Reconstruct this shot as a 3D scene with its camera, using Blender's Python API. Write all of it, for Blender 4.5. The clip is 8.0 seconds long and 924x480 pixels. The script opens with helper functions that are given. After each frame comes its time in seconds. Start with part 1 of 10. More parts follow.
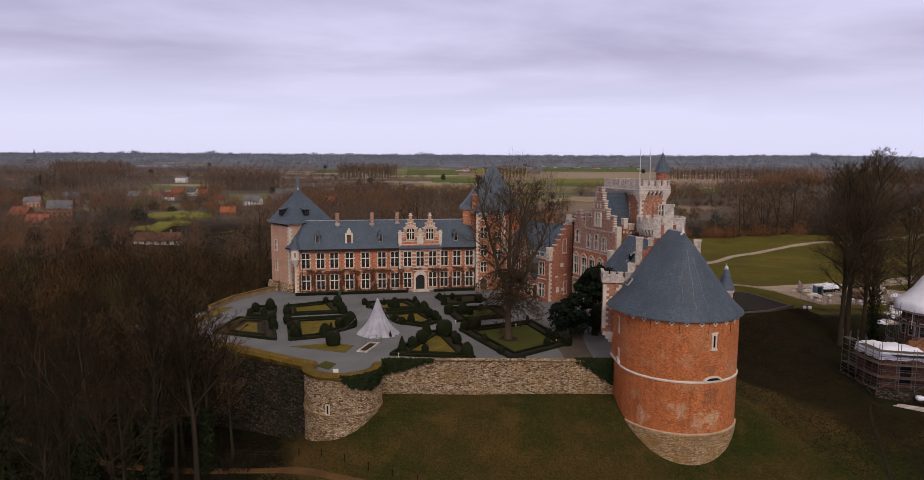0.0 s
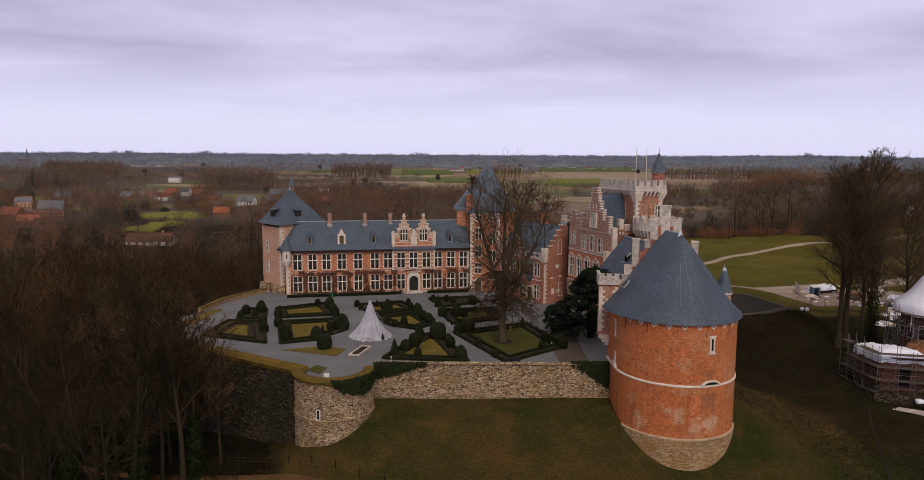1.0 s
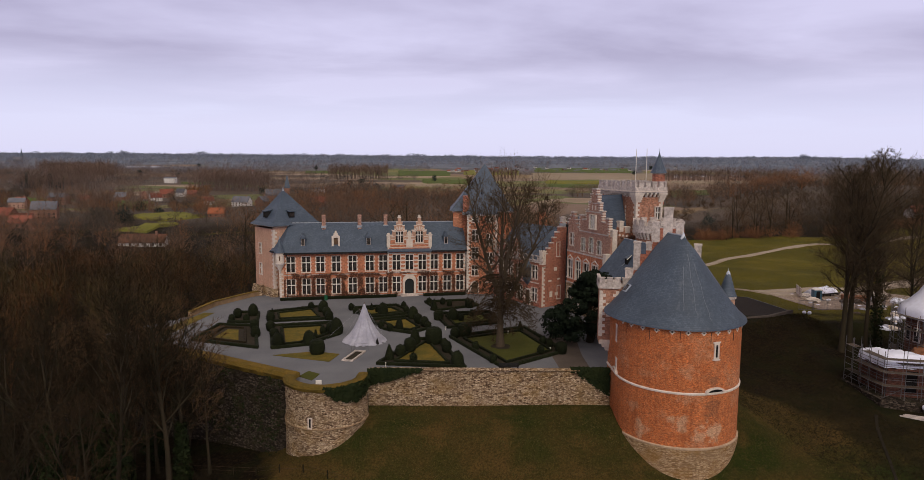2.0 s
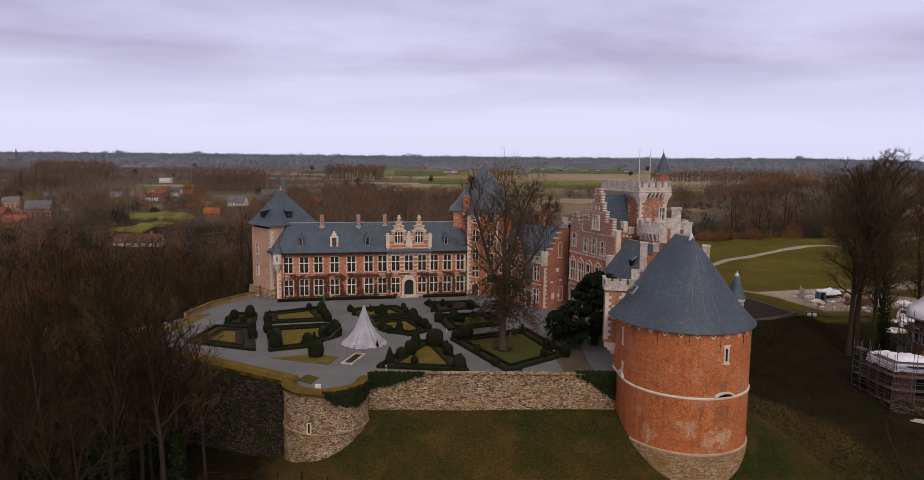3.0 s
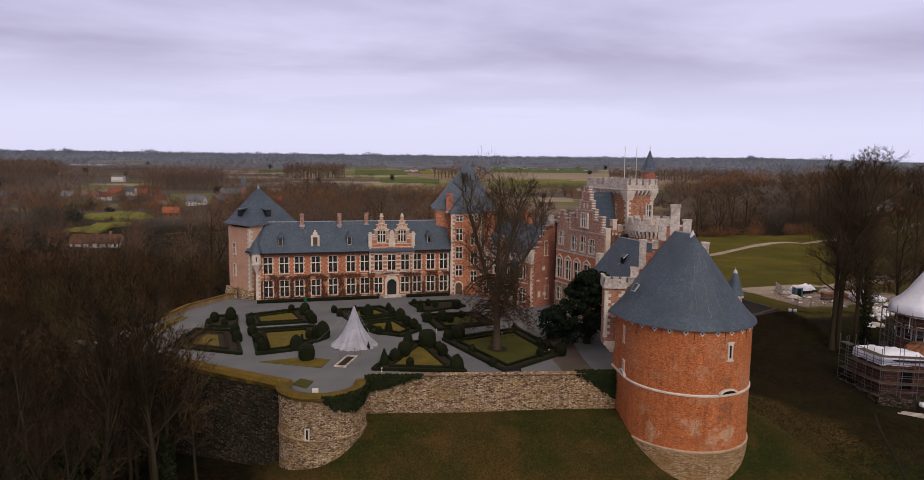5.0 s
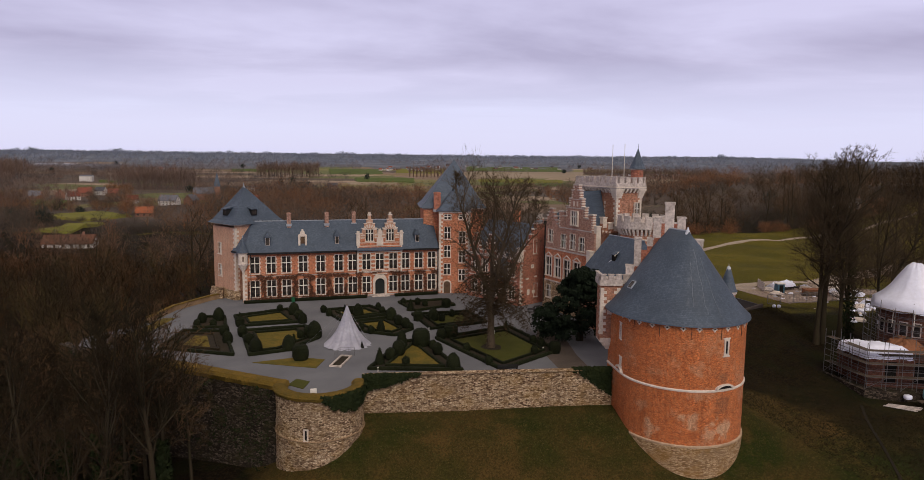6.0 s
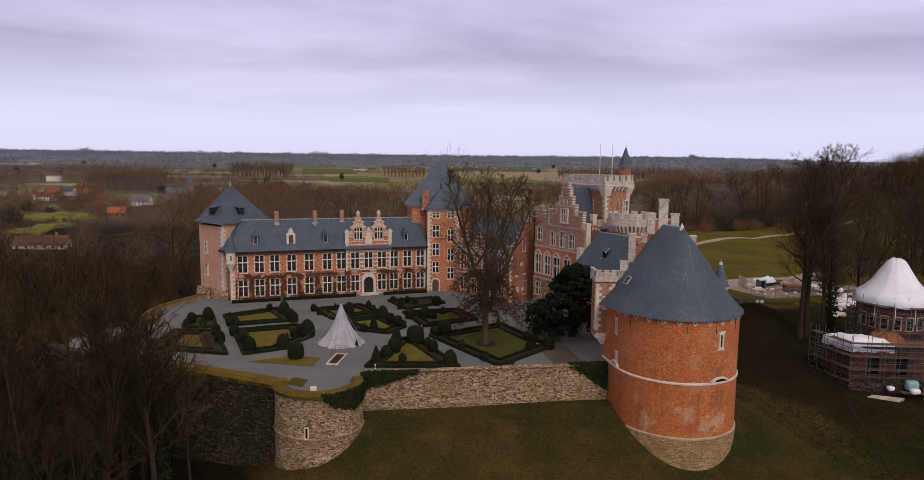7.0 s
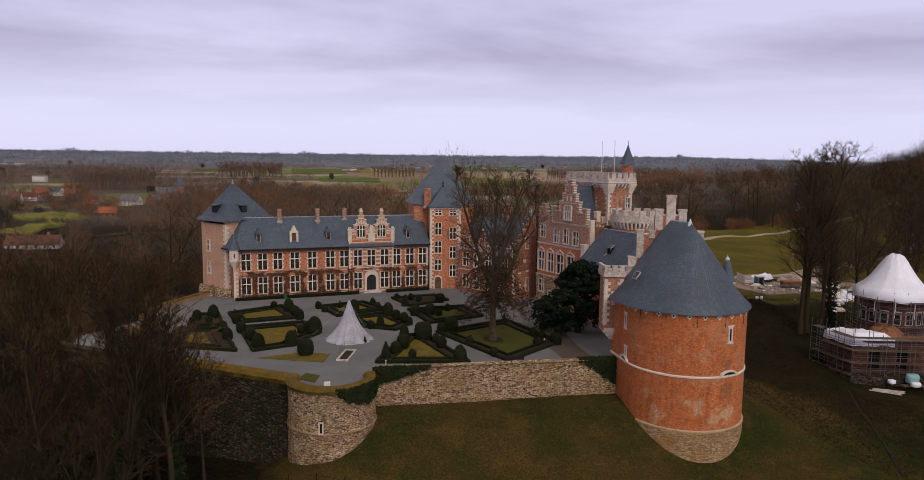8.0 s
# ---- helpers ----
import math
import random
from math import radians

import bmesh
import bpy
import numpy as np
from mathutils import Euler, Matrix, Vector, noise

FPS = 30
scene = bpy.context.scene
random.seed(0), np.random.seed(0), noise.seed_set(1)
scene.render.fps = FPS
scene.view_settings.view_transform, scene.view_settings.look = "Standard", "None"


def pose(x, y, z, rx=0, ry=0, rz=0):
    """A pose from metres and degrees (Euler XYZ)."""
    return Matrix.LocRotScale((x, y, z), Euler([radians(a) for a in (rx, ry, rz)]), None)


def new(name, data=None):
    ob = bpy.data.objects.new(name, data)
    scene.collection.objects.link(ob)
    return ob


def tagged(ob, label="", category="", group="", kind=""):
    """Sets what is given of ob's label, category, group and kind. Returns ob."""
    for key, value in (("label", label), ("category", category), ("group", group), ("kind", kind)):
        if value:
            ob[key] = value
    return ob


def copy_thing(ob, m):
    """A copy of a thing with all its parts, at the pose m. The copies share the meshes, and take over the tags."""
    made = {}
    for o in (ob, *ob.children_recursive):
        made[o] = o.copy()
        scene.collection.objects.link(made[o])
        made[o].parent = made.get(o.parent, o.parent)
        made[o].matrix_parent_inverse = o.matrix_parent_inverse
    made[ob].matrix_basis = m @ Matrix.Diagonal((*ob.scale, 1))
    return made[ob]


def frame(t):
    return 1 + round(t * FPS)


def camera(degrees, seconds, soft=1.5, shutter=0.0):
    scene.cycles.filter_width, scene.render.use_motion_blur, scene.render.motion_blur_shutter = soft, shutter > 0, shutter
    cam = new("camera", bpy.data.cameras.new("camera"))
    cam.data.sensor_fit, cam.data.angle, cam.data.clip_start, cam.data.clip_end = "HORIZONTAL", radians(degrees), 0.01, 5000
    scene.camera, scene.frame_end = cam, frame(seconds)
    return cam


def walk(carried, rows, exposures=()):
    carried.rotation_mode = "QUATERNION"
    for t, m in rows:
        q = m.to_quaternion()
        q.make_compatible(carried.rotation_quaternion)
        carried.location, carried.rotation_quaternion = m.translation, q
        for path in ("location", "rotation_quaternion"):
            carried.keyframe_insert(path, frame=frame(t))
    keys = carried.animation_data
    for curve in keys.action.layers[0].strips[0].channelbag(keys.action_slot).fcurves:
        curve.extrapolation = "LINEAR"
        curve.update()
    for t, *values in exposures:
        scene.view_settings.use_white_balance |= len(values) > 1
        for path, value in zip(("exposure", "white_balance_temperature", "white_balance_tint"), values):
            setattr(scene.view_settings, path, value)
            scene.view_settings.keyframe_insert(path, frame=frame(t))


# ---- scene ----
cam = camera(68.5, 8.0, soft=0.5)
METRES, EYE, TILT, LEAN, TURN = 20.0, 27.5, 0.0, 0.0, 0.0
ROWS = [
    (0.0, 0.0, 0.0, 0.0, 0.04, -6.72, -0.34),
    (0.5, 0.0043, 0.0371, -0.0011, -0.2, -6.72, -0.36),
    (1.0, 0.0088, 0.0851, -0.0008, -0.39, -6.71, -0.37),
    (1.5, 0.0119, 0.1483, -0.0019, -0.57, -6.67, -0.39),
    (3.0, -0.032, 0.3082, -0.0172, -0.99, -6.58, -0.6),
    (3.5, -0.0778, 0.3421, -0.0228, -1.43, -6.58, -0.65),
    (4.0, -0.1335, 0.369, -0.0273, -2.26, -6.58, -0.68),
    (4.5, -0.1996, 0.3893, -0.0305, -3.31, -6.6, -0.69),
    (6.0, -0.4054, 0.4263, -0.0412, -6.59, -6.68, -0.67),
    (6.5, -0.4737, 0.4277, -0.0489, -7.67, -6.68, -0.67),
    (7.0, -0.5487, 0.4242, -0.0585, -8.77, -6.66, -0.68),
    (7.5, -0.617, 0.421, -0.0692, -9.44, -6.66, -0.67),
    (8.0, -0.685, 0.4167, -0.0828, -9.71, -6.64, -0.67),
]
walk(cam, [(t, pose(0, 0, EYE, TILT, LEAN, TURN) @ pose(METRES * x, METRES * y, METRES * z, 90 + pitch, roll, yaw)) for t, x, y, z, yaw, pitch, roll in ROWS])

# ---------------------------------------------------------------- light
SUN_AZ, SUN_EL = 170.0, 40.0
world = bpy.data.worlds.new("sky")
scene.world = world
world.use_nodes = True
wn, wl = world.node_tree.nodes, world.node_tree.links
wn.clear()


def wnode(kind, **kw):
    n = wn.new(kind)
    for k, v in kw.items():
        n.inputs[k].default_value = v
    return n


# an overcast sky: a thin Nishita base under streaked stratus clouds
w_co = wn.new("ShaderNodeTexCoord")
w_sep = wn.new("ShaderNodeSeparateXYZ")
wl.new(w_co.outputs["Generated"], w_sep.inputs[0])
w_up = wn.new("ShaderNodeMath")
w_up.operation = "MAXIMUM"
w_up.inputs[1].default_value = 0.0
wl.new(w_sep.outputs["Z"], w_up.inputs[0])
w_off = wn.new("ShaderNodeMath")
w_off.operation = "ADD"
w_off.inputs[1].default_value = 0.07
wl.new(w_up.outputs[0], w_off.inputs[0])
w_div = wn.new("ShaderNodeVectorMath")
w_div.operation = "DIVIDE"
w_all = wn.new("ShaderNodeCombineXYZ")
for k in range(3):
    wl.new(w_off.outputs[0], w_all.inputs[k])
wl.new(w_co.outputs["Generated"], w_div.inputs[0])
wl.new(w_all.outputs[0], w_div.inputs[1])
w_map = wn.new("ShaderNodeMapping")
w_map.inputs["Scale"].default_value = (0.8, 1.0, 0.0)
w_map.inputs["Rotation"].default_value = (0, 0, radians(-12))
w_map.inputs["Location"].default_value = (2.3, 0.6, 0)
wl.new(w_div.outputs[0], w_map.inputs[0])
w_n1 = wnode("ShaderNodeTexNoise", Scale=0.5, Detail=6.0, Roughness=0.52, Distortion=0.25)
wl.new(w_map.outputs[0], w_n1.inputs["Vector"])
w_cl = wn.new("ShaderNodeValToRGB")
w_cl.color_ramp.elements[0].position, w_cl.color_ramp.elements[0].color = 0.41, (0.465, 0.418, 0.605, 1)
w_cl.color_ramp.elements[1].position, w_cl.color_ramp.elements[1].color = 0.62, (0.69, 0.645, 0.880, 1)
wl.new(w_n1.outputs["Fac"], w_cl.inputs[0])
# the clear band low over the horizon
w_band = wn.new("ShaderNodeValToRGB")
be = w_band.color_ramp.elements
be[0].position, be[0].color = 0.050, (1, 1, 1, 1)
be[1].position, be[1].color = 0.135, (0, 0, 0, 1)
w_wave = wn.new("ShaderNodeMath")
w_wave.operation = "MULTIPLY_ADD"
w_wave.inputs[1].default_value, w_wave.inputs[2].default_value = 0.11, -0.055
wl.new(w_n1.outputs["Fac"], w_wave.inputs[0])
w_edge = wn.new("ShaderNodeMath")
w_edge.operation = "ADD"
wl.new(w_sep.outputs["Z"], w_edge.inputs[0])
wl.new(w_wave.outputs[0], w_edge.inputs[1])
wl.new(w_edge.outputs[0], w_band.inputs[0])
w_mix = wn.new("ShaderNodeMix")
w_mix.data_type = "RGBA"
w_mix.inputs["B"].default_value = (0.735, 0.722, 0.975, 1)
wl.new(w_band.outputs[0], w_mix.inputs["Factor"])
wl.new(w_cl.outputs[0], w_mix.inputs["A"])
# overhead the cloud is thicker and its light more neutral
w_high = wn.new("ShaderNodeValToRGB")
he = w_high.color_ramp.elements
he[0].position, he[0].color = 0.24, (0, 0, 0, 1)
he[1].position, he[1].color = 0.5, (1, 1, 1, 1)
wl.new(w_sep.outputs["Z"], w_high.inputs[0])
w_top = wn.new("ShaderNodeMix")
w_top.data_type = "RGBA"
w_top.inputs["B"].default_value = (0.535, 0.458, 0.42, 1)
wl.new(w_high.outputs[0], w_top.inputs["Factor"])
wl.new(w_mix.outputs["Result"], w_top.inputs["A"])
w_bg = wnode("ShaderNodeBackground", Strength=0.92)
wl.new(w_top.outputs["Result"], w_bg.inputs[0])
w_sky = wn.new("ShaderNodeTexSky")
w_sky.sky_type = "NISHITA"
w_sky.sun_disc = False
w_sky.sun_elevation, w_sky.sun_rotation = radians(SUN_EL), radians(SUN_AZ)
w_sbg = wnode("ShaderNodeBackground", Strength=0.012)
wl.new(w_sky.outputs[0], w_sbg.inputs[0])
w_add = wn.new("ShaderNodeAddShader")
wl.new(w_bg.outputs[0], w_add.inputs[0])
wl.new(w_sbg.outputs[0], w_add.inputs[1])
w_out = wn.new("ShaderNodeOutputWorld")
wl.new(w_add.outputs[0], w_out.inputs[0])

sun = new("sun", bpy.data.lights.new("sun", "SUN"))
sun.data.energy, sun.data.angle, sun.data.color = 1.58, radians(28), (1.0, 0.90, 0.76)
sun.matrix_world = pose(0, 0, 120, 90 - SUN_EL, 0, 180 - SUN_AZ)


# ---------------------------------------------------------------- materials
def tree_of(name):
    m = bpy.data.materials.new(name)
    m.use_nodes = True
    nt = m.node_tree
    return m, nt, nt.nodes["Principled BSDF"]


def noise_fac(nt, scale, detail=4.0, vec=None, lo=0.35, hi=0.65, rough=0.55):
    n = nt.nodes.new("ShaderNodeTexNoise")
    n.inputs["Scale"].default_value, n.inputs["Detail"].default_value = scale, detail
    n.inputs["Roughness"].default_value = rough
    if vec is not None:
        nt.links.new(vec, n.inputs["Vector"])
    r = nt.nodes.new("ShaderNodeMapRange")
    r.inputs["From Min"].default_value, r.inputs["From Max"].default_value = lo, hi
    nt.links.new(n.outputs["Fac"], r.inputs["Value"])
    return r.outputs["Result"]


def mixc(nt, fac, a, b, mode="MIX"):
    m = nt.nodes.new("ShaderNodeMix")
    m.data_type, m.blend_type = "RGBA", mode
    for key, v in (("Factor", fac), ("A", a), ("B", b)):
        if isinstance(v, (int, float)):
            m.inputs[key].default_value = v
        elif isinstance(v, tuple):
            m.inputs[key].default_value = (*v[:3], 1)
        else:
            nt.links.new(v, m.inputs[key])
    return m.outputs["Result"]


def mul(nt, a, b, op="MULTIPLY"):
    m = nt.nodes.new("ShaderNodeMath")
    m.operation = op
    for k, v in enumerate((a, b)):
        if isinstance(v, (int, float)):
            m.inputs[k].default_value = v
        else:
            nt.links.new(v, m.inputs[k])
    return m.outputs[0]


def bumped(nt, bsdf, height, strength, dist=0.05):
    b = nt.nodes.new("ShaderNodeBump")
    b.inputs["Strength"].default_value, b.inputs["Distance"].default_value = strength, dist
    nt.links.new(height, b.inputs["Height"])
    nt.links.new(b.outputs[0], bsdf.inputs["Normal"])


def coords(nt, sx=1.0, sy=1.0, sz=1.0):
    c = nt.nodes.new("ShaderNodeTexCoord")
    m = nt.nodes.new("ShaderNodeMapping")
    m.inputs["Scale"].default_value = (sx, sy, sz)
    nt.links.new(c.outputs["Object"], m.inputs[0])
    return m.outputs[0]


def rnd_shift(nt, col, amount=0.25):
    """Vary the brightness from object to object."""
    oi = nt.nodes.new("ShaderNodeObjectInfo")
    r = nt.nodes.new("ShaderNodeMapRange")
    r.inputs["To Min"].default_value, r.inputs["To Max"].default_value = 1 - amount, 1 + amount
    nt.links.new(oi.outputs["Random"], r.inputs["Value"])
    v = nt.nodes.new("ShaderNodeVectorMath")
    v.operation = "SCALE"
    nt.links.new(col, v.inputs[0])
    nt.links.new(r.outputs[0], v.inputs["Scale"])
    return v.outputs[0]


def plain(name, c1, c2, c3=None, s1=0.3, s2=6.0, rough=0.85, bump=0.3, metal=0.0, fine=0.5, spread=0.0, dist=0.05, squash=(1, 1, 1)):
    """A surface that varies at two scales between c1 and c2, with fine specks of c3."""
    m, nt, b = tree_of(name)
    v = coords(nt, *squash)
    col = mixc(nt, noise_fac(nt, s1, 4, v), c1, c2)
    f = noise_fac(nt, s2, 5, v, 0.3, 0.7)
    col = mixc(nt, mul(nt, f, fine), col, c3 or tuple(x * 0.6 for x in c1))
    if spread:
        col = rnd_shift(nt, col, spread)
    nt.links.new(col, b.inputs["Base Color"])
    b.inputs["Roughness"].default_value, b.inputs["Metallic"].default_value = rough, metal
    b.inputs["Specular IOR Level"].default_value = 0.12 if rough > 0.78 else 0.5
    if bump:
        bumped(nt, b, f, bump, dist)
    return m


def brick(name, c1, c2, mortar, patch, radius=0.0, patch_amount=0.35, low=0.5, bw=0.24, bh=0.085, streaky=0.35, mottle=(0.62, 1.42), grain=2.3, spots=()):
    """Brickwork with worn and pale patches."""
    m, nt, b = tree_of(name)
    c = nt.nodes.new("ShaderNodeTexCoord")
    sp = nt.nodes.new("ShaderNodeSeparateXYZ")
    nt.links.new(c.outputs["Object"], sp.inputs[0])
    if radius:
        along = mul(nt, mul(nt, sp.outputs["Y"], sp.outputs["X"], "ARCTAN2"), radius)
    else:
        along = mul(nt, sp.outputs["X"], sp.outputs["Y"], "ADD")
    cb = nt.nodes.new("ShaderNodeCombineXYZ")
    nt.links.new(along, cb.inputs[0])
    nt.links.new(sp.outputs["Z"], cb.inputs[1])
    br = nt.nodes.new("ShaderNodeTexBrick")
    br.inputs["Scale"].default_value = 1.0
    br.inputs["Brick Width"].default_value, br.inputs["Row Height"].default_value = bw, bh
    br.inputs["Mortar Size"].default_value, br.inputs["Mortar Smooth"].default_value = 0.011, 0.3
    br.inputs["Bias"].default_value = -0.1
    for k, col in (("Color1", c1), ("Color2", c2), ("Mortar", mortar)):
        br.inputs[k].default_value = (*col, 1)
    nt.links.new(cb.outputs[0], br.inputs["Vector"])
    v = c.outputs["Object"]
    col = mixc(nt, mul(nt, noise_fac(nt, 0.45, 5, v, 0.45, 0.75), 0.55), br.outputs["Color"], tuple(x * 0.55 for x in c1))
    big = noise_fac(nt, 0.23, 4, v, low + 0.06, low + 0.13)
    small = noise_fac(nt, 2.6, 4, v, 0.35, 0.7)
    col = mixc(nt, mul(nt, mul(nt, big, small), patch_amount), col, patch)
    for at, size, much, tint in spots:
        near = nt.nodes.new("ShaderNodeVectorMath")
        near.operation = "DISTANCE"
        near.inputs[1].default_value = at
        nt.links.new(v, near.inputs[0])
        rough_edge = mul(nt, near.outputs["Value"], mul(nt, noise_fac(nt, 1.1, 5, v, 0.25, 0.75), size * 1.2), "ADD")
        fall = nt.nodes.new("ShaderNodeMapRange")
        fall.inputs["From Min"].default_value, fall.inputs["From Max"].default_value = size * 1.25, size * 0.85
        nt.links.new(rough_edge, fall.inputs["Value"])
        col = mixc(nt, mul(nt, fall.outputs[0], much), col, tint or patch)
    mott = nt.nodes.new("ShaderNodeMapRange")
    mott.inputs["To Min"].default_value, mott.inputs["To Max"].default_value = mottle
    nt.links.new(noise_fac(nt, grain, 3, coords(nt, 1.0, 1.0, 1.7), 0.32, 0.68), mott.inputs["Value"])
    worn = nt.nodes.new("ShaderNodeHueSaturation")
    nt.links.new(mott.outputs[0], worn.inputs["Value"])
    nt.links.new(col, worn.inputs["Color"])
    col = worn.outputs["Color"]
    streak = noise_fac(nt, 1.4, 4, coords(nt, 1.6, 1.6, 0.12), 0.5, 0.75)
    col = mixc(nt, mul(nt, streak, streaky), col, tuple(x * 0.35 for x in c2))
    nt.links.new(col, b.inputs["Base Color"])
    b.inputs["Roughness"].default_value = 0.9
    b.inputs["Specular IOR Level"].default_value = 0.2
    bumped(nt, b, mul(nt, br.outputs["Fac"], -1.0), 0.5, 0.02)
    return m


def rubble(name, ca, cb_, cc, joint, size=2.1, flat=1.9, moss=None, moss_amount=0.0):
    """Coursed rubble: irregular stones with recessed joints."""
    m, nt, b = tree_of(name)
    v0 = coords(nt, size * 0.75, size * 0.75, size * flat)
    warp = nt.nodes.new("ShaderNodeTexNoise")
    warp.inputs["Scale"].default_value = 0.9
    nt.links.new(v0, warp.inputs["Vector"])
    ad = nt.nodes.new("ShaderNodeVectorMath")
    ad.operation = "ADD"
    nt.links.new(v0, ad.inputs[0])
    nt.links.new(warp.outputs["Color"], ad.inputs[1])
    cell = nt.nodes.new("ShaderNodeTexVoronoi")
    edge = nt.nodes.new("ShaderNodeTexVoronoi")
    edge.feature = "DISTANCE_TO_EDGE"
    for n in (cell, edge):
        n.inputs["Scale"].default_value = 1.0
        nt.links.new(ad.outputs[0], n.inputs["Vector"])
    sep = nt.nodes.new("ShaderNodeSeparateColor")
    nt.links.new(cell.outputs["Color"], sep.inputs[0])
    ramp = nt.nodes.new("ShaderNodeValToRGB")
    e = ramp.color_ramp.elements
    e[0].position, e[0].color = 0.0, (*ca, 1)
    e[1].position, e[1].color = 1.0, (*cc, 1)
    mid = e.new(0.45)
    mid.color = (*cb_, 1)
    dark = e.new(0.12)
    dark.color = (*tuple(x * 0.6 for x in ca), 1)
    nt.links.new(sep.outputs[0], ramp.inputs[0])
    ed = nt.nodes.new("ShaderNodeMapRange")
    ed.inputs["From Min"].default_value, ed.inputs["From Max"].default_value = 0.02, 0.16
    nt.links.new(edge.outputs["Distance"], ed.inputs["Value"])
    col = mixc(nt, ed.outputs[0], joint, ramp.outputs[0])
    obj = coords(nt)
    col = mixc(nt, mul(nt, noise_fac(nt, 0.28, 4, obj, 0.45, 0.7), 0.45), col, tuple(x * 0.5 for x in cb_))
    col = mixc(nt, mul(nt, noise_fac(nt, 9.0, 3, obj), 0.25), col, tuple(x * 0.5 for x in ca))
    if moss:
        col = mixc(nt, mul(nt, noise_fac(nt, 0.4, 5, coords(nt, 1, 1, 1.6), 0.5, 0.66), moss_amount), col, moss)
    nt.links.new(col, b.inputs["Base Color"])
    b.inputs["Roughness"].default_value = 0.92
    b.inputs["Specular IOR Level"].default_value = 0.2
    bumped(nt, b, ed.outputs[0], 0.8, 0.07)
    return m


def slate(name, c1, c2, radius=0.0):
    m, nt, b = tree_of(name)
    c = nt.nodes.new("ShaderNodeTexCoord")
    sp = nt.nodes.new("ShaderNodeSeparateXYZ")
    nt.links.new(c.outputs["Object"], sp.inputs[0])
    if radius:
        along = mul(nt, mul(nt, sp.outputs["Y"], sp.outputs["X"], "ARCTAN2"), radius)
    else:
        along = mul(nt, sp.outputs["X"], mul(nt, sp.outputs["Y"], 0.3), "ADD")
    cb = nt.nodes.new("ShaderNodeCombineXYZ")
    nt.links.new(along, cb.inputs[0])
    nt.links.new(sp.outputs["Z"], cb.inputs[1])
    br = nt.nodes.new("ShaderNodeTexBrick")
    br.inputs["Scale"].default_value = 1.0
    br.inputs["Brick Width"].default_value, br.inputs["Row Height"].default_value = 0.3, 0.17
    br.inputs["Mortar Size"].default_value = 0.012
    for k, col in (("Color1", c1), ("Color2", c2), ("Mortar", tuple(x * 0.80 for x in c1))):
        br.inputs[k].default_value = (*col, 1)
    nt.links.new(cb.outputs[0], br.inputs["Vector"])
    v = c.outputs["Object"]
    col = mixc(nt, mul(nt, noise_fac(nt, 0.35, 5, v, 0.4, 0.7), 0.5), br.outputs["Color"], tuple(x * 0.62 for x in c1))
    streak = noise_fac(nt, 1.1, 5, coords(nt, 1.4, 1.4, 0.1), 0.6, 0.72)
    col = mixc(nt, mul(nt, streak, 0.16), col, (0.20, 0.22, 0.25))
    lich = noise_fac(nt, 5.0, 4, v, 0.6, 0.75)
    col = mixc(nt, mul(nt, lich, 0.10), col, (0.16, 0.16, 0.13))
    nt.links.new(col, b.inputs["Base Color"])
    b.inputs["Roughness"].default_value = 0.62
    bumped(nt, b, mul(nt, br.outputs["Fac"], -1.0), 0.35, 0.02)
    return m


BRICK = brick("brick_orange", (0.60, 0.200, 0.098), (0.37, 0.112, 0.058), (0.40, 0.25, 0.16), (0.47, 0.33, 0.24))
BRICK_PALE = brick("brick_pale", (0.560, 0.319, 0.217), (0.470, 0.248, 0.164), (0.515, 0.363, 0.265), (0.605, 0.462, 0.350), low=0.52, mottle=(0.82, 1.2))
BRICK_DARK = brick("brick_dark", (0.42, 0.138, 0.084), (0.30, 0.102, 0.066), (0.33, 0.21, 0.16), (0.40, 0.28, 0.23), low=0.52)
BRICK_BROWN = brick("brick_brown", (0.43, 0.185, 0.110), (0.29, 0.118, 0.074), (0.40, 0.27, 0.20), (0.46, 0.34, 0.27), low=0.50)
BRICK_GREY = brick("brick_greyed", (0.42, 0.225, 0.165), (0.29, 0.142, 0.103), (0.42, 0.31, 0.25), (0.42, 0.34, 0.30), low=0.49)
STAIN = (0.21, 0.095, 0.050)
SPOTS = (((2.0, -7.05, 2.7), 1.5, 0.6, STAIN), ((2.0, -7.05, -0.4), 2.0, 0.55, STAIN), ((-3.9, -6.2, 5.2), 1.0, 0.35, STAIN), ((-1.65, -7.15, -2.1), 1.8, 0.75, None), ((2.2, -7.0, -3.1), 2.0, 0.85, None), ((0.9, -7.3, -3.4), 1.7, 0.7, None),
         ((-5.6, -4.75, -3.8), 1.8, 0.7, None), ((-6.3, -3.8, -1.2), 1.4, 0.35, None), ((-0.9, -7.3, 4.0), 1.5, 0.35, None), ((-1.0, -7.3, 1.0), 1.4, 0.35, None))
BRICK_TOWER = brick("brick_tower", (0.58, 0.165, 0.050), (0.31, 0.082, 0.030), (0.47, 0.23, 0.115), (0.54, 0.33, 0.20), radius=7.35, patch_amount=0.5, low=0.47, bw=0.30, bh=0.11, streaky=0.34, mottle=(0.48, 1.5), grain=7.0, spots=SPOTS)
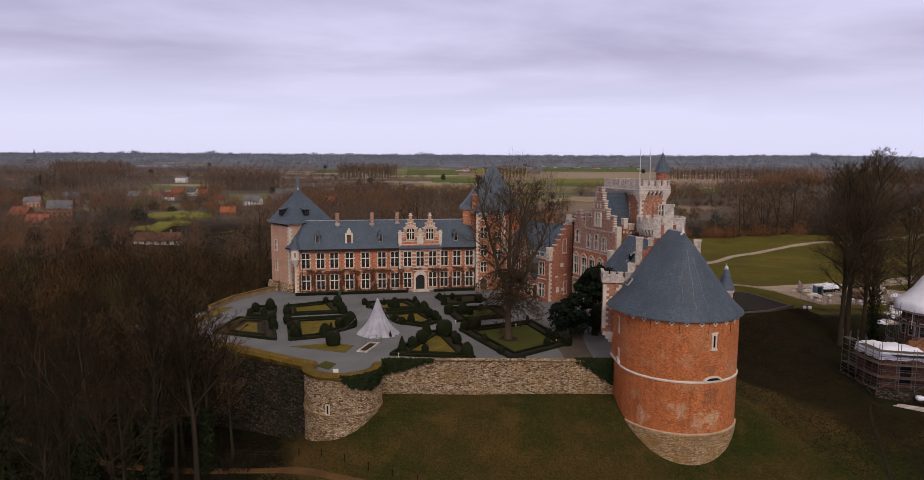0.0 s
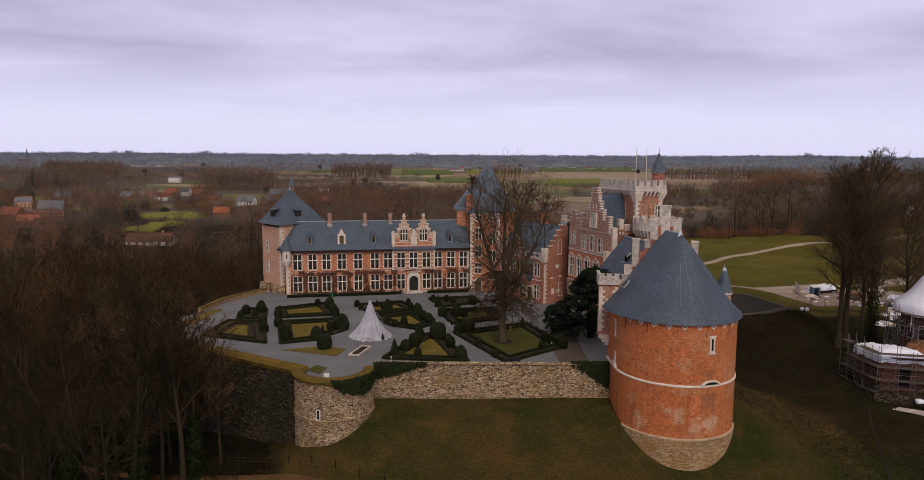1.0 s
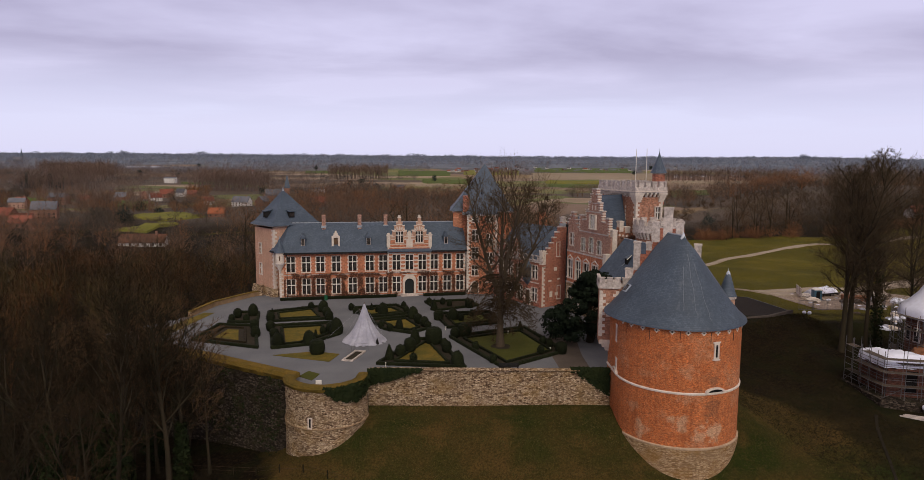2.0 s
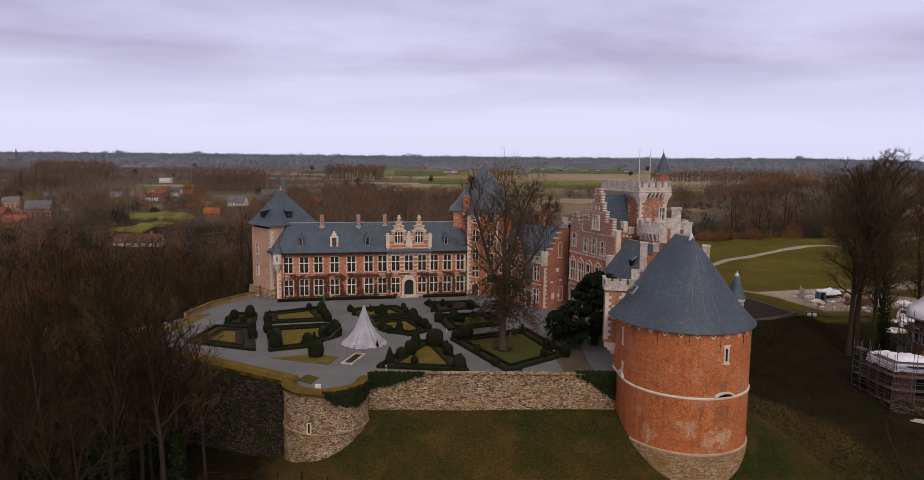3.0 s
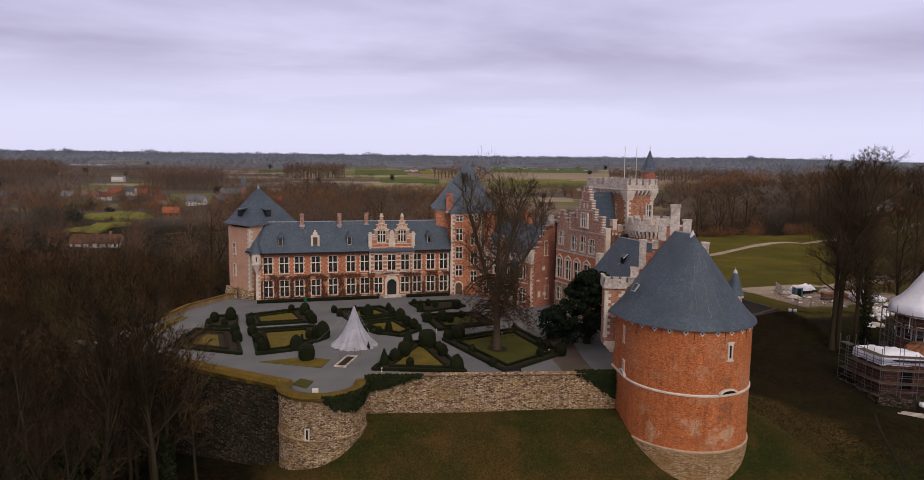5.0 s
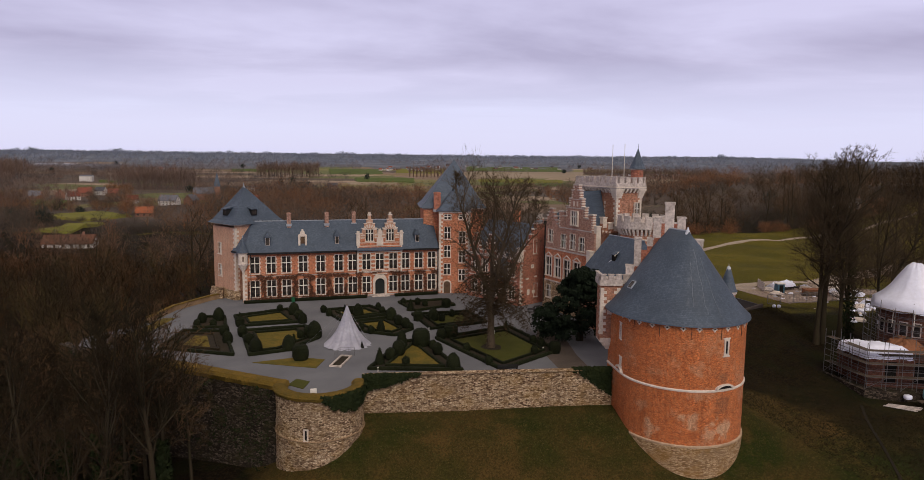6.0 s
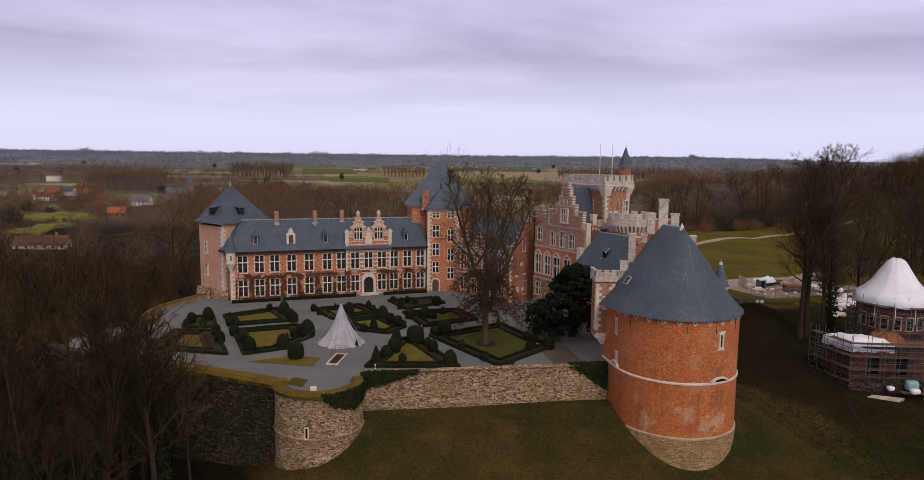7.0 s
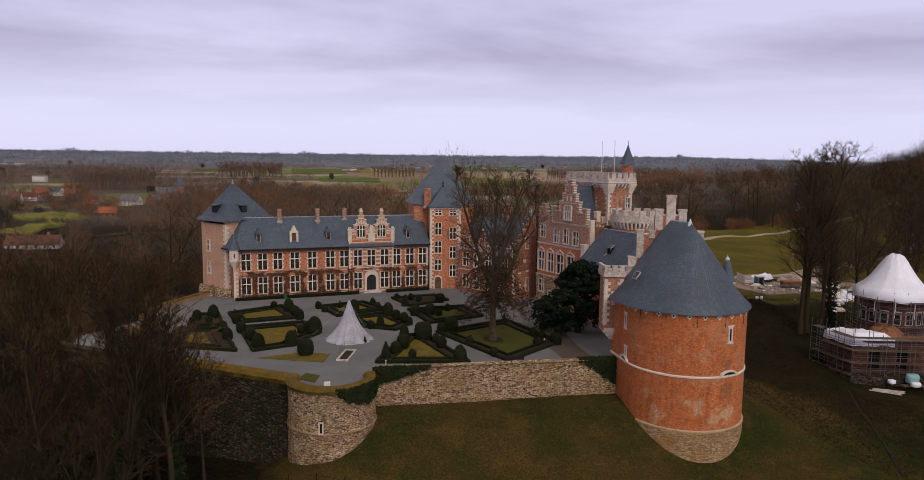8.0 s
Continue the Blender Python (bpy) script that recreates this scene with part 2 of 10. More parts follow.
STONE = plain("white_stone", (0.78, 0.68, 0.59), (0.64, 0.54, 0.46), (0.28, 0.23, 0.19), 0.8, 5.0, 0.85, 0.3, fine=0.4)
STONE_GREY = plain("weathered_stone", (0.752, 0.650, 0.592), (0.502, 0.427, 0.383), (0.148, 0.125, 0.116), 0.7, 3.0, 0.9, 0.4, fine=0.62)
RUBBLE = rubble("rubble_wall", (0.11, 0.058, 0.032), (0.47, 0.32, 0.195), (0.78, 0.62, 0.43), (0.25, 0.165, 0.10), size=4.3, flat=1.6, moss=(0.33, 0.19, 0.045), moss_amount=0.3)
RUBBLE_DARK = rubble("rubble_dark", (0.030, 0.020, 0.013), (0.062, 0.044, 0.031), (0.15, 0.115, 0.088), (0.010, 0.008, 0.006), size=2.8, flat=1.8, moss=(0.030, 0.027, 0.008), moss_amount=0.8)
PLINTH = rubble("tower_plinth", (0.368, 0.210, 0.097), (0.534, 0.353, 0.194), (0.644, 0.462, 0.281), (0.304, 0.185, 0.097), size=3.2, flat=2.4, moss=(0.304, 0.151, 0.029), moss_amount=0.5)
SLATE = slate("slate", (0.046, 0.066, 0.098), (0.076, 0.100, 0.138))
SLATE_CONE = slate("slate_cone", (0.042, 0.061, 0.090), (0.072, 0.095, 0.131), radius=8.4)
BEIGE_FIELD = plain("bare_beige_field", (0.30, 0.225, 0.165), (0.25, 0.185, 0.135), (0.21, 0.19, 0.11), 0.004, 0.05, 0.95, 0.1)
GREEN_FIELD = plain("green_field", (0.080, 0.115, 0.024), (0.060, 0.092, 0.020), (0.10, 0.10, 0.03), 0.02, 0.5, 0.95, 0.2)
YELLOW_FIELD = plain("rough_grass", (0.21, 0.19, 0.034), (0.15, 0.15, 0.028), (0.08, 0.07, 0.02), 0.03, 0.6, 0.95, 0.2)
SLATE_PALE = plain("weathered_slate", (0.17, 0.19, 0.23), (0.13, 0.15, 0.18), None, 1.0, 5.0, 0.7, 0.1)
COBBLE = plain("brown_cobbles", (0.135, 0.105, 0.085), (0.095, 0.075, 0.062), (0.05, 0.04, 0.034), 0.3, 5.0, 0.95, 0.4, fine=0.6)
LEAD_PALE = plain("bright_lead", (0.62, 0.64, 0.70), (0.5, 0.52, 0.58), None, 1.0, 6.0, 0.5, 0.1)
LEAD = plain("lead_flashing", (0.36, 0.39, 0.44), (0.25, 0.27, 0.31), None, 1.0, 6.0, 0.5, 0.1)
GUTTER = plain("dark_gutter", (0.018, 0.017, 0.018), (0.032, 0.030, 0.030), None, 1.0, 8.0, 0.8, 0.1)
WHITE = plain("white_paint", (0.80, 0.75, 0.69), (0.70, 0.64, 0.58), (0.4, 0.37, 0.33), 1.5, 10.0, 0.6, 0.1, fine=0.35)
DOOR = plain("dark_green_door", (0.007, 0.011, 0.010), (0.012, 0.016, 0.014), None, 1.0, 8.0, 0.5, 0.1)
WOOD = plain("old_wood", (0.10, 0.06, 0.04), (0.16, 0.10, 0.06), None, 1.0, 12.0, 0.8, 0.3)
# near-black: holds the shade of rooms and openings, also used for black parts
DARK = plain("inside_shade_black", (0.012, 0.011, 0.01), (0.02, 0.018, 0.016), None, 1.0, 4.0, 0.9, 0.0)
GRAVEL = plain("grey_gravel", (0.19, 0.19, 0.205), (0.145, 0.145, 0.16), (0.08, 0.08, 0.085), 0.16, 14.0, 0.95, 0.3, fine=0.5, dist=0.02)
EARTHROAD = plain("beige_gravel", (0.42, 0.34, 0.27), (0.33, 0.26, 0.20), (0.17, 0.13, 0.10), 0.2, 4.0, 0.95, 0.3)
ASPHALT = plain("brown_asphalt", (0.020, 0.015, 0.012), (0.028, 0.020, 0.015), (0.018, 0.014, 0.011), 0.2, 5.0, 0.9, 0.2)
LAWN = plain("winter_lawn", (0.062, 0.072, 0.013), (0.044, 0.056, 0.010), (0.09, 0.062, 0.018), 0.35, 7.0, 0.95, 0.5, fine=0.5)
LAWN_DRY = plain("yellow_lawn", (0.20, 0.130, 0.022), (0.105, 0.088, 0.018), (0.055, 0.050, 0.012), 0.55, 5.0, 0.95, 0.5, fine=0.65)
HEDGE = plain("box_hedge_leaf", (0.005, 0.009, 0.0035), (0.012, 0.016, 0.006), (0.026, 0.024, 0.008), 0.6, 9.0, 0.8, 0.8, fine=0.4, spread=0.25, dist=0.1)
HEDGE_TAN = plain("dry_hedge_leaf", (0.032, 0.023, 0.012), (0.045, 0.03, 0.016), (0.02, 0.02, 0.012), 0.6, 9.0, 0.85, 0.8, fine=0.5, spread=0.2, dist=0.1)
BANK_GRASS = plain("bank_grass", (0.050, 0.066, 0.012), (0.088, 0.066, 0.020), (0.030, 0.036, 0.008), 0.09, 1.2, 0.95, 0.0, fine=0.6)
BANK_STRAW = plain("bank_straw", (0.19, 0.125, 0.045), (0.105, 0.082, 0.024), (0.07, 0.07, 0.018), 0.1, 1.2, 0.95, 0.0, fine=0.6)
UNDERGROWTH = plain("dark_undergrowth", (0.032, 0.025, 0.010), (0.050, 0.033, 0.016), (0.013, 0.014, 0.005), 0.08, 1.0, 0.95, 0.0, fine=0.7)
MOSS = plain("mossy_coping", (0.235, 0.138, 0.025), (0.125, 0.084, 0.018), (0.06, 0.05, 0.014), 0.4, 6.0, 0.95, 0.9, fine=0.6, dist=0.1)
IVY = plain("ivy_leaf", (0.013, 0.020, 0.006), (0.024, 0.031, 0.009), (0.007, 0.011, 0.004), 0.7, 9.0, 0.8, 0.3)
YEW = plain("yew_needles", (0.011, 0.018, 0.010), (0.017, 0.025, 0.014), (0.006, 0.009, 0.005), 0.5, 6.0, 0.95, 0.3)
VINE = plain("bare_vine", (0.152, 0.068, 0.042), (0.102, 0.048, 0.030), None, 0.6, 9.0, 0.9, 0.3)
BARK = plain("grey_brown_bark", (0.050, 0.033, 0.022), (0.028, 0.020, 0.013), (0.03, 0.035, 0.016), 0.5, 8.0, 0.95, 0.6, squash=(1, 1, 0.3))
BARK_LIGHT = plain("brown_bark", (0.115, 0.080, 0.056), (0.075, 0.053, 0.038), (0.045, 0.045, 0.022), 0.5, 6.0, 0.95, 0.6, squash=(1, 1, 0.3))
TWIG = plain("brown_twigs", (0.042, 0.027, 0.014), (0.025, 0.017, 0.009), None, 0.15, 3.0, 0.95, 0.0, spread=0.25)
TWIG_RED = plain("reddish_twigs", (0.135, 0.062, 0.026), (0.085, 0.042, 0.018), None, 0.12, 3.0, 0.95, 0.0, spread=0.25)
TWIG_WOOD = plain("woodland_twigs", (0.100, 0.062, 0.034), (0.064, 0.043, 0.026), (0.115, 0.060, 0.026), 0.04, 0.5, 1.0, 0.0, fine=0.5)
TWIG_OLIVE = plain("olive_twigs", (0.086, 0.065, 0.027), (0.050, 0.040, 0.019), (0.108, 0.073, 0.027), 0.08, 0.8, 0.95, 0.0, fine=0.5)
TWIG_TALL = plain("pale_brown_twigs", (0.077, 0.053, 0.033), (0.051, 0.036, 0.024), (0.101, 0.072, 0.035), 0.2, 1.5, 0.95, 0.0, fine=0.5)
TWIG_DARK = plain("dark_woodland_twigs", (0.031, 0.021, 0.012), (0.019, 0.014, 0.008), (0.022, 0.023, 0.011), 0.05, 0.7, 1.0, 0.0, fine=0.5)
# lighter than TWIG_WOOD: the valley's haze is put into this colour
TWIG_VALLEY_HAZE = plain("hazy_valley_twigs", (0.259, 0.165, 0.110), (0.166, 0.113, 0.082), (0.283, 0.158, 0.089), 0.03, 0.5, 1.0, 0.0, fine=0.5)
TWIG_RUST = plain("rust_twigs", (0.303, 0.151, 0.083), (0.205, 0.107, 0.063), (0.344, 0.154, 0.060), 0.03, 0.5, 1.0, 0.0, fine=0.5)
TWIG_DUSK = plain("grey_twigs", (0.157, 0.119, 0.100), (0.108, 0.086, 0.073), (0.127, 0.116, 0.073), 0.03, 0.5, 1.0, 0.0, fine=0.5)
# distance haze is put into these four base colours: paler, then bluer
TWIG_FAR_HAZE = plain("hazy_far_twigs", (0.258, 0.182, 0.147), (0.188, 0.143, 0.124), (0.289, 0.177, 0.115), 0.012, 0.4, 1.0, 0.0, fine=0.3)
TWIG_FAR_DARK_HAZE = plain("hazy_far_dark_twigs", (0.142, 0.126, 0.118), (0.108, 0.102, 0.101), (0.168, 0.126, 0.102), 0.012, 0.4, 1.0, 0.0, fine=0.3)
TWIG_RIDGE_HAZE = plain("hazy_ridge_twigs", (0.329, 0.352, 0.428), (0.234, 0.264, 0.332), (0.178, 0.215, 0.269), 0.003, 0.05, 1.0, 0.0, fine=0.25)
TWIG_HILL_HAZE = plain("hazy_hill_twigs", (0.310, 0.262, 0.261), (0.230, 0.206, 0.217), (0.180, 0.181, 0.205), 0.003, 0.05, 1.0, 0.0, fine=0.25)


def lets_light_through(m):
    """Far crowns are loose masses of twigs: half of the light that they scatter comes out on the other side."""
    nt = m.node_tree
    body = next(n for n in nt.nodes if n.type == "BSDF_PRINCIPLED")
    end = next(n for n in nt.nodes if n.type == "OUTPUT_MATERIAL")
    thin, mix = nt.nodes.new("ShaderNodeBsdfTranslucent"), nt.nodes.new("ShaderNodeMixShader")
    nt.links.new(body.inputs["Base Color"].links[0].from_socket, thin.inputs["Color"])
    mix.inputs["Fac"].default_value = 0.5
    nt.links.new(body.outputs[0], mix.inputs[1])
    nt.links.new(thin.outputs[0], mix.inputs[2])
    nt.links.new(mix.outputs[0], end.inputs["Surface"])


for far_wood in (TWIG_VALLEY_HAZE, TWIG_RUST, TWIG_DUSK, TWIG_FAR_HAZE, TWIG_FAR_DARK_HAZE, TWIG_RIDGE_HAZE, TWIG_HILL_HAZE):
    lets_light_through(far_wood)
CONIFER = plain("conifer_needles", (0.045, 0.058, 0.048), (0.032, 0.044, 0.036), (0.022, 0.030, 0.024), 0.1, 1.0, 0.95, 0.0)
CANVAS = plain("grey_canvas", (0.45, 0.44, 0.51), (0.33, 0.325, 0.385), (0.20, 0.19, 0.21), 0.6, 3.0, 0.85, 0.3, fine=0.35)
STONE_TAN = plain("tan_stone_course", (0.56, 0.41, 0.28), (0.42, 0.29, 0.19), (0.20, 0.13, 0.08), 0.8, 4.0, 0.9, 0.3)
RUSTY = plain("rusty_stone_course", (0.36, 0.24, 0.14), (0.26, 0.17, 0.10), (0.14, 0.09, 0.05), 0.8, 5.0, 0.9, 0.3)
SHEET = plain("white_sheeting", (0.84, 0.85, 0.97), (0.74, 0.75, 0.88), (0.55, 0.54, 0.6), 0.3, 2.0, 0.6, 0.3, fine=0.3)
STEEL = plain("galvanised_steel", (0.22, 0.22, 0.235), (0.15, 0.148, 0.155), (0.12, 0.08, 0.06), 1.0, 6.0, 0.5, 0.1, metal=0.6)
PLANK = plain("scaffold_plank", (0.130, 0.095, 0.070), (0.085, 0.064, 0.048), (0.06, 0.045, 0.035), 1.0, 8.0, 0.85, 0.2)
ORANGE = plain("orange_clay", (0.34, 0.14, 0.065), (0.22, 0.095, 0.05), (0.12, 0.07, 0.045), 0.8, 4.0, 0.9, 0.5)
TURQ = plain("turquoise_plastic", (0.10, 0.32, 0.34), (0.16, 0.42, 0.42), (0.5, 0.55, 0.55), 1.0, 3.0, 0.5, 0.2)
BLUE = plain("blue_panel", (0.03, 0.10, 0.15), (0.05, 0.13, 0.19), None, 1.0, 3.0, 0.5, 0.1)
RED = plain("red_plastic", (0.45, 0.05, 0.03), (0.35, 0.04, 0.03), None, 1.0, 3.0, 0.5, 0.1)
TILE_RED = plain("red_roof_tile", (0.25, 0.085, 0.055), (0.19, 0.07, 0.05), (0.14, 0.05, 0.04), 0.15, 1.5, 0.85, 0.3, spread=0.3)
TILE_OLD = plain("old_roof_tile", (0.17, 0.070, 0.045), (0.12, 0.055, 0.038), (0.08, 0.06, 0.04), 0.25, 2.0, 0.9, 0.3)
TILE_ORANGE = plain("orange_roof_tile", (0.38, 0.12, 0.055), (0.30, 0.10, 0.05), (0.2, 0.08, 0.05), 0.15, 1.5, 0.85, 0.3)
PINK_WALL = plain("pink_render", (0.46, 0.27, 0.20), (0.38, 0.23, 0.18), None, 0.3, 3.0, 0.9, 0.1)
PLOUGHED = plain("ploughed_earth", (0.16, 0.098, 0.075), (0.13, 0.082, 0.065), (0.19, 0.12, 0.085), 0.02, 0.5, 0.95, 0.3)
TILE_GREY = plain("grey_roof_tile", (0.12, 0.12, 0.14), (0.16, 0.155, 0.17), (0.06, 0.06, 0.07), 0.15, 1.5, 0.8, 0.3, spread=0.3)
PLASTER = plain("white_plaster", (0.72, 0.69, 0.66), (0.60, 0.56, 0.53), (0.4, 0.36, 0.33), 0.3, 2.0, 0.85, 0.1)
HOUSE_BRICK = plain("house_brick", (0.27, 0.12, 0.085), (0.21, 0.10, 0.07), (0.3, 0.2, 0.15), 0.3, 3.0, 0.9, 0.2, spread=0.25)

GLASS, nt_, b_ = tree_of("window_glass")
b_.inputs["Base Color"].default_value = (0.012, 0.012, 0.013, 1)
b_.inputs["Roughness"].default_value = 0.1
b_.inputs["Specular IOR Level"].default_value = 0.3
# reflections are put into the pane colour as lighter brown patches
nt_.links.new(mixc(nt_, noise_fac(nt_, 0.9, 2, coords(nt_)), (0.016, 0.015, 0.015), (0.070, 0.058, 0.052)), b_.inputs["Base Color"])


# ---------------------------------------------------------------- mesh tools
class Geo:
    """Vertices and faces of one mesh."""

    def __init__(self):
        self.v, self.f = [], []

    def add(self, verts, faces):
        n = len(self.v)
        self.v += [tuple(p) for p in verts]
        self.f += [tuple(i + n for i in q) for q in faces]
        return self

    def box(self, x0, x1, y0, y1, z0, z1):
        return self.add([(x0, y0, z0), (x1, y0, z0), (x1, y1, z0), (x0, y1, z0), (x0, y0, z1), (x1, y0, z1), (x1, y1, z1), (x0, y1, z1)],
                        [(3, 2, 1, 0), (4, 5, 6, 7), (0, 1, 5, 4), (1, 2, 6, 5), (2, 3, 7, 6), (3, 0, 4, 7)])

    def prism(self, pts, z0, z1):
        """A plan outline (counter-clockwise) raised from z0 to z1."""
        n = len(pts)
        return self.add([(x, y, z0) for x, y in pts] + [(x, y, z1) for x, y in pts],
                        [tuple(range(n))[::-1], tuple(range(n, 2 * n))] + [(i, (i + 1) % n, n + (i + 1) % n, n + i) for i in range(n)])

    def slab(self, pts, y0, y1):
        """An upright outline of (x, z), from y0 to y1."""
        n = len(pts)
        return self.add([(x, y0, z) for x, z in pts] + [(x, y1, z) for x, z in pts],
                        [tuple(range(n)), tuple(range(n, 2 * n))[::-1]] + [(i, n + i, n + (i + 1) % n, (i + 1) % n) for i in range(n)])

    def lathe(self, cx, cy, prof, n=24, a0=0.0, a1=360.0):
        """A profile of (radius, z) turned round an upright axis."""
        full = abs(a1 - a0) >= 359.9
        m = n if full else n + 1
        vs = []
        for r, z in prof:
            for i in range(m):
                a = radians(a0 + (a1 - a0) * i / n)
                vs.append((cx + r * math.cos(a), cy + r * math.sin(a), z))
        fs = []
        for k in range(len(prof) - 1):
            for i in range(n):
                j = (i + 1) % m
                fs.append((k * m + i, k * m + j, (k + 1) * m + j, (k + 1) * m + i))
        return self.add(vs, fs)

    def tube(self, pts, rads, n=5):
        pts = [Vector(p) for p in pts]
        vs, fs = [], []
        for k, p in enumerate(pts):
            d = (pts[min(k + 1, len(pts) - 1)] - pts[max(k - 1, 0)]).normalized()
            u = d.orthogonal().normalized()
            w = d.cross(u)
            for i in range(n):
                a = 2 * math.pi * i / n
                vs.append(p + (u * math.cos(a) + w * math.sin(a)) * rads[k])
        for k in range(len(pts) - 1):
            for i in range(n):
                j = (i + 1) % n
                fs.append((k * n + i, k * n + j, (k + 1) * n + j, (k + 1) * n + i))
        return self.add(vs, fs)

    def spike(self, p, q, r):
        """A twig: three narrow faces that end in a point."""
        p, q = Vector(p), Vector(q)
        d = (q - p).normalized()
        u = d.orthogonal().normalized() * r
        w = d.cross(u)
        return self.add([p + u, p - u * 0.5 + w * 0.87, p - u * 0.5 - w * 0.87, q], [(0, 1, 3), (1, 2, 3), (2, 0, 3)])

    def twig(self, p, q, r):
        """A far twig: two crossed blades that end in a point."""
        d = (q - p).normalized()
        u = d.orthogonal().normalized() * r
        w = d.cross(u)
        return self.add([p + u, p - u, p + w, p - w, q], [(0, 1, 4), (2, 3, 4)])

    def mesh(self, name, material, smooth=False):
        me = bpy.data.meshes.new(name)
        me.from_pydata(self.v, [], self.f)
        me.materials.append(material)
        if smooth:
            me.polygons.foreach_set("use_smooth", [True] * len(me.polygons))
        me.update()
        return me


def fix_normals(me):
    bm = bmesh.new()
    bm.from_mesh(me)
    bmesh.ops.recalc_face_normals(bm, faces=bm.faces)
    bm.to_mesh(me)
    bm.free()


def thing(name, label, category, m=None, group="", kind=""):
    ob = new(name)
    ob.empty_display_size = 0.2
    ob.matrix_basis = m or Matrix()
    return tagged(ob, label, category, group, kind)


def part(name, g, material, parent, label="", smooth=False, recalc=True):
    """Link a mesh as one part of a thing or of a part."""
    me = g
    if isinstance(g, Geo):
        me = g.mesh(name, material, smooth)
        if recalc:
            fix_normals(me)
    ob = new(name, me)
    ob.parent = parent
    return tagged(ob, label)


def single(name, g, material, label, category, m=None, group="", kind="", smooth=False):
    """A thing that is one mesh."""
    me = g
    if isinstance(g, Geo):
        me = g.mesh(name, material, smooth)
        fix_normals(me)
    ob = new(name, me)
    ob.matrix_basis = m or Matrix()
    return tagged(ob, label, category, group, kind)


def ramp(v, *pairs):
    """A value along straight pieces, from (place, value) pairs."""
    if v <= pairs[0][0]:
        return pairs[0][1]
    for (a, p), (b, q) in zip(pairs, pairs[1:]):
        if v <= b:
            return p + (q - p) * (v - a) / (b - a)
    return pairs[-1][1]


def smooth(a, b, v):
    t = min(1, max(0, (v - a) / (b - a)))
    return t * t * (3 - 2 * t)


# ---------------------------------------------------------------- ground
def height(x, y):
    """The ground's height: the castle's hill, its moat, the valley and the far ridge."""
    front = ramp(y, (-200, -20), (0, -15), (50, -12.5), (70, -11.0), (77, -9.6), (79.6, -7.7), (81.5, -6.0), (84, -4.4), (88, -3.7), (96, -3.4), (150, -3.2), (190, -7), (300, -12), (480, -14), (660, -16), (850, -20), (1500, -22))
    left = ramp(x, (-400, -24), (-100, -15.5), (-45, -12.6), (-28, -10.4), (-18, -9.4))
    right = ramp(y, (0, -15), (40, -13.5), (70, -9.6), (85, -6.9), (95, -5.6), (106, -4.8), (115, -2.4), (121, -0.5), (130, -0.35), (150, -1.2), (175, -4), (300, -6.5), (420, -11), (700, -15), (1500, -22))
    z = front
    z += (left - z) * smooth(-12, -24, x) * (1 - smooth(170, 320, y))
    z += (right - z) * smooth(33, 46 + max(0, y - 140) * 0.7, x)
    z += ramp(y, (1400, 0), (2600, 22), (3600, 66), (4800, 101)) * (0.82 + 0.18 * noise.noise((x * 0.0006, y * 0.0006, 3)))
    z += 25 * smooth(170, 330, x) * smooth(170, 320, y) * (1 - smooth(500, 1000, y))
    z += (-0.06 - z) * smooth(36, 42, x) * (1 - smooth(62, 72, x)) * smooth(-7, 0.5, y - 114.6 - (x - 43) * 0.65) * (1 - smooth(148, 156, y))
    d = math.hypot(x, y - 100)
    z += noise.noise((x * 0.05, y * 0.05, 0)) * ramp(d, (0, 0.25), (60, 0.5), (300, 2.0))
    z += noise.noise((x * 0.004, y * 0.004, 5)) * ramp(d, (200, 0), (700, 4.5), (1200, 1.5), (2200, 0))
    return z


def wooded(x, y):
    """How far above zero: woods; below: open fields."""
    if y < 900:
        return noise.noise((x * 0.006, y * 0.006, 1)) + (0.22 if x < 40 else 0.0) - smooth(0.0, 0.2, x / max(y, 1) - 0.02) * 0.1
    mid = smooth(-0.25, -0.1, x / y) * (1 - smooth(0.5, 0.65, x / y))
    if y < 1900:
        return noise.noise((x * 0.0032, y * 0.0042, 2)) + 0.24 - mid * ramp(y, (950, 0.1), (1200, 0.55))
    return noise.noise((x * 0.0014, y * 0.0030, 3)) + ramp(y, (1900, 0.2), (2500, 0.2), (3000, 0.6), (5000, 0.8)) - mid * ramp(y, (1900, 0.45), (2400, 0.3), (2800, 0.0))


def ground_axis(near, far, step):
    """Grid lines, dense in the middle."""
    vals, v, s = [0.0], 0.0, step
    while v < far:
        if v > near:
            s *= 1.09
        v += s
        vals.append(v)
    return vals


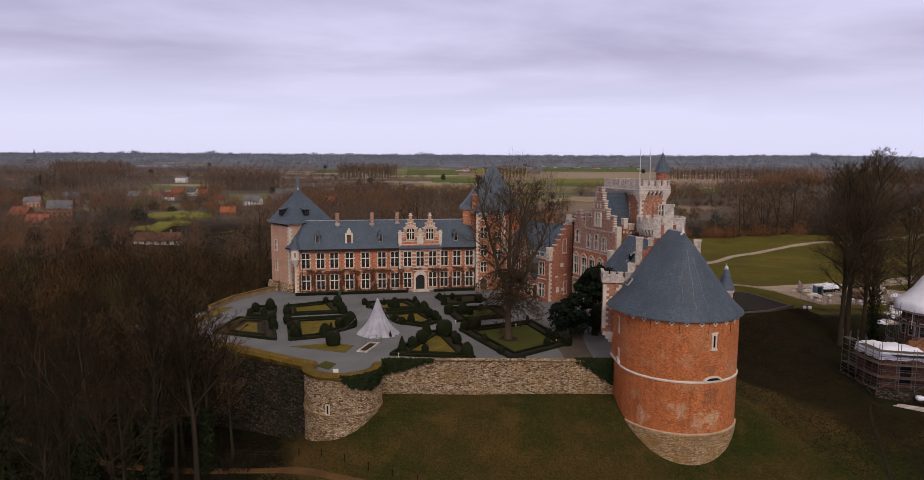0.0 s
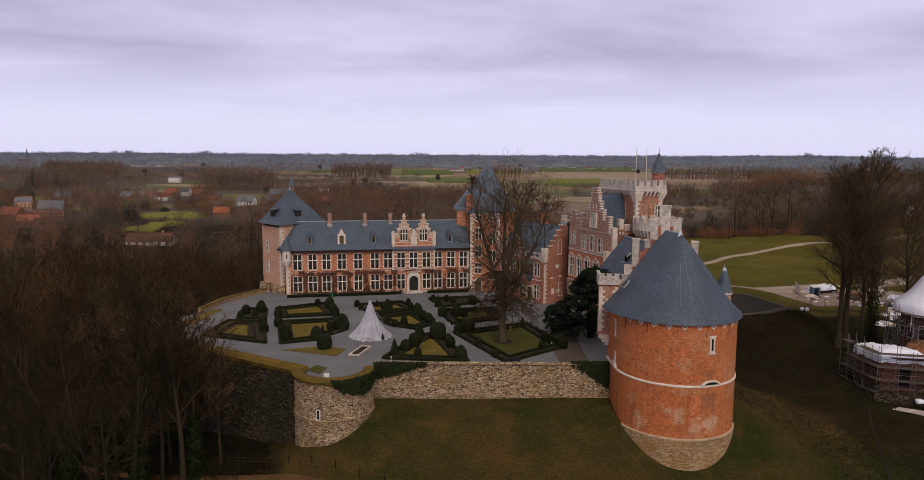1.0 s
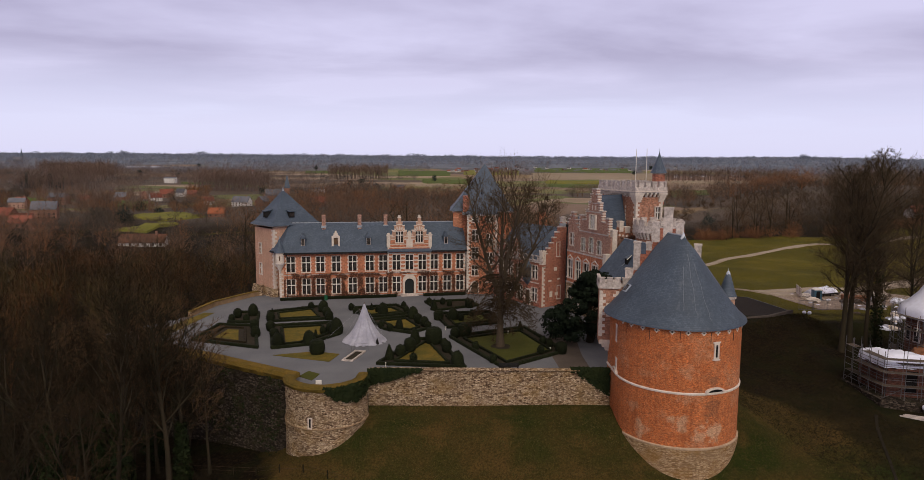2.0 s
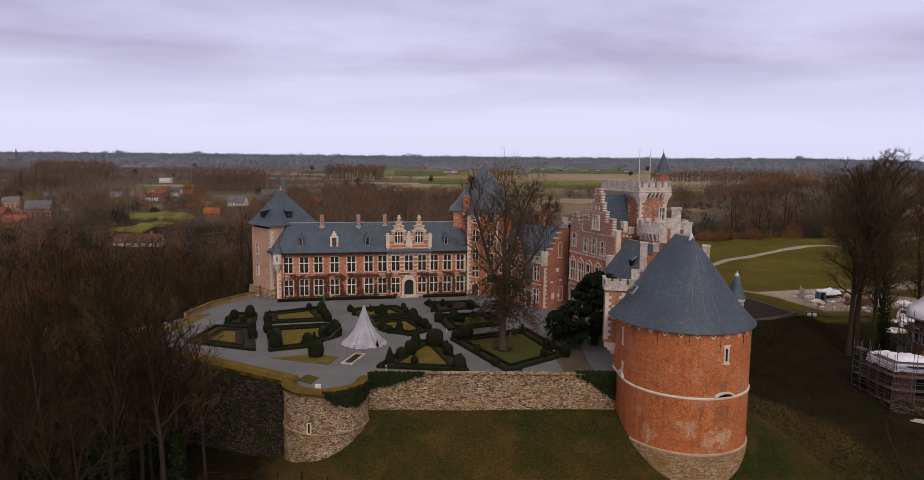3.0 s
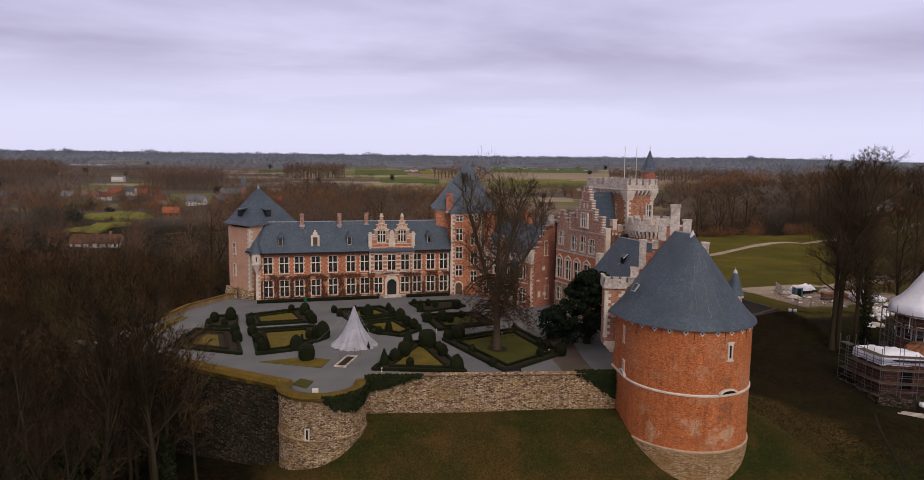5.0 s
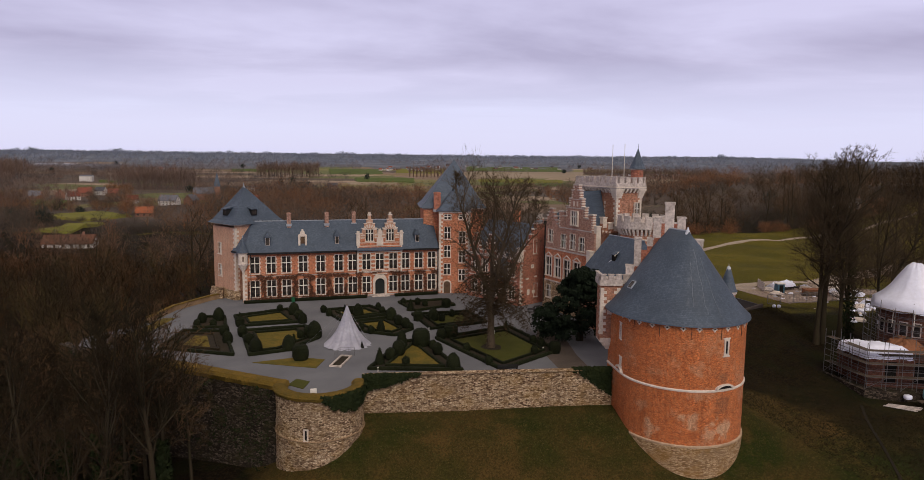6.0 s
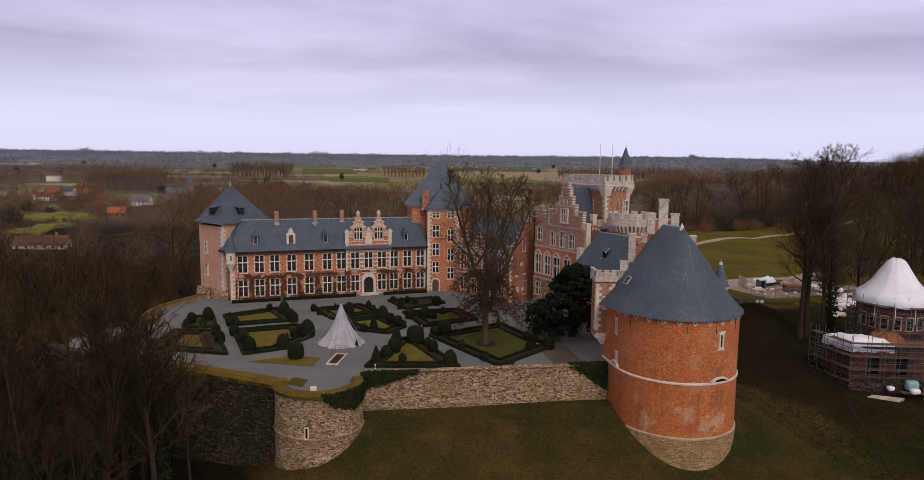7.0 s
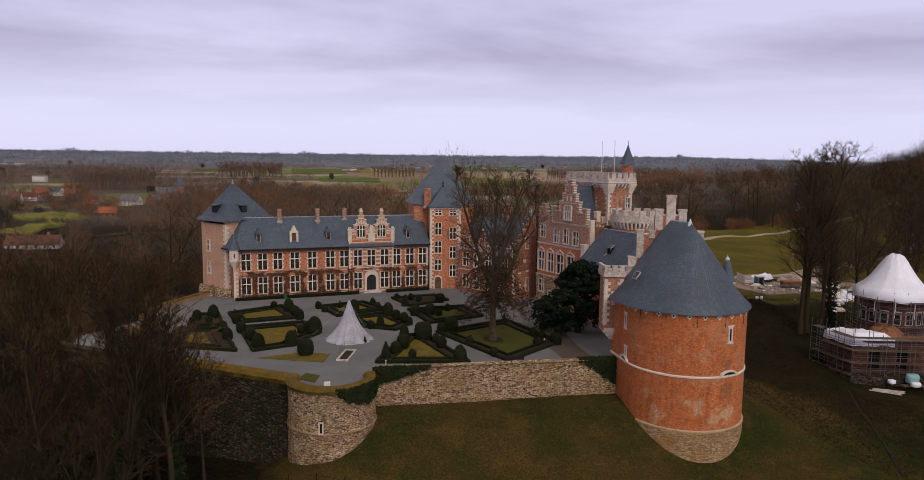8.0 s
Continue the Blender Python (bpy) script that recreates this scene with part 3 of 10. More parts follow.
def make_ground():
    pos = ground_axis(110, 4900, 2.0)
    xs = [-v for v in pos[:0:-1]] + pos
    ys = sorted({-v * 1.0 for v in pos if v < 400} | set(pos))
    ys = [y + 95 for y in ys]
    g = Geo()
    nx = len(xs)
    verts = [(x, y, height(x, y)) for y in ys for x in xs]
    faces = [(j * nx + i, j * nx + i + 1, (j + 1) * nx + i + 1, (j + 1) * nx + i) for j in range(len(ys) - 1) for i in range(nx - 1)]
    g.add(verts, faces)
    me = g.mesh("ground", GROUND, True)
    me.attributes.new("litter", "FLOAT", "POINT")
    me.attributes.new("field", "FLOAT", "POINT")
    me.attributes.new("dry", "FLOAT", "POINT")
    me.attributes.new("ridge", "FLOAT", "POINT")
    me.attributes.new("dark_bank", "FLOAT", "POINT")
    lv, fv, dv = [], [], []
    for x, y, z in verts:
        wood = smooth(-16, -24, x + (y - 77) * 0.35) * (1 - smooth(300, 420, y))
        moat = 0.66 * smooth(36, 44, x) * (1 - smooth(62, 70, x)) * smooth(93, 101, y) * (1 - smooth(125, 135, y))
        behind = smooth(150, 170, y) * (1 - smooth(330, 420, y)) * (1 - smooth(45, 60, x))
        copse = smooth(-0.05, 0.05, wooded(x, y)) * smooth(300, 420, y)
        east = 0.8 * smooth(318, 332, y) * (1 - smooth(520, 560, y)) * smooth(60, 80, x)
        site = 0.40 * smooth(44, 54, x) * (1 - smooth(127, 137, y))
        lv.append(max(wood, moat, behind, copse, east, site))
        fv.append(smooth(380, 480, y))
        dv.append(1 - smooth(100, 130, y))
    me.attributes["litter"].data.foreach_set("value", lv)
    me.attributes["field"].data.foreach_set("value", fv)
    me.attributes["dry"].data.foreach_set("value", dv)
    me.attributes["dark_bank"].data.foreach_set("value", [smooth(43, 54, p[0] - (88 - p[1]) * 0.45 + 6 * smooth(94, 104, p[1])) * (1 - smooth(119, 128, p[1])) * (0.55 * smooth(20, 50, p[1]) + 0.45 * smooth(86, 100, p[1])) for p in verts])
    # mask of the haze-tinted ground, growing with distance
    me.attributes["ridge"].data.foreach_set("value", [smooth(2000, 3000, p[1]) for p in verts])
    ob = new("ground", me)
    return tagged(ob, "winter grass, leaf litter and fields reaching the horizon", "ground", "", "structure")


def ground_material():
    m, nt, b = tree_of("ground_cover")
    c = nt.nodes.new("ShaderNodeTexCoord")
    v = c.outputs["Object"]

    def attr(name):
        a = nt.nodes.new("ShaderNodeAttribute")
        a.attribute_name = name
        return a.outputs["Fac"]

    def edged(name, scale):
        f = mul(nt, attr(name), mul(nt, noise_fac(nt, scale, 5, v, 0.2, 0.8), 0.6), "ADD")
        r = nt.nodes.new("ShaderNodeMapRange")
        r.inputs["From Min"].default_value, r.inputs["From Max"].default_value = 0.6, 0.95
        nt.links.new(f, r.inputs["Value"])
        return r.outputs[0]

    # grass, with brown and bare patches on the slopes under the walls
    grass = mixc(nt, noise_fac(nt, 0.09, 5, v, 0.35, 0.65), (0.140, 0.122, 0.013), (0.215, 0.165, 0.019))
    grass = mixc(nt, mul(nt, noise_fac(nt, 0.03, 5, v, 0.45, 0.62), 0.45), grass, (0.062, 0.066, 0.010))
    slope = mixc(nt, noise_fac(nt, 0.085, 6, v, 0.40, 0.60, 0.62), (0.040, 0.054, 0.009), (0.120, 0.076, 0.021))
    slope = mixc(nt, mul(nt, noise_fac(nt, 0.22, 6, v, 0.52, 0.66, 0.65), 0.6), slope, (0.19, 0.105, 0.032))
    col = mixc(nt, edged("dry", 0.2), grass, slope)
    # darker green-brown ground on the bank east of the round tower
    dark_bank = mixc(nt, noise_fac(nt, 0.12, 6, v, 0.4, 0.6, 0.65), (0.011, 0.014, 0.004), (0.026, 0.019, 0.008))
    tuft = noise_fac(nt, 4.5, 7, v, 0.40, 0.62, 0.72)
    col = mixc(nt, mul(nt, tuft, 0.60), col, (0.014, 0.016, 0.005))
    straw = noise_fac(nt, 7.0, 6, coords(nt, 1, 0.7, 1), 0.55, 0.68, 0.7)
    col = mixc(nt, mul(nt, straw, 0.6), col, (0.17, 0.115, 0.04))
    col = mixc(nt, mul(nt, edged("dark_bank", 0.15), 0.88), col, dark_bank)
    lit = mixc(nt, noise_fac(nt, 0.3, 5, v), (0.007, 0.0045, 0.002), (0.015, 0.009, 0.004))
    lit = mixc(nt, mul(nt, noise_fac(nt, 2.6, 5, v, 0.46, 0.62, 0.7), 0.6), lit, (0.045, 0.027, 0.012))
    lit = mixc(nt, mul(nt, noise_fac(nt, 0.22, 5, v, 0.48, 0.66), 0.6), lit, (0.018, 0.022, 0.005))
    # haze is put into the far woodland floor: paler, then blue-grey
    ridge_haze = mixc(nt, noise_fac(nt, 0.006, 5, v, 0.4, 0.6), (0.172, 0.188, 0.228), (0.108, 0.124, 0.155))
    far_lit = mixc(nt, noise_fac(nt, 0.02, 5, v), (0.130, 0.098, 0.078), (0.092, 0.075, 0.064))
    far_lit = mixc(nt, attr("ridge"), far_lit, ridge_haze)
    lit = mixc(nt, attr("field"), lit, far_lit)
    # fields of the valley
    vo = nt.nodes.new("ShaderNodeTexVoronoi")
    vo.inputs["Scale"].default_value = 1.0
    mp = nt.nodes.new("ShaderNodeMapping")
    mp.inputs["Scale"].default_value = (0.0042, 0.0082, 0)
    mp.inputs["Rotation"].default_value = (0, 0, radians(14))
    nt.links.new(v, mp.inputs[0])
    nt.links.new(mp.outputs[0], vo.inputs["Vector"])
    sp = nt.nodes.new("ShaderNodeSeparateColor")
    nt.links.new(vo.outputs["Color"], sp.inputs[0])
    rp = nt.nodes.new("ShaderNodeValToRGB")
    rp.color_ramp.interpolation = "CONSTANT"
    e = rp.color_ramp.elements
    e[0].position, e[0].color = 0.0, (0.150, 0.160, 0.066, 1)
    e[1].position, e[1].color = 0.85, (0.27, 0.19, 0.115, 1)
    for p, cc in ((0.2, (0.25, 0.175, 0.135)), (0.38, (0.22, 0.20, 0.085)), (0.52, (0.36, 0.27, 0.20)), (0.7, (0.165, 0.17, 0.075))):
        k = e.new(p)
        k.color = (*cc, 1)
    nt.links.new(sp.outputs[0], rp.inputs[0])
    fld = mixc(nt, mul(nt, noise_fac(nt, 0.02, 4, v), 0.35), rp.outputs[0], (0.10, 0.085, 0.04))
    col = mixc(nt, edged("field", 0.01), col, fld)
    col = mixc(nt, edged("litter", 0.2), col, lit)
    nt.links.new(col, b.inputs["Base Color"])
    b.inputs["Roughness"].default_value = 1.0
    b.inputs["Specular IOR Level"].default_value = 0.1
    bumped(nt, b, tuft, 0.9, 0.18)
    return m


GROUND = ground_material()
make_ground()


# ---------------------------------------------------------------- building tools
def open_wall(g, x0, x1, z0, z1, y0, y1, holes):
    """A wall from y0 (outside) to y1 with openings (xa, xb, za, zb) through it."""
    xs = sorted({x0, x1} | {min(max(v, x0), x1) for h in holes for v in h[:2]})
    zs = sorted({z0, z1} | {min(max(v, z0), z1) for h in holes for v in h[2:4]})
    solid = [[not any(h[0] < (a + b) / 2 < h[1] and h[2] < (c + d) / 2 < h[3] for h in holes) for c, d in zip(zs, zs[1:])] for a, b in zip(xs, xs[1:])]
    for i, (a, b) in enumerate(zip(xs, xs[1:])):
        for j, (c, d) in enumerate(zip(zs, zs[1:])):
            if solid[i][j]:
                g.add([(a, y0, c), (b, y0, c), (b, y0, d), (a, y0, d)], [(0, 1, 2, 3)])
                g.add([(a, y1, c), (b, y1, c), (b, y1, d), (a, y1, d)], [(3, 2, 1, 0)])
                near = ((i - 1, j, [(a, y0, c), (a, y0, d), (a, y1, d), (a, y1, c)]), (i + 1, j, [(b, y0, c), (b, y1, c), (b, y1, d), (b, y0, d)]),
                        (i, j - 1, [(a, y0, c), (a, y1, c), (b, y1, c), (b, y0, c)]), (i, j + 1, [(a, y0, d), (b, y0, d), (b, y1, d), (a, y1, d)]))
                for p, q, vs in near:
                    if not (0 <= p < len(xs) - 1 and 0 <= q < len(zs) - 1) or not solid[p][q]:
                        g.add(vs, [(0, 1, 2, 3)])
    return g


WINDOWS = {}


def window(parent, x, z, w, h, y=0.0, cols=2, style="quoin", transom=0.6, turn=None):
    """A cross window with a stone surround: the casing, its glazing bars, and dark panes behind."""
    key = (w, h, cols, style, transom)
    if key not in WINDOWS:
        s = Geo()
        b = 0.26 if style == "hood" else 0.12
        s.box(-w / 2 - b, -w / 2, -0.05, 0.3, -0.02, h + b)
        s.box(w / 2, w / 2 + b, -0.05, 0.3, -0.02, h + b)
        s.box(-w / 2, w / 2, -0.05, 0.3, h, h + b)
        s.box(-w / 2 - b - 0.08, w / 2 + b + 0.08, -0.12, 0.3, -0.2, -0.02)
        if style == "quoin":
            n = max(2, round(h / 0.75))
            for i in range(n):
                zc = (i + 0.25) * h / n
                for sgn in (-1, 1):
                    xa, xb = sorted((sgn * (w / 2 + b), sgn * (w / 2 + b + 0.15)))
                    s.box(xa, xb, -0.045, 0.2, zc, zc + h / n * 0.5)
        if style == "hood":
            k, top = w / 2 + b + 0.1, h + b
            s.slab([(-k, top), (-k + 0.3, top), (0, top + 0.52), (k - 0.3, top), (k, top), (0, top + 0.72)], -0.12, 0.1)
        e = 0.075
        bars, lights = Geo(), []
        for i in range(1, cols):
            xc = -w / 2 + w * i / cols
            bars.box(xc - e, xc + e, 0.06, 0.24, 0, h)
        cross = Geo().box(-w / 2, w / 2, 0.05, 0.25, h * transom - e, h * transom + e)
        for i in range(cols):
            xa = -w / 2 + w * i / cols + (e if i else 0)
            xb = -w / 2 + w * (i + 1) / cols - (e if i < cols - 1 else 0)
            for za, zb in ((0, h * transom - e), (h * transom + e, h)):
                lights.append(Geo().box(xa + 0.01, xb - 0.01, 0.28, 0.31, za, zb).mesh("pane", GLASS))
        ms = [s.mesh("casing", STONE), bars.mesh("mullion", WHITE), cross.mesh("transom", WHITE)] + lights
        for me in ms:
            fix_normals(me)
        WINDOWS[key] = ms
    ms = WINDOWS[key]
    ob = part("window", ms[0], None, parent)
    ob.matrix_basis = (turn or Matrix()) @ pose(x, y, z)
    part("mullion", ms[1], None, ob)
    part("transom", ms[2], None, ob)
    for me in ms[3:]:
        part("pane", me, None, ob)
    return ob


def gable_roof(g, x0, x1, y0, y1, z0, z1, over=0.35, thick=0.22):
    """Two slopes with a ridge along x."""
    ym = (y0 + y1) / 2
    k = (z1 - z0) / (ym - y0)
    for ye, s in ((y0 - over, -1), (y1 + over, 1)):
        ze = z0 - over * k
        a = [(x0, ye, ze), (x1, ye, ze), (x1, ym, z1), (x0, ym, z1)]
        g.add(a + [(x, y, z - thick) for x, y, z in a], [(0, 1, 2, 3), (7, 6, 5, 4), (0, 4, 5, 1), (1, 5, 6, 2), (3, 2, 6, 7), (0, 3, 7, 4)])
    return g


def pyramid(g, x0, x1, y0, y1, z0, apex, flare=0.0, zf=0.0):
    """A hipped roof up to a point, with a bell-cast foot."""
    cx, cy, z1 = apex
    rings = [(0.0, z0), (flare, zf)] if flare else [(0.0, z0)]
    vs, fs = [], []
    for t, z in rings:
        vs += [(x0 + (cx - x0) * t, y0 + (cy - y0) * t, z), (x1 + (cx - x1) * t, y0 + (cy - y0) * t, z), (x1 + (cx - x1) * t, y1 + (cy - y1) * t, z), (x0 + (cx - x0) * t, y1 + (cy - y1) * t, z)]
    n = len(vs)
    vs.append((cx, cy, z1))
    for k in range(len(rings) - 1):
        fs += [(k * 4 + i, k * 4 + (i + 1) % 4, k * 4 + 4 + (i + 1) % 4, k * 4 + 4 + i) for i in range(4)]
    fs += [(n - 4 + i, n - 4 + (i + 1) % 4, n) for i in range(4)]
    fs.append((3, 2, 1, 0))
    return g.add(vs, fs)


def steps_outline(cx, w, z0, ztop, n, head=0.9):
    """The outline of a stepped gable, from its left foot round to its right foot."""
    pts, up = [(cx - w / 2, z0)], (ztop - z0) / n
    run = (w / 2 - head / 2) / (n - 1)
    x, z = cx - w / 2, z0
    for i in range(n):
        z += up
        pts.append((x, z))
        if i < n - 1:
            x += run
            pts.append((x, z))
    return pts + [(2 * cx - a, b) for a, b in pts[::-1]]


def step_caps(parent, outline, y0, y1, t=0.14, out=0.08, mat=None):
    """A stone slab on each level step of an outline."""
    for (a, b), (c, d) in zip(outline, outline[1:]):
        if abs(b - d) < 1e-6 and abs(a - c) > 0.05:
            part("gable_step", Geo().box(min(a, c) - out, max(a, c) + out, y0 - out, y1 + out, b + 0.003, b + t), mat or STONE_GREY, parent)


def quoins(parent, x, y, z0, z1, sx, sy, size=0.32):
    """Corner stones, long and short in turn, each a part; sx, sy: which way the walls run."""
    n = int((z1 - z0) / size)
    for i in range(n):
        lx, ly = (0.75, 0.4) if i % 2 else (0.4, 0.75)
        xa, xb = sorted((x - sx * 0.035, x + sx * lx))
        ya, yb = sorted((y - sy * 0.035, y + sy * ly))
        part("quoin", Geo().box(xa, xb, ya, yb, z0 + i * size + 0.01, z0 + (i + 1) * size - 0.01), STONE, parent)


def merlons(parent, x0, x1, y0, y1, z0, z1, pitch=1.3, axis="x"):
    """Merlons along one side of a parapet, each with its capstone."""
    a, b = (x0, x1) if axis == "x" else (y0, y1)
    n = max(2, round((b - a) / pitch))
    p = (b - a) / n
    for i in range(n):
        lo, hi = a + i * p + p * 0.16, a + (i + 1) * p - p * 0.16
        g = Geo()
        if axis == "x":
            g.box(lo, hi, y0, y1, z0 - 0.02, z1).box(lo - 0.06, hi + 0.06, y0 - 0.06, y1 + 0.06, z1 + 0.003, z1 + 0.12)
        else:
            g.box(x0, x1, lo, hi, z0 - 0.02, z1).box(x0 - 0.06, x1 + 0.06, lo - 0.06, hi + 0.06, z1 + 0.003, z1 + 0.12)
        part("merlon", g, STONE_GREY, parent)


def dormer(parent, x, y, z, w=0.9, h=1.2, deep=1.6):
    """A small slate dormer with a window, its foot at the roof."""
    body = Geo().box(x - w / 2, x + w / 2, y, y + deep, z, z + h)
    d = part("dormer", body, SLATE, parent, "small slate-hung roof dormer")
    r = Geo()
    r.add([(x - w / 2 - .15, y - .2, z + h), (x + w / 2 + .15, y - .2, z + h), (x, y - .05, z + h + w * 0.95), (x - w / 2 - .15, y + deep, z + h), (x + w / 2 + .15, y + deep, z + h), (x, y + deep, z + h + w * 0.95)],
          [(0, 1, 2), (3, 5, 4), (0, 2, 5, 3), (1, 4, 5, 2), (0, 3, 4, 1)])
    part("dormer_roof", r, SLATE, d)
    part("pane", Geo().box(x - w * 0.3, x + w * 0.3, y - 0.03, y + 0.02, z + 0.2, z + h - 0.15), GLASS, d)
    f = Geo().box(x - w * 0.3 - .07, x - w * 0.3, y - 0.05, y + 0.02, z + 0.13, z + h - 0.1).box(x + w * 0.3, x + w * 0.3 + .07, y - 0.05, y + 0.02, z + 0.13, z + h - 0.1)
    f.box(x - w * 0.3, x + w * 0.3, y - 0.05, y + 0.02, z + 0.13, z + 0.2)
    part("dormer_frame", f, STONE_GREY, d)
    return d


def chimney(parent, x, y, z0, z1, w=0.9, d=0.7, mat=None, cap=None):
    c = part("chimney", Geo().box(x - w / 2, x + w / 2, y - d / 2, y + d / 2, z0, z1 - 0.25), mat or BRICK_DARK, parent)
    g = Geo().box(x - w / 2 - 0.08, x + w / 2 + 0.08, y - d / 2 - 0.08, y + d / 2 + 0.08, z1 - 0.25, z1 - 0.05)
    g.box(x - w / 2 + 0.1, x + w / 2 - 0.1, y - d / 2 + 0.1, y + d / 2 - 0.1, z1 - 0.05, z1 + 0.05)
    part("chimney_cap", g, cap or BRICK_DARK, c)
    part("flashing", Geo().box(x - w / 2 - 0.15, x + w / 2 + 0.15, y - d / 2 - 0.12, y + d / 2 + 0.05, z0 + 0.3, z0 + 0.75), LEAD, c)
    return c


def leaves(g, n, place, size, rng, tilt=0.7):
    """Scatter small leaf-shaped faces; place(rng) gives a point and a normal."""
    for _ in range(n):
        p, nm = place(rng)
        p, nm = Vector(p), Vector(nm)
        nm = (nm + Vector((rng.uniform(-tilt, tilt), rng.uniform(-tilt, tilt), rng.uniform(-tilt, tilt)))).normalized()
        u = nm.orthogonal().normalized()
        a = rng.uniform(0, 6.28)
        w = nm.cross(u)
        u, w = u * math.cos(a) + w * math.sin(a), w * math.cos(a) - u * math.sin(a)
        s = size * rng.uniform(0.6, 1.4)
        g.add([p - u * s, p + w * s * 0.6, p + u * s, p - w * s * 0.6], [(0, 1, 2, 3)])
    return g


def rough_strip(g, path, profile, step=0.7, amp=0.1, seed=0.0, closed=False, freq=0.9):
    """Sweep a profile of (out, z) along a plan path, with an uneven surface. Out is to the path's right."""
    pts = [Vector((x, y, 0)) for x, y in path]
    if closed:
        pts.append(pts[0])
    line = []
    for a, b in zip(pts, pts[1:]):
        n = max(1, int((b - a).length / step))
        line += [a.lerp(b, i / n) for i in range(n)]
    if not closed:
        line.append(pts[-1])
    m, rows = len(line), []
    for i, p in enumerate(line):
        q = line[(i + 1) % m] if closed or i < m - 1 else p
        o = line[i - 1] if closed or i > 0 else p
        d = (q - o).normalized()
        r = Vector((d.y, -d.x, 0))
        row = []
        for k, (out, z) in enumerate(profile):
            v = p + r * out
            f = Vector((v.x * freq, v.y * freq, z * freq + seed))
            e = noise.noise(f) * amp + noise.noise(f * 2.7) * amp * 0.6
            row.append((v.x + r.x * e, v.y + r.y * e, z + e * (0.6 if z > profile[0][1] else 0)))
        rows.append(row)
    k = len(profile)
    vs = [v for row in rows for v in row]
    fs = []
    for i in range(m if closed else m - 1):
        j = (i + 1) % m
        fs += [(i * k + a, i * k + a + 1, j * k + a + 1, j * k + a) for a in range(k - 1)]
    if not closed:
        fs += [tuple(range(k))[::-1], tuple((m - 1) * k + a for a in range(k))]
    return g.add(vs, fs)


# ---------------------------------------------------------------- the terrace and its walls
BAST = (-15.4, 86.0, 5.0)
COURT = [(-20.2, 88.2), (-10.9, 88.9), (20, 88.9), (36, 89.5), (37, 104), (50.5, 121), (57, 123.3), (63.5, 128), (61, 141), (48, 150), (12, 162), (-34, 158), (-38.9, 141), (-40.7, 138.6), (-44.8, 130), (-46.1, 121), (-52, 112), (-50.5, 105.5), (-42, 100.2)]
court = tagged(new("pavement", Geo().prism(COURT, -3.2, 0.0).mesh("pavement", GRAVEL)), "grey gravel terrace of the castle garden", "gravel", "", "structure")
fix_normals(court.data)
fl = Geo().lathe(BAST[0], BAST[1], [(4.6, -2.0), (4.6, 0.004), (0.0, 0.004)], 40)
tagged(new("pavement_bastion", fl.mesh("pavement_bastion", GRAVEL)), "grey gravel floor inside the bastion", "gravel", "", "structure")


def curtain():
    w = thing("curtain_wall", "pale rubble stone retaining wall under the garden terrace", "wall", kind="structure")
    g = Geo()
    xs = [-10.6 + i * 0.33 for i in range(95)]
    zs = [-6.2 + i * 0.33 for i in range(22)]
    vs = []
    for x in xs:
        top = 0.86 + noise.noise((x * 0.6, 1, 2)) * 0.10 - smooth(15.5, 20.5, x) * 2.9 + noise.noise((x * 2.1, 5, 2)) * 0.12 * smooth(14, 16, x)
        for k, z in enumerate(zs):
            t = k / (len(zs) - 1)
            zz = -6.2 + (top + 6.2) * t
            e = noise.noise((x * 2.2, zz * 3.2, 7)) * 0.07 + noise.noise((x * 0.5, zz * 0.5, 3)) * 0.12
            vs.append((x, 88.35 + 0.02 * (zz + 6) - e, zz))
    n = len(zs)
    g.add(vs, [(i * n + k, (i + 1) * n + k, (i + 1) * n + k + 1, i * n + k + 1) for i in range(len(xs) - 1) for k in range(n - 1)])
    top = [(vs[i * n + n - 1], (vs[i * n][0], 89.3, vs[i * n + n - 1][2])) for i in range(len(xs))]
    tv = [p for a, b in top for p in (a, b)]
    g.add(tv, [(2 * i, 2 * i + 2, 2 * i + 3, 2 * i + 1) for i in range(len(xs) - 1)])
    bk = [p for i in range(len(xs)) for p in ((vs[i * n][0], 89.3, vs[i * n + n - 1][2]), (vs[i * n][0], 89.3, -0.3))]
    g.add(bk, [(2 * i, 2 * i + 2, 2 * i + 3, 2 * i + 1) for i in range(len(xs) - 1)])
    part("masonry", g, RUBBLE, w)
    cop = rough_strip(Geo(), [(-10.2, 88.8), (16.5, 88.8)], [(0.52, 0.80), (0.55, 0.92), (0.2, 0.99), (-0.3, 0.98), (-0.58, 0.88)], 0.4, 0.05, 4)
    part("coping", cop, RUBBLE, w)
    return w


curtain()


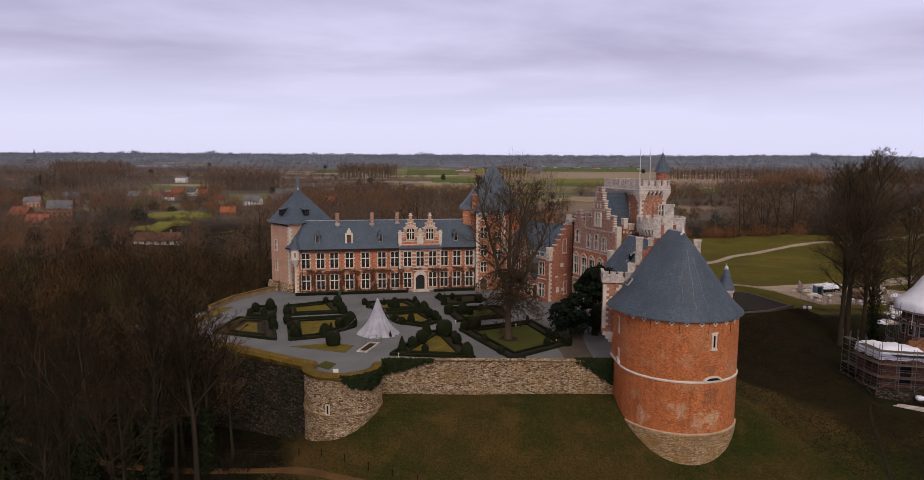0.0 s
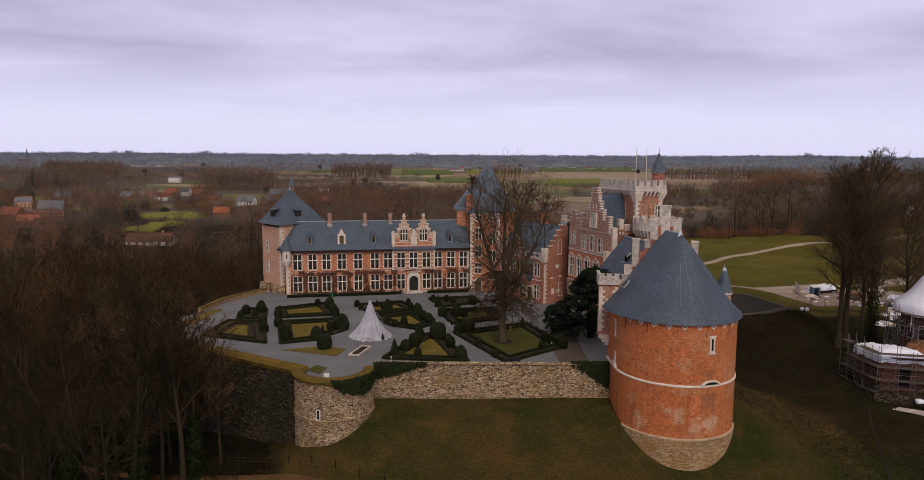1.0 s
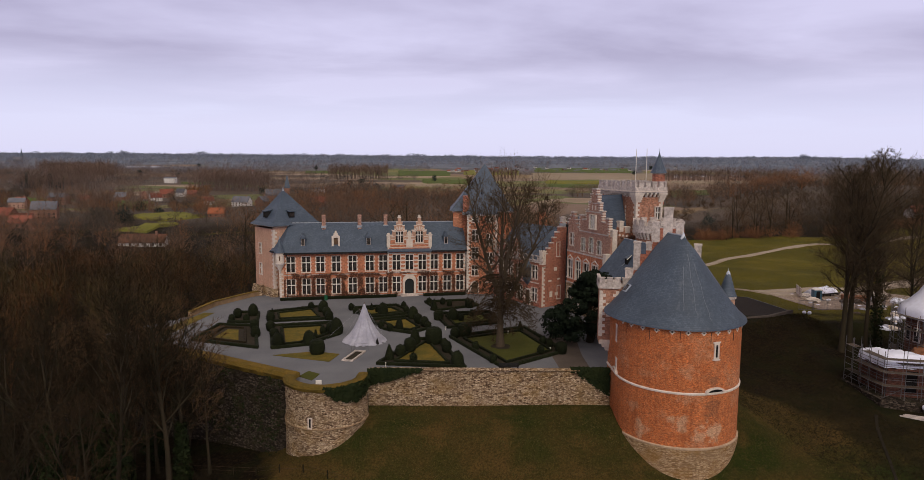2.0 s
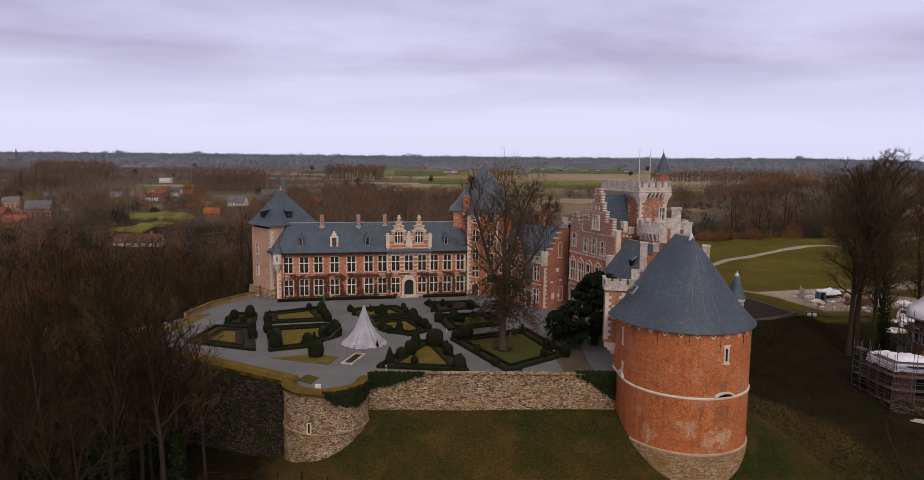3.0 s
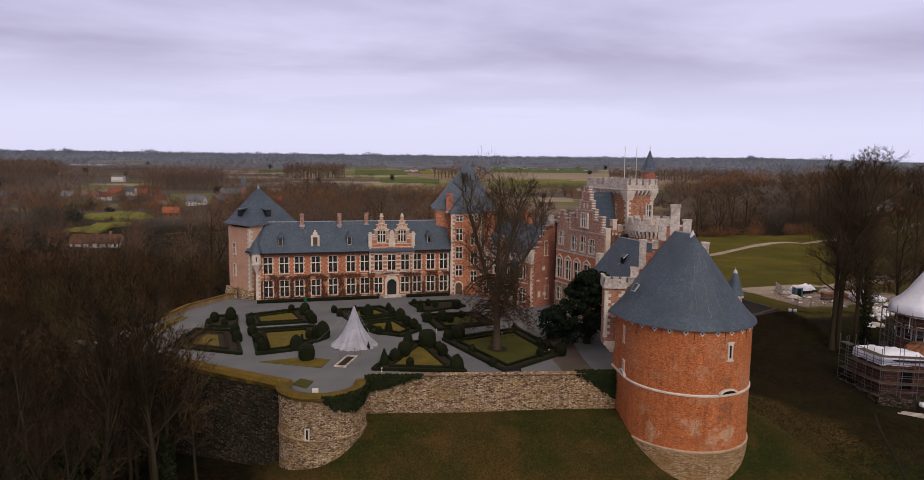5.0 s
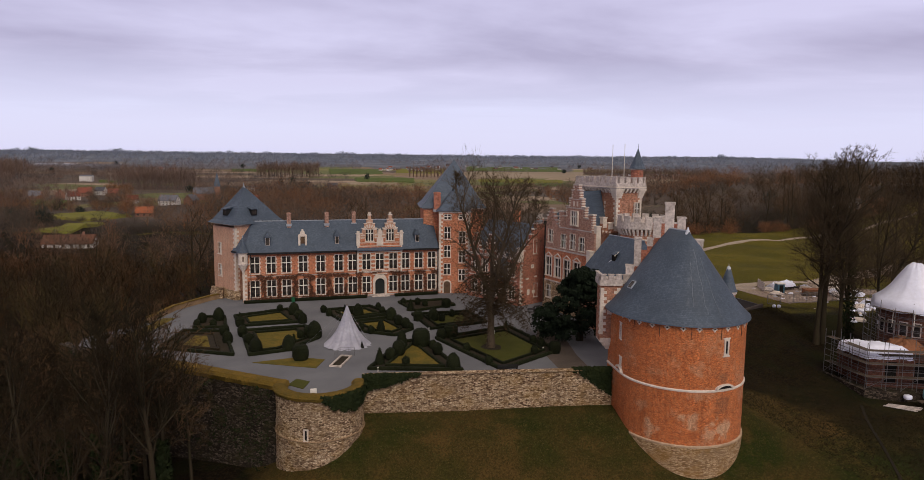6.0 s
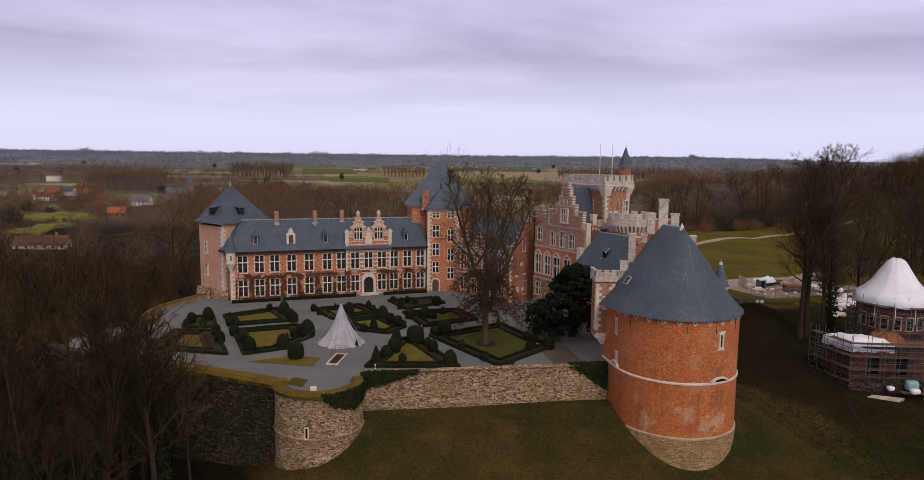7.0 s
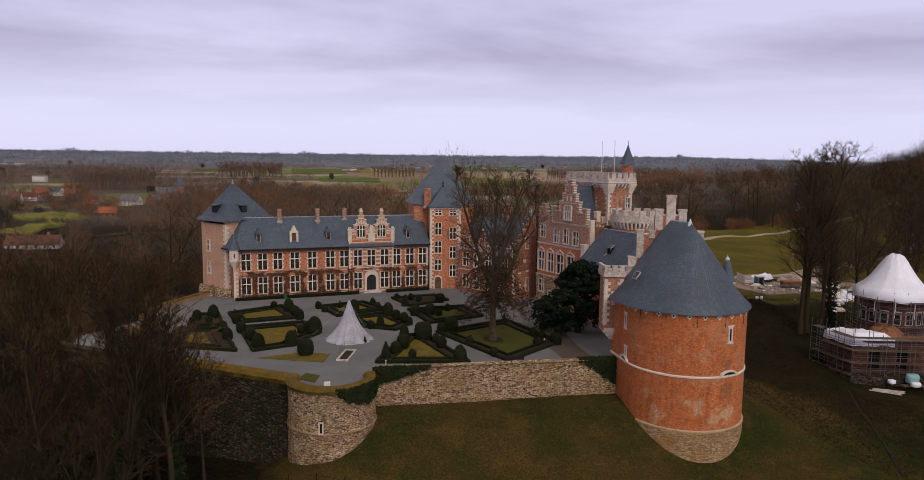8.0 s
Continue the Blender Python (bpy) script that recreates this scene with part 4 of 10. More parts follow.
def bastion():
    cx, cy, r = BAST
    w = thing("bastion", "round rubble stone bastion with a narrow loophole and mossy parapet", "bastion", kind="structure")
    g = Geo()
    a0, a1, n = 168.0, 372.0, 110
    zs = [-11 + i * 0.3 for i in range(40)]
    vs = []
    for i in range(n + 1):
        a = radians(a0 + (a1 - a0) * i / n)
        for z in zs:
            rr = r + (0.0 if z > -4.1 else 0.06)
            e = noise.noise((math.cos(a) * 11, math.sin(a) * 11, z * 3.0)) * 0.07 + noise.noise((math.cos(a) * 3, math.sin(a) * 3, z * 0.6)) * 0.1
            vs.append((cx + (rr + e) * math.cos(a), cy + (rr + e) * math.sin(a), z))
    m = len(zs)
    g.add(vs, [(i * m + k, (i + 1) * m + k, (i + 1) * m + k + 1, i * m + k + 1) for i in range(n) for k in range(m - 1)])
    part("masonry", g, RUBBLE, w, smooth=False)
    inner = Geo().lathe(cx, cy, [(r - 0.85, -0.5), (r - 0.85, 0.75), (r + 0.02, 0.75)], 60, a0 + 2, a1 - 2)
    part("inner_face", inner, RUBBLE, w)
    part("string_course", Geo().lathe(cx, cy, [(r + 0.0, -4.2), (r + 0.16, -4.18), (r + 0.17, -4.08), (r, -4.02)], 90, a0, a1), RUSTY, w, smooth=True)
    path = [(cx + (r - 0.42) * math.cos(radians(a)), cy + (r - 0.42) * math.sin(radians(a))) for a in range(166, 376, 5)]
    cop = rough_strip(Geo(), path, [(0.62, 0.45), (0.72, 0.8), (0.45, 1.02), (0.0, 1.12), (-0.62, 1.06), (-0.95, 0.6)], 0.35, 0.13, 2)
    part("mossy_top", cop, MOSS, w, "yellow-green moss and dry grass")
    a = radians(257)
    lo = part("loophole", Geo().box(-0.28, 0.28, -0.1, 0.06, -0.12, 0.0).box(-0.28, 0.28, -0.1, 0.06, 1.15, 1.26).box(-0.27, -0.13, -0.1, 0.06, 0, 1.15).box(0.13, 0.27, -0.1, 0.06, 0, 1.15), STONE, w, "pale stone surround")
    lo.matrix_basis = pose(cx + (r + 0.02) * math.cos(a), cy + (r + 0.02) * math.sin(a), -3.95, 0, 0, math.degrees(a) + 90)
    # nothing is cut: a near-black panel stands for the loophole's shade
    part("slot_shade", Geo().box(-0.15, 0.15, -0.02, 0.03, 0, 1.15), DARK, lo)
    return w


bastion()


def rampart():
    w = thing("rampart", "dark overgrown rubble rampart with a mossy top", "wall", kind="structure")
    path = [(-53, 107.4), (-50.5, 105.2), (-42, 99.9), (-34, 95.6), (-27, 91.2), (-19.9, 86.9)]
    prof = [(1.6, -14.0), (1.35, -12.0), (1.1, -10.0), (0.9, -8.0), (0.75, -6.0), (0.6, -4.0), (0.5, -2.0), (0.45, 0.5), (-0.9, 0.5), (-0.9, -1.0)]
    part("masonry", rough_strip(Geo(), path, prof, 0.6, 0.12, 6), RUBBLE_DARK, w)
    cop = rough_strip(Geo(), [(-44.5, 101.4)] + path[2:], [(0.6, -0.1), (0.78, 0.45), (0.45, 0.85), (-0.4, 0.95), (-1.2, 0.7), (-1.5, 0.02)], 0.4, 0.16, 9)
    part("mossy_top", cop, MOSS, w, "yellow-green moss and dry grass")
    return w


rampart()


def parapet_west():
    w = thing("parapet", "low pale rubble parapet round the terrace's edge", "wall", kind="structure")
    path = [(-38.9, 140.5), (-40.5, 138.4), (-44.5, 130), (-45.8, 121)]
    part("masonry", rough_strip(Geo(), path, [(0.3, -6.0), (0.25, 0.9), (-0.25, 0.9), (-0.25, -0.2)], 0.6, 0.06, 3), RUSTY, w)
    part("coping", rough_strip(Geo(), path, [(0.36, 0.88), (0.34, 1.02), (-0.34, 1.02), (-0.36, 0.88)], 0.6, 0.03, 3), MOSS, w)
    pier = Geo().box(-39.4, -38.4, 139.8, 140.8, -1, 1.9).box(-39.5, -38.3, 139.7, 140.9, 1.9, 2.1)
    part("pier", pier, RUBBLE, w)


parapet_west()


def ivy_patch(label, n, place, seed, size=0.2):
    single("ivy", leaves(Geo(), n, place, size, random.Random(seed)), IVY, label, "ivy", kind="stuff")


def ivy_bastion(rng):
    while True:
        a, z = rng.uniform(276, 372), rng.uniform(-1.6, 1.0)
        if z > 0.72 - 1.75 * math.sin(radians(180 * min(1, max(0, (a - 278) / 84)))) ** 0.7 + rng.uniform(-0.3, 0.3):
            break
    c, s = math.cos(radians(a)), math.sin(radians(a))
    r = BAST[2] + rng.uniform(0.05, 0.4)
    return (BAST[0] + r * c, BAST[1] + r * s, z), (c, s, 0.3)


def ivy_corner(rng):
    while True:
        x, z = rng.uniform(-10.6, -3.6), rng.uniform(-1.4, 1.1)
        if z > -0.75 + 1.7 * ((x + 10.6) / 6.6) ** 1.3 + rng.uniform(-0.3, 0.3):
            return (x, 88.35 - rng.uniform(0.05, 0.45), z), (0, -1, 0.4)


def ivy_east(rng):
    while True:
        x, z = rng.uniform(15.4, 20.3), rng.uniform(-4.0, 1.1)
        if z > 0.75 - 0.85 * max(0, x - 16.0) ** 0.9 + rng.uniform(-0.25, 0.25):
            return (x, 88.6 + rng.uniform(-0.35, 0.5), z), (0, -1, 0.4)


ivy_patch("glossy green ivy hanging over the bastion's parapet", 2300, ivy_bastion, 1)
ivy_patch("dark green ivy hanging in the corner of the curtain wall", 2000, ivy_corner, 2)
ivy_patch("dark green ivy mass at the curtain wall's end", 3600, ivy_east, 3)


def ivy_rampart(rng):
    t = rng.random()
    x, y = -20.5 - 30 * t, 86.4 + 18.6 * t
    z = rng.uniform(-10, 0.4)
    if noise.noise((x * 0.25, z * 0.25, 4)) < 0.05:
        return ivy_rampart(rng)
    o = 0.6 + 0.1 * -z + rng.uniform(0, 0.4)
    return (x - o * 0.55, y - o * 0.83, z), (-0.55, -0.83, 0.3)


ivy_patch("dark ivy and creeper clinging to the old rampart", 1500, ivy_rampart, 4, 0.16)


# ---------------------------------------------------------------- the artillery tower
def artillery_tower():
    cx, cy, r = 27.7, 87.0, 7.35
    t = thing("artillery_tower", "round orange-brick tower with conical slate roof and stone plinth", "tower", pose(cx, cy, 0))
    off = pose(0.13, -1.41, 0)

    def horseshoe(name, prof, material, label="", n=96, smooth_=False):
        """A profile of (radius, z) swept round the front half and straight back along both sides."""
        vs, m = [], n + 5
        for rr, z in prof:
            vs += [(-rr, 5.0, z), (-rr, 2.5, z)] + [(rr * math.cos(math.pi + math.pi * i / n), rr * math.sin(math.pi + math.pi * i / n), z) for i in range(n + 1)] + [(rr, 2.5, z), (rr, 5.0, z)]
        ob = part(name, Geo().add(vs, [(k * m + i, k * m + (i + 1) % m, (k + 1) * m + (i + 1) % m, (k + 1) * m + i) for k in range(len(prof) - 1) for i in range(m)]), material, t, label, smooth=smooth_)
        ob.matrix_basis = off
        return ob

    horseshoe("plinth", [(r + 0.1, -11.0), (r + 0.08, -9.0), (r + 0.16, -5.2)], PLINTH, "pale stone plinth with rusty stains")
    horseshoe("wall", [(r, -5.2), (r, 1.3), (r - 0.02, 1.3), (r - 0.02, 8.8)], BRICK_TOWER, "patched orange brickwork")
    for z, o in ((-5.15, 0.24), (1.33, 0.14)):
        horseshoe("string_course", [(r - 0.02, z - 0.14), (r + o * 0.8, z - 0.1), (r + o * 0.8, z + 0.07), (r - 0.02, z + 0.15)], STONE if z > 0 else STONE_TAN)
    horseshoe("cornice", [(r - 0.02, 8.62), (r + 0.05, 8.64), (r + 0.08, 8.74), (r - 0.02, 8.76)], BRICK_TOWER)
    # the roof: rings that draw together towards a short ridge
    g, n = Geo(), 96
    prof = [(8.5, 8.70), (8.45, 8.84), (7.7, 9.5), (6.65, 10.65), (4.0, 14.2), (1.9, 16.95), (0.25, 18.6)]
    vs = []
    for rr, z in prof:
        k = (z - 8.5) / 9.9
        for i in range(n):
            a = 2 * math.pi * i / n
            st = 1.7 * k * (0.215 * math.cos(a) - 0.977 * math.sin(a))
            vs.append((-0.17 * k + rr * math.cos(a) + 0.215 * st, -0.1 * k + rr * math.sin(a) * (1 + 0.075 * max(0, -math.sin(a)) * (1 - k)) - 0.977 * st, z))
    m = len(prof)
    g.add(vs, [(j * n + i, j * n + (i + 1) % n, (j + 1) * n + (i + 1) % n, (j + 1) * n + i) for j in range(m - 1) for i in range(n)] + [tuple((m - 1) * n + i for i in range(n))])
    g.add([vs[i] for i in range(n)], [tuple(range(n))[::-1]])
    roof = part("roof", g, SLATE_CONE, t, "blue-grey slate cone with lead seams", smooth=True)
    part("finial", Geo().lathe(0.2, -1.8, [(0.42, 18.15), (0.24, 18.6), (0.05, 19.1), (0.0, 19.15)], 10), LEAD_PALE, roof)
    part("ridge", Geo().tube([(-0.55, 1.6, 18.62), (0.2, -1.8, 18.62)], [0.13, 0.13], 6), LEAD, roof)
    for a, j0, j1, wob in ((259, 3.0, 4.4, 0.5), (271, 2.4, 4.9, 0.9), (283, 2.2, 4.6, -0.7)):
        pts = []
        for i in range(9):
            j = j0 + (j1 - j0) * i / 8
            q, f = int(j), j - int(j)
            rr = prof[q][0] * (1 - f) + prof[q + 1][0] * f
            z = prof[q][1] * (1 - f) + prof[q + 1][1] * f
            k, b = (z - 8.5) / 9.9, radians(a + wob * math.sin(i * 2.1))
            st = 1.7 * k * (0.215 * math.cos(b) - 0.977 * math.sin(b))
            pts.append((-0.17 * k + (rr + 0.01) * math.cos(b) + 0.215 * st, -0.1 * k + (rr + 0.02) * math.sin(b) * (1 + 0.075 * max(0, -math.sin(b)) * (1 - k)) - 0.977 * st, z))
        part("seam", Geo().tube(pts, [0.028] * 9, 4), SLATE_PALE, roof)
    hatch = part("skylight", Geo().box(-0.4, 0.4, -0.05, 0.1, -0.55, 0.55), LEAD, roof)
    hatch.matrix_basis = pose(-6.3, -1.35, 12.2, -40, 0, -78)
    part("pane", Geo().box(-0.3, 0.3, -0.08, -0.05, -0.45, 0.45), GLASS, hatch)
    star = [(0.36 * (1.0 if k % 2 == 0 else 0.62) * math.cos(math.pi * k / 4), 0.36 * (1.0 if k % 2 == 0 else 0.62) * math.sin(math.pi * k / 4)) for k in range(8)]
    # a black disc carries the shade inside each vent
    eye, hole = Geo().prism(star, 0, 0.08).mesh("oculus", STONE), Geo().lathe(0, 0, [(0.10, 0.09), (0.0, 0.09)], 12).mesh("hole", DARK)
    for i in range(13):
        o = part("oculus", eye, None, t, "small star-shaped stone vent")
        o.matrix_basis = off @ pose(0, 0, 8.42, 0, 0, 166 + i * 13.5) @ pose(r - 0.03, 0, 0, 0, 90, 0)
        part("hole", hole, None, o)
    for a in range(173, 330, 27):
        rod = part("tie_rod", Geo().box(-0.02, 0.02, -0.03, 0.02, 7.2, 8.5), GUTTER, t)
        rod.matrix_basis = off @ pose(r * math.cos(radians(a)), r * math.sin(radians(a)), 0, 0, 0, a + 90)
    for a, z, w, h in ((287.2, 5.55, 0.3, 1.45), (175.0, 5.7, 0.3, 1.45), (177.6, 2.4, 0.28, 0.6)):
        sl = part("slit", Geo().box(-w / 2 - 0.2, -w / 2, -0.08, 0.06, -0.2, h + 0.2).box(w / 2, w / 2 + 0.2, -0.08, 0.06, -0.2, h + 0.2).box(-w / 2, w / 2, -0.08, 0.06, h, h + 0.2).box(-w / 2, w / 2, -0.08, 0.06, -0.2, 0)
                  .box(-w / 2 - 0.34, w / 2 + 0.34, -0.09, 0.06, h + 0.2, h + 0.36).box(-w / 2 - 0.34, w / 2 + 0.34, -0.09, 0.06, -0.36, -0.2), STONE, t, "pale stone slit window")
        sl.matrix_basis = off @ pose(r * math.cos(radians(a)), r * math.sin(radians(a)), z, 0, 0, a + 90)
        # shade within the slit, drawn as a black panel on the wall
        part("slot_shade", Geo().box(-w / 2, w / 2, -0.02, 0.03, 0, h), DARK, sl)
    for a in (287.5, 174.5):
        arc = [(1.3 * math.cos(radians(k)), 0.56 * math.sin(radians(k))) for k in range(0, 181, 15)]
        inn = [(1.02 * math.cos(radians(k)), 0.36 * math.sin(radians(k))) for k in range(180, -1, -15)]
        p = part("gun_port", Geo().slab(arc + inn, -0.2, 0.1), STONE, t, "pale arched gun port")
        p.matrix_basis = off @ pose(r * math.cos(radians(a)), r * math.sin(radians(a)), 1.5, 0, 0, a + 90)
        # the port's inner shade is a black panel, not an opening
        part("slot_shade", Geo().slab(inn[::-1], -0.06, 0.05), DARK, p)
    # stepped gable that closes the tower's back, with its chimney stack
    half = [(5.05, 8.0), (5.05, 13.4), (4.1, 13.4), (4.1, 15.7), (2.55, 15.7), (2.55, 17.0), (1.95, 17.0), (1.95, 19.2)]
    back = part("stepped_gable", Geo().slab([(-a, b) for a, b in half] + half[::-1], -0.45, 0.45), BRICK_DARK, t, "dark brick stepped gable")
    back.matrix_basis = pose(-0.4, 2.2, 0, 0, 0, -20)
    for x0, x1, z, d in ((4.05, 5.05, 13.75, 1.2), (3.25, 4.1, 17.3, 3.6), (1.85, 2.55, 17.3, 1.0), (0.95, 1.92, 20.0, 2.6)):
        for sg in (-1, 1):
            xa, xb = sorted((sg * x0, sg * x1))
            part("gable_step", Geo().box(xa, xb, -0.55, 0.55, z - d, z - 0.16).box(xa - 0.07, xb + 0.07, -0.62, 0.62, z - 0.157, z + 0.05), STONE_GREY, back, "weathered stone step")
    for sg in (-1, 1):
        xa, xb = sorted((sg * 0.58, sg * 0.93))
        part("coping", Geo().box(xa, xb, -0.5, 0.5, 19.2, 19.36), STONE_GREY, back)
    part("chimney", Geo().box(-0.55, 0.55, -0.5, 0.5, 18.0, 21.55).box(-0.63, 0.63, -0.58, 0.58, 21.553, 21.85), STONE_GREY, back, "tall weathered stone chimney")
    return t


artillery_tower()


def corner_turret():
    t = thing("corner_turret", "square brick corner turret with stone quoins and crenellated top", "turret", pose(19.1, 90.0, 0, 0, 0, -8))
    body = Geo().box(0, 2.4, 0, 2.6, 4.2, 11.3)
    part("wall", body, BRICK_BROWN, t)
    for sx, x in ((1, 0), (-1, 2.4)):
        quoins(t, x, 0, 5.0, 11.0, sx, 1, 0.4)
    c = Geo()
    for i, (o, z) in enumerate(((0.0, 3.0), (0.25, 3.5), (0.5, 4.0))):
        c.box(0.9 - o * 1.7, 2.4, 0.4 - o, 2.6, z, z + 0.55)
    part("corbel", c, STONE, t)
    p = part("parapet", Geo().box(-0.25, 2.65, -0.25, 2.85, 11.3, 12.0), STONE_GREY, t)
    merlons(p, -0.25, 2.65, -0.25, 0.05, 12.0, 12.65, 1.0)
    merlons(p, -0.25, 0.05, 0.1, 2.85, 12.0, 12.65, 1.2, "y")
    part("slit", Geo().box(0.85, 1.45, -0.06, 0.02, 7.6, 9.4), STONE, t)
    w = Geo().box(2.4, 5.4, 0.7, 1.6, 0, 11.4)
    part("side_wall", w, BRICK_BROWN, t)
    m = part("side_parapet", Geo().box(2.66, 5.4, 0.55, 1.75, 11.4, 11.8), STONE_GREY, t)
    merlons(m, 2.66, 5.4, 0.55, 0.95, 11.8, 12.5, 1.1)
    return t


corner_turret()


def stair_turret():
    t = thing("stair_turret", "small round brick turret with a pointed slate cap", "turret", pose(34.5, 87.4, -0.35))
    part("wall", Geo().lathe(0, 0, [(0.95, -1), (0.95, 11.3)], 20), BRICK_PALE, t, smooth=True)
    part("cornice", Geo().lathe(0, 0, [(0.95, 10.9), (1.1, 11.0), (1.1, 11.3), (0.9, 11.35)], 20), STONE_GREY, t)
    part("roof", Geo().lathe(0, 0, [(1.18, 11.3), (1.0, 11.6), (0.62, 12.9), (0.25, 14.05), (0.0, 14.1)], 20), SLATE, t, smooth=True)
    part("finial", Geo().lathe(0, 0, [(0.30, 13.9), (0.2, 14.3), (0.05, 14.38), (0.02, 14.7), (0, 14.72)], 8), LEAD_PALE, t)


stair_turret()


# ---------------------------------------------------------------- the main wing
WING_BAYS = (-25.3, -22.35, -19.6, -16.5, -13.25, -9.83, -7.15, -4.45, -1.81, 0.86, 3.3, 6.05, 8.75)


def main_wing():
    t = thing("main_wing", "long two-storey brick castle wing with cross windows and slate roof", "castle", pose(-7, 141.7, 0, 0, 0, 11))
    L, R, D, EAVE, RIDGE = -27.0, 10.2, 9.8, 9.5, 14.65
    cols = WING_BAYS
    W, H = 1.55, 3.05
    up, lo = 5.32, 0.85
    holes = [(c - W / 2, c + W / 2, up, up + H) for c in cols] + [(c - W / 2, c + W / 2, lo, lo + H) for i, c in enumerate(cols) if i != 8] + [(-2.75, -0.87, 0.35, 3.6)]
    part("wall", open_wall(Geo(), L, R, -0.5, EAVE, 0, 0.5, holes), BRICK, t, "orange brick front")
    part("side_wall", Geo().box(L, L + 0.5, 0.5, D, -0.5, EAVE).box(R - 0.5, R, 0.5, D, -0.5, EAVE).box(L + 0.5, R - 0.5, D - 0.5, D, -0.5, EAVE), BRICK, t)
    # sheet behind the windows, with the rooms' shade as its colour
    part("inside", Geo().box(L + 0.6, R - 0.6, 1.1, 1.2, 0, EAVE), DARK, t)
    ye, ze, xr = -0.55, EAVE + 0.25 - 0.55 * (RIDGE - EAVE - 0.25) / (D / 2), L + 1.5
    top = [(L - 0.35, ye, ze), (R - 0.1, ye, ze), (R - 0.1, D / 2, RIDGE), (xr, D / 2, RIDGE), (L - 2.45, 3.2, ze), (xr, D + 0.55, ze), (R - 0.1, D + 0.55, ze)]
    g = Geo().add(top + [(x, y, z - 0.22) for x, y, z in top], [(0, 1, 2, 3), (0, 3, 4), (3, 2, 6, 5), (4, 3, 5), (7, 8, 1, 0), (11, 7, 0, 4), (10, 9, 8, 7), (11, 10, 7), (12, 13, 9, 10), (12, 10, 11), (1, 8, 9, 2), (2, 9, 13, 6), (6, 13, 12, 5), (5, 12, 11, 4)])
    roof = part("roof", g, SLATE, t, "blue-grey slate roof, hipped at one end")
    part("ridge_cap", Geo().box(xr, R - 0.2, D / 2 - 0.14, D / 2 + 0.14, RIDGE - 0.06, RIDGE + 0.1), LEAD, roof)
    part("hip_gutter", Geo().tube([(L - 0.3, -0.6, ze), (L - 2.45, 3.15, ze)], [0.14, 0.14], 6), GUTTER, roof)
    crest = Geo()
    for i in range(44):
        crest.box(L + 1.7 + i * 0.8, L + 1.82 + i * 0.8, D / 2 - 0.05, D / 2 + 0.05, RIDGE + 0.1, RIDGE + 0.24)
    tagged(part("ridge_crest", crest, GUTTER, roof), kind="stuff")
    part("gutter", Geo().box(L - 0.3, -6.35, -0.78, -0.56, EAVE - 0.56, EAVE - 0.24).box(2.75, R, -0.78, -0.56, EAVE - 0.56, EAVE - 0.24), GUTTER, t)
    corb = Geo()
    for i in range(66):
        x = L + 0.3 + i * 0.56
        if not -6.5 < x < 2.9 and x < R:
            corb.box(x, x + 0.24, -0.34, 0.02, EAVE - 0.62, EAVE - 0.18)
    tagged(part("corbel", corb, BRICK_DARK, t), kind="stuff")
    part("band", Geo().box(L, R, -0.06, 0.02, 4.62, 4.8).box(L, R, -0.05, 0.02, 0.1, 0.4), STONE_GREY, t)
    for i, c in enumerate(cols):
        if c < -6.5 or c > 2.8:
            window(t, c, up, W, H)
        else:
            window(t, c, up, W, H, -0.02)
        if i != 8:
            window(t, c, lo, W, H)
    # entrance: arched dark door in a stone portal, with steps
    d = part("door", Geo().slab([(-0.85, 0.35), (0.85, 0.35)] + [(0.85 * math.cos(radians(a)), 2.55 + 0.85 * math.sin(radians(a))) for a in range(0, 181, 15)], 0.15, 0.25), DOOR, t, "dark green arched door")
    d.matrix_basis = pose(-1.81, 0, 0)
    pts = [(1.38, -0.1), (1.38, 3.1), (1.2, 3.75), (0.75, 4.2), (-0.75, 4.2), (-1.2, 3.75), (-1.38, 3.1), (-1.38, -0.1), (-0.94, -0.1)] + [(0.94 * math.cos(radians(a)), 2.55 + 0.94 * math.sin(radians(a))) for a in range(180, -1, -15)] + [(0.94, -0.1)]
    po = part("portal", Geo().slab(pts, -0.2, 0.12), STONE, t, "pale carved stone portal")
    po.matrix_basis = pose(-1.81, 0, 0)
    part("portal_cornice", Geo().box(-1.45, 1.45, -0.3, 0.1, 4.26, 4.4).box(-1.42, -1.02, -0.26, -0.2, 2.45, 2.62).box(1.02, 1.42, -0.26, -0.2, 2.45, 2.62).box(-0.16, 0.16, -0.27, -0.2, 3.5, 4.1), STONE, po)
    part("step", Geo().box(-3.6, -0.0, -1.3, 0.0, -0.05, 0.17).box(-3.2, -0.4, -0.9, 0.0, 0.17, 0.34), STONE_GREY, t)
    # the stone-banded frontispiece with its pair of shaped gables
    for x in (-6.3, 2.3):
        part("pilaster", Geo().box(x + 0.05, x + 0.35, -0.18, 0, 4.8, 11.2), STONE, t, "pale stone pilaster")
    for z in (4.86, 8.62, 9.25, 9.85, 10.5):
        part("stone_band", Geo().box(-5.95, 2.35, -0.14, 0.0, z, z + 0.15), STONE, t)
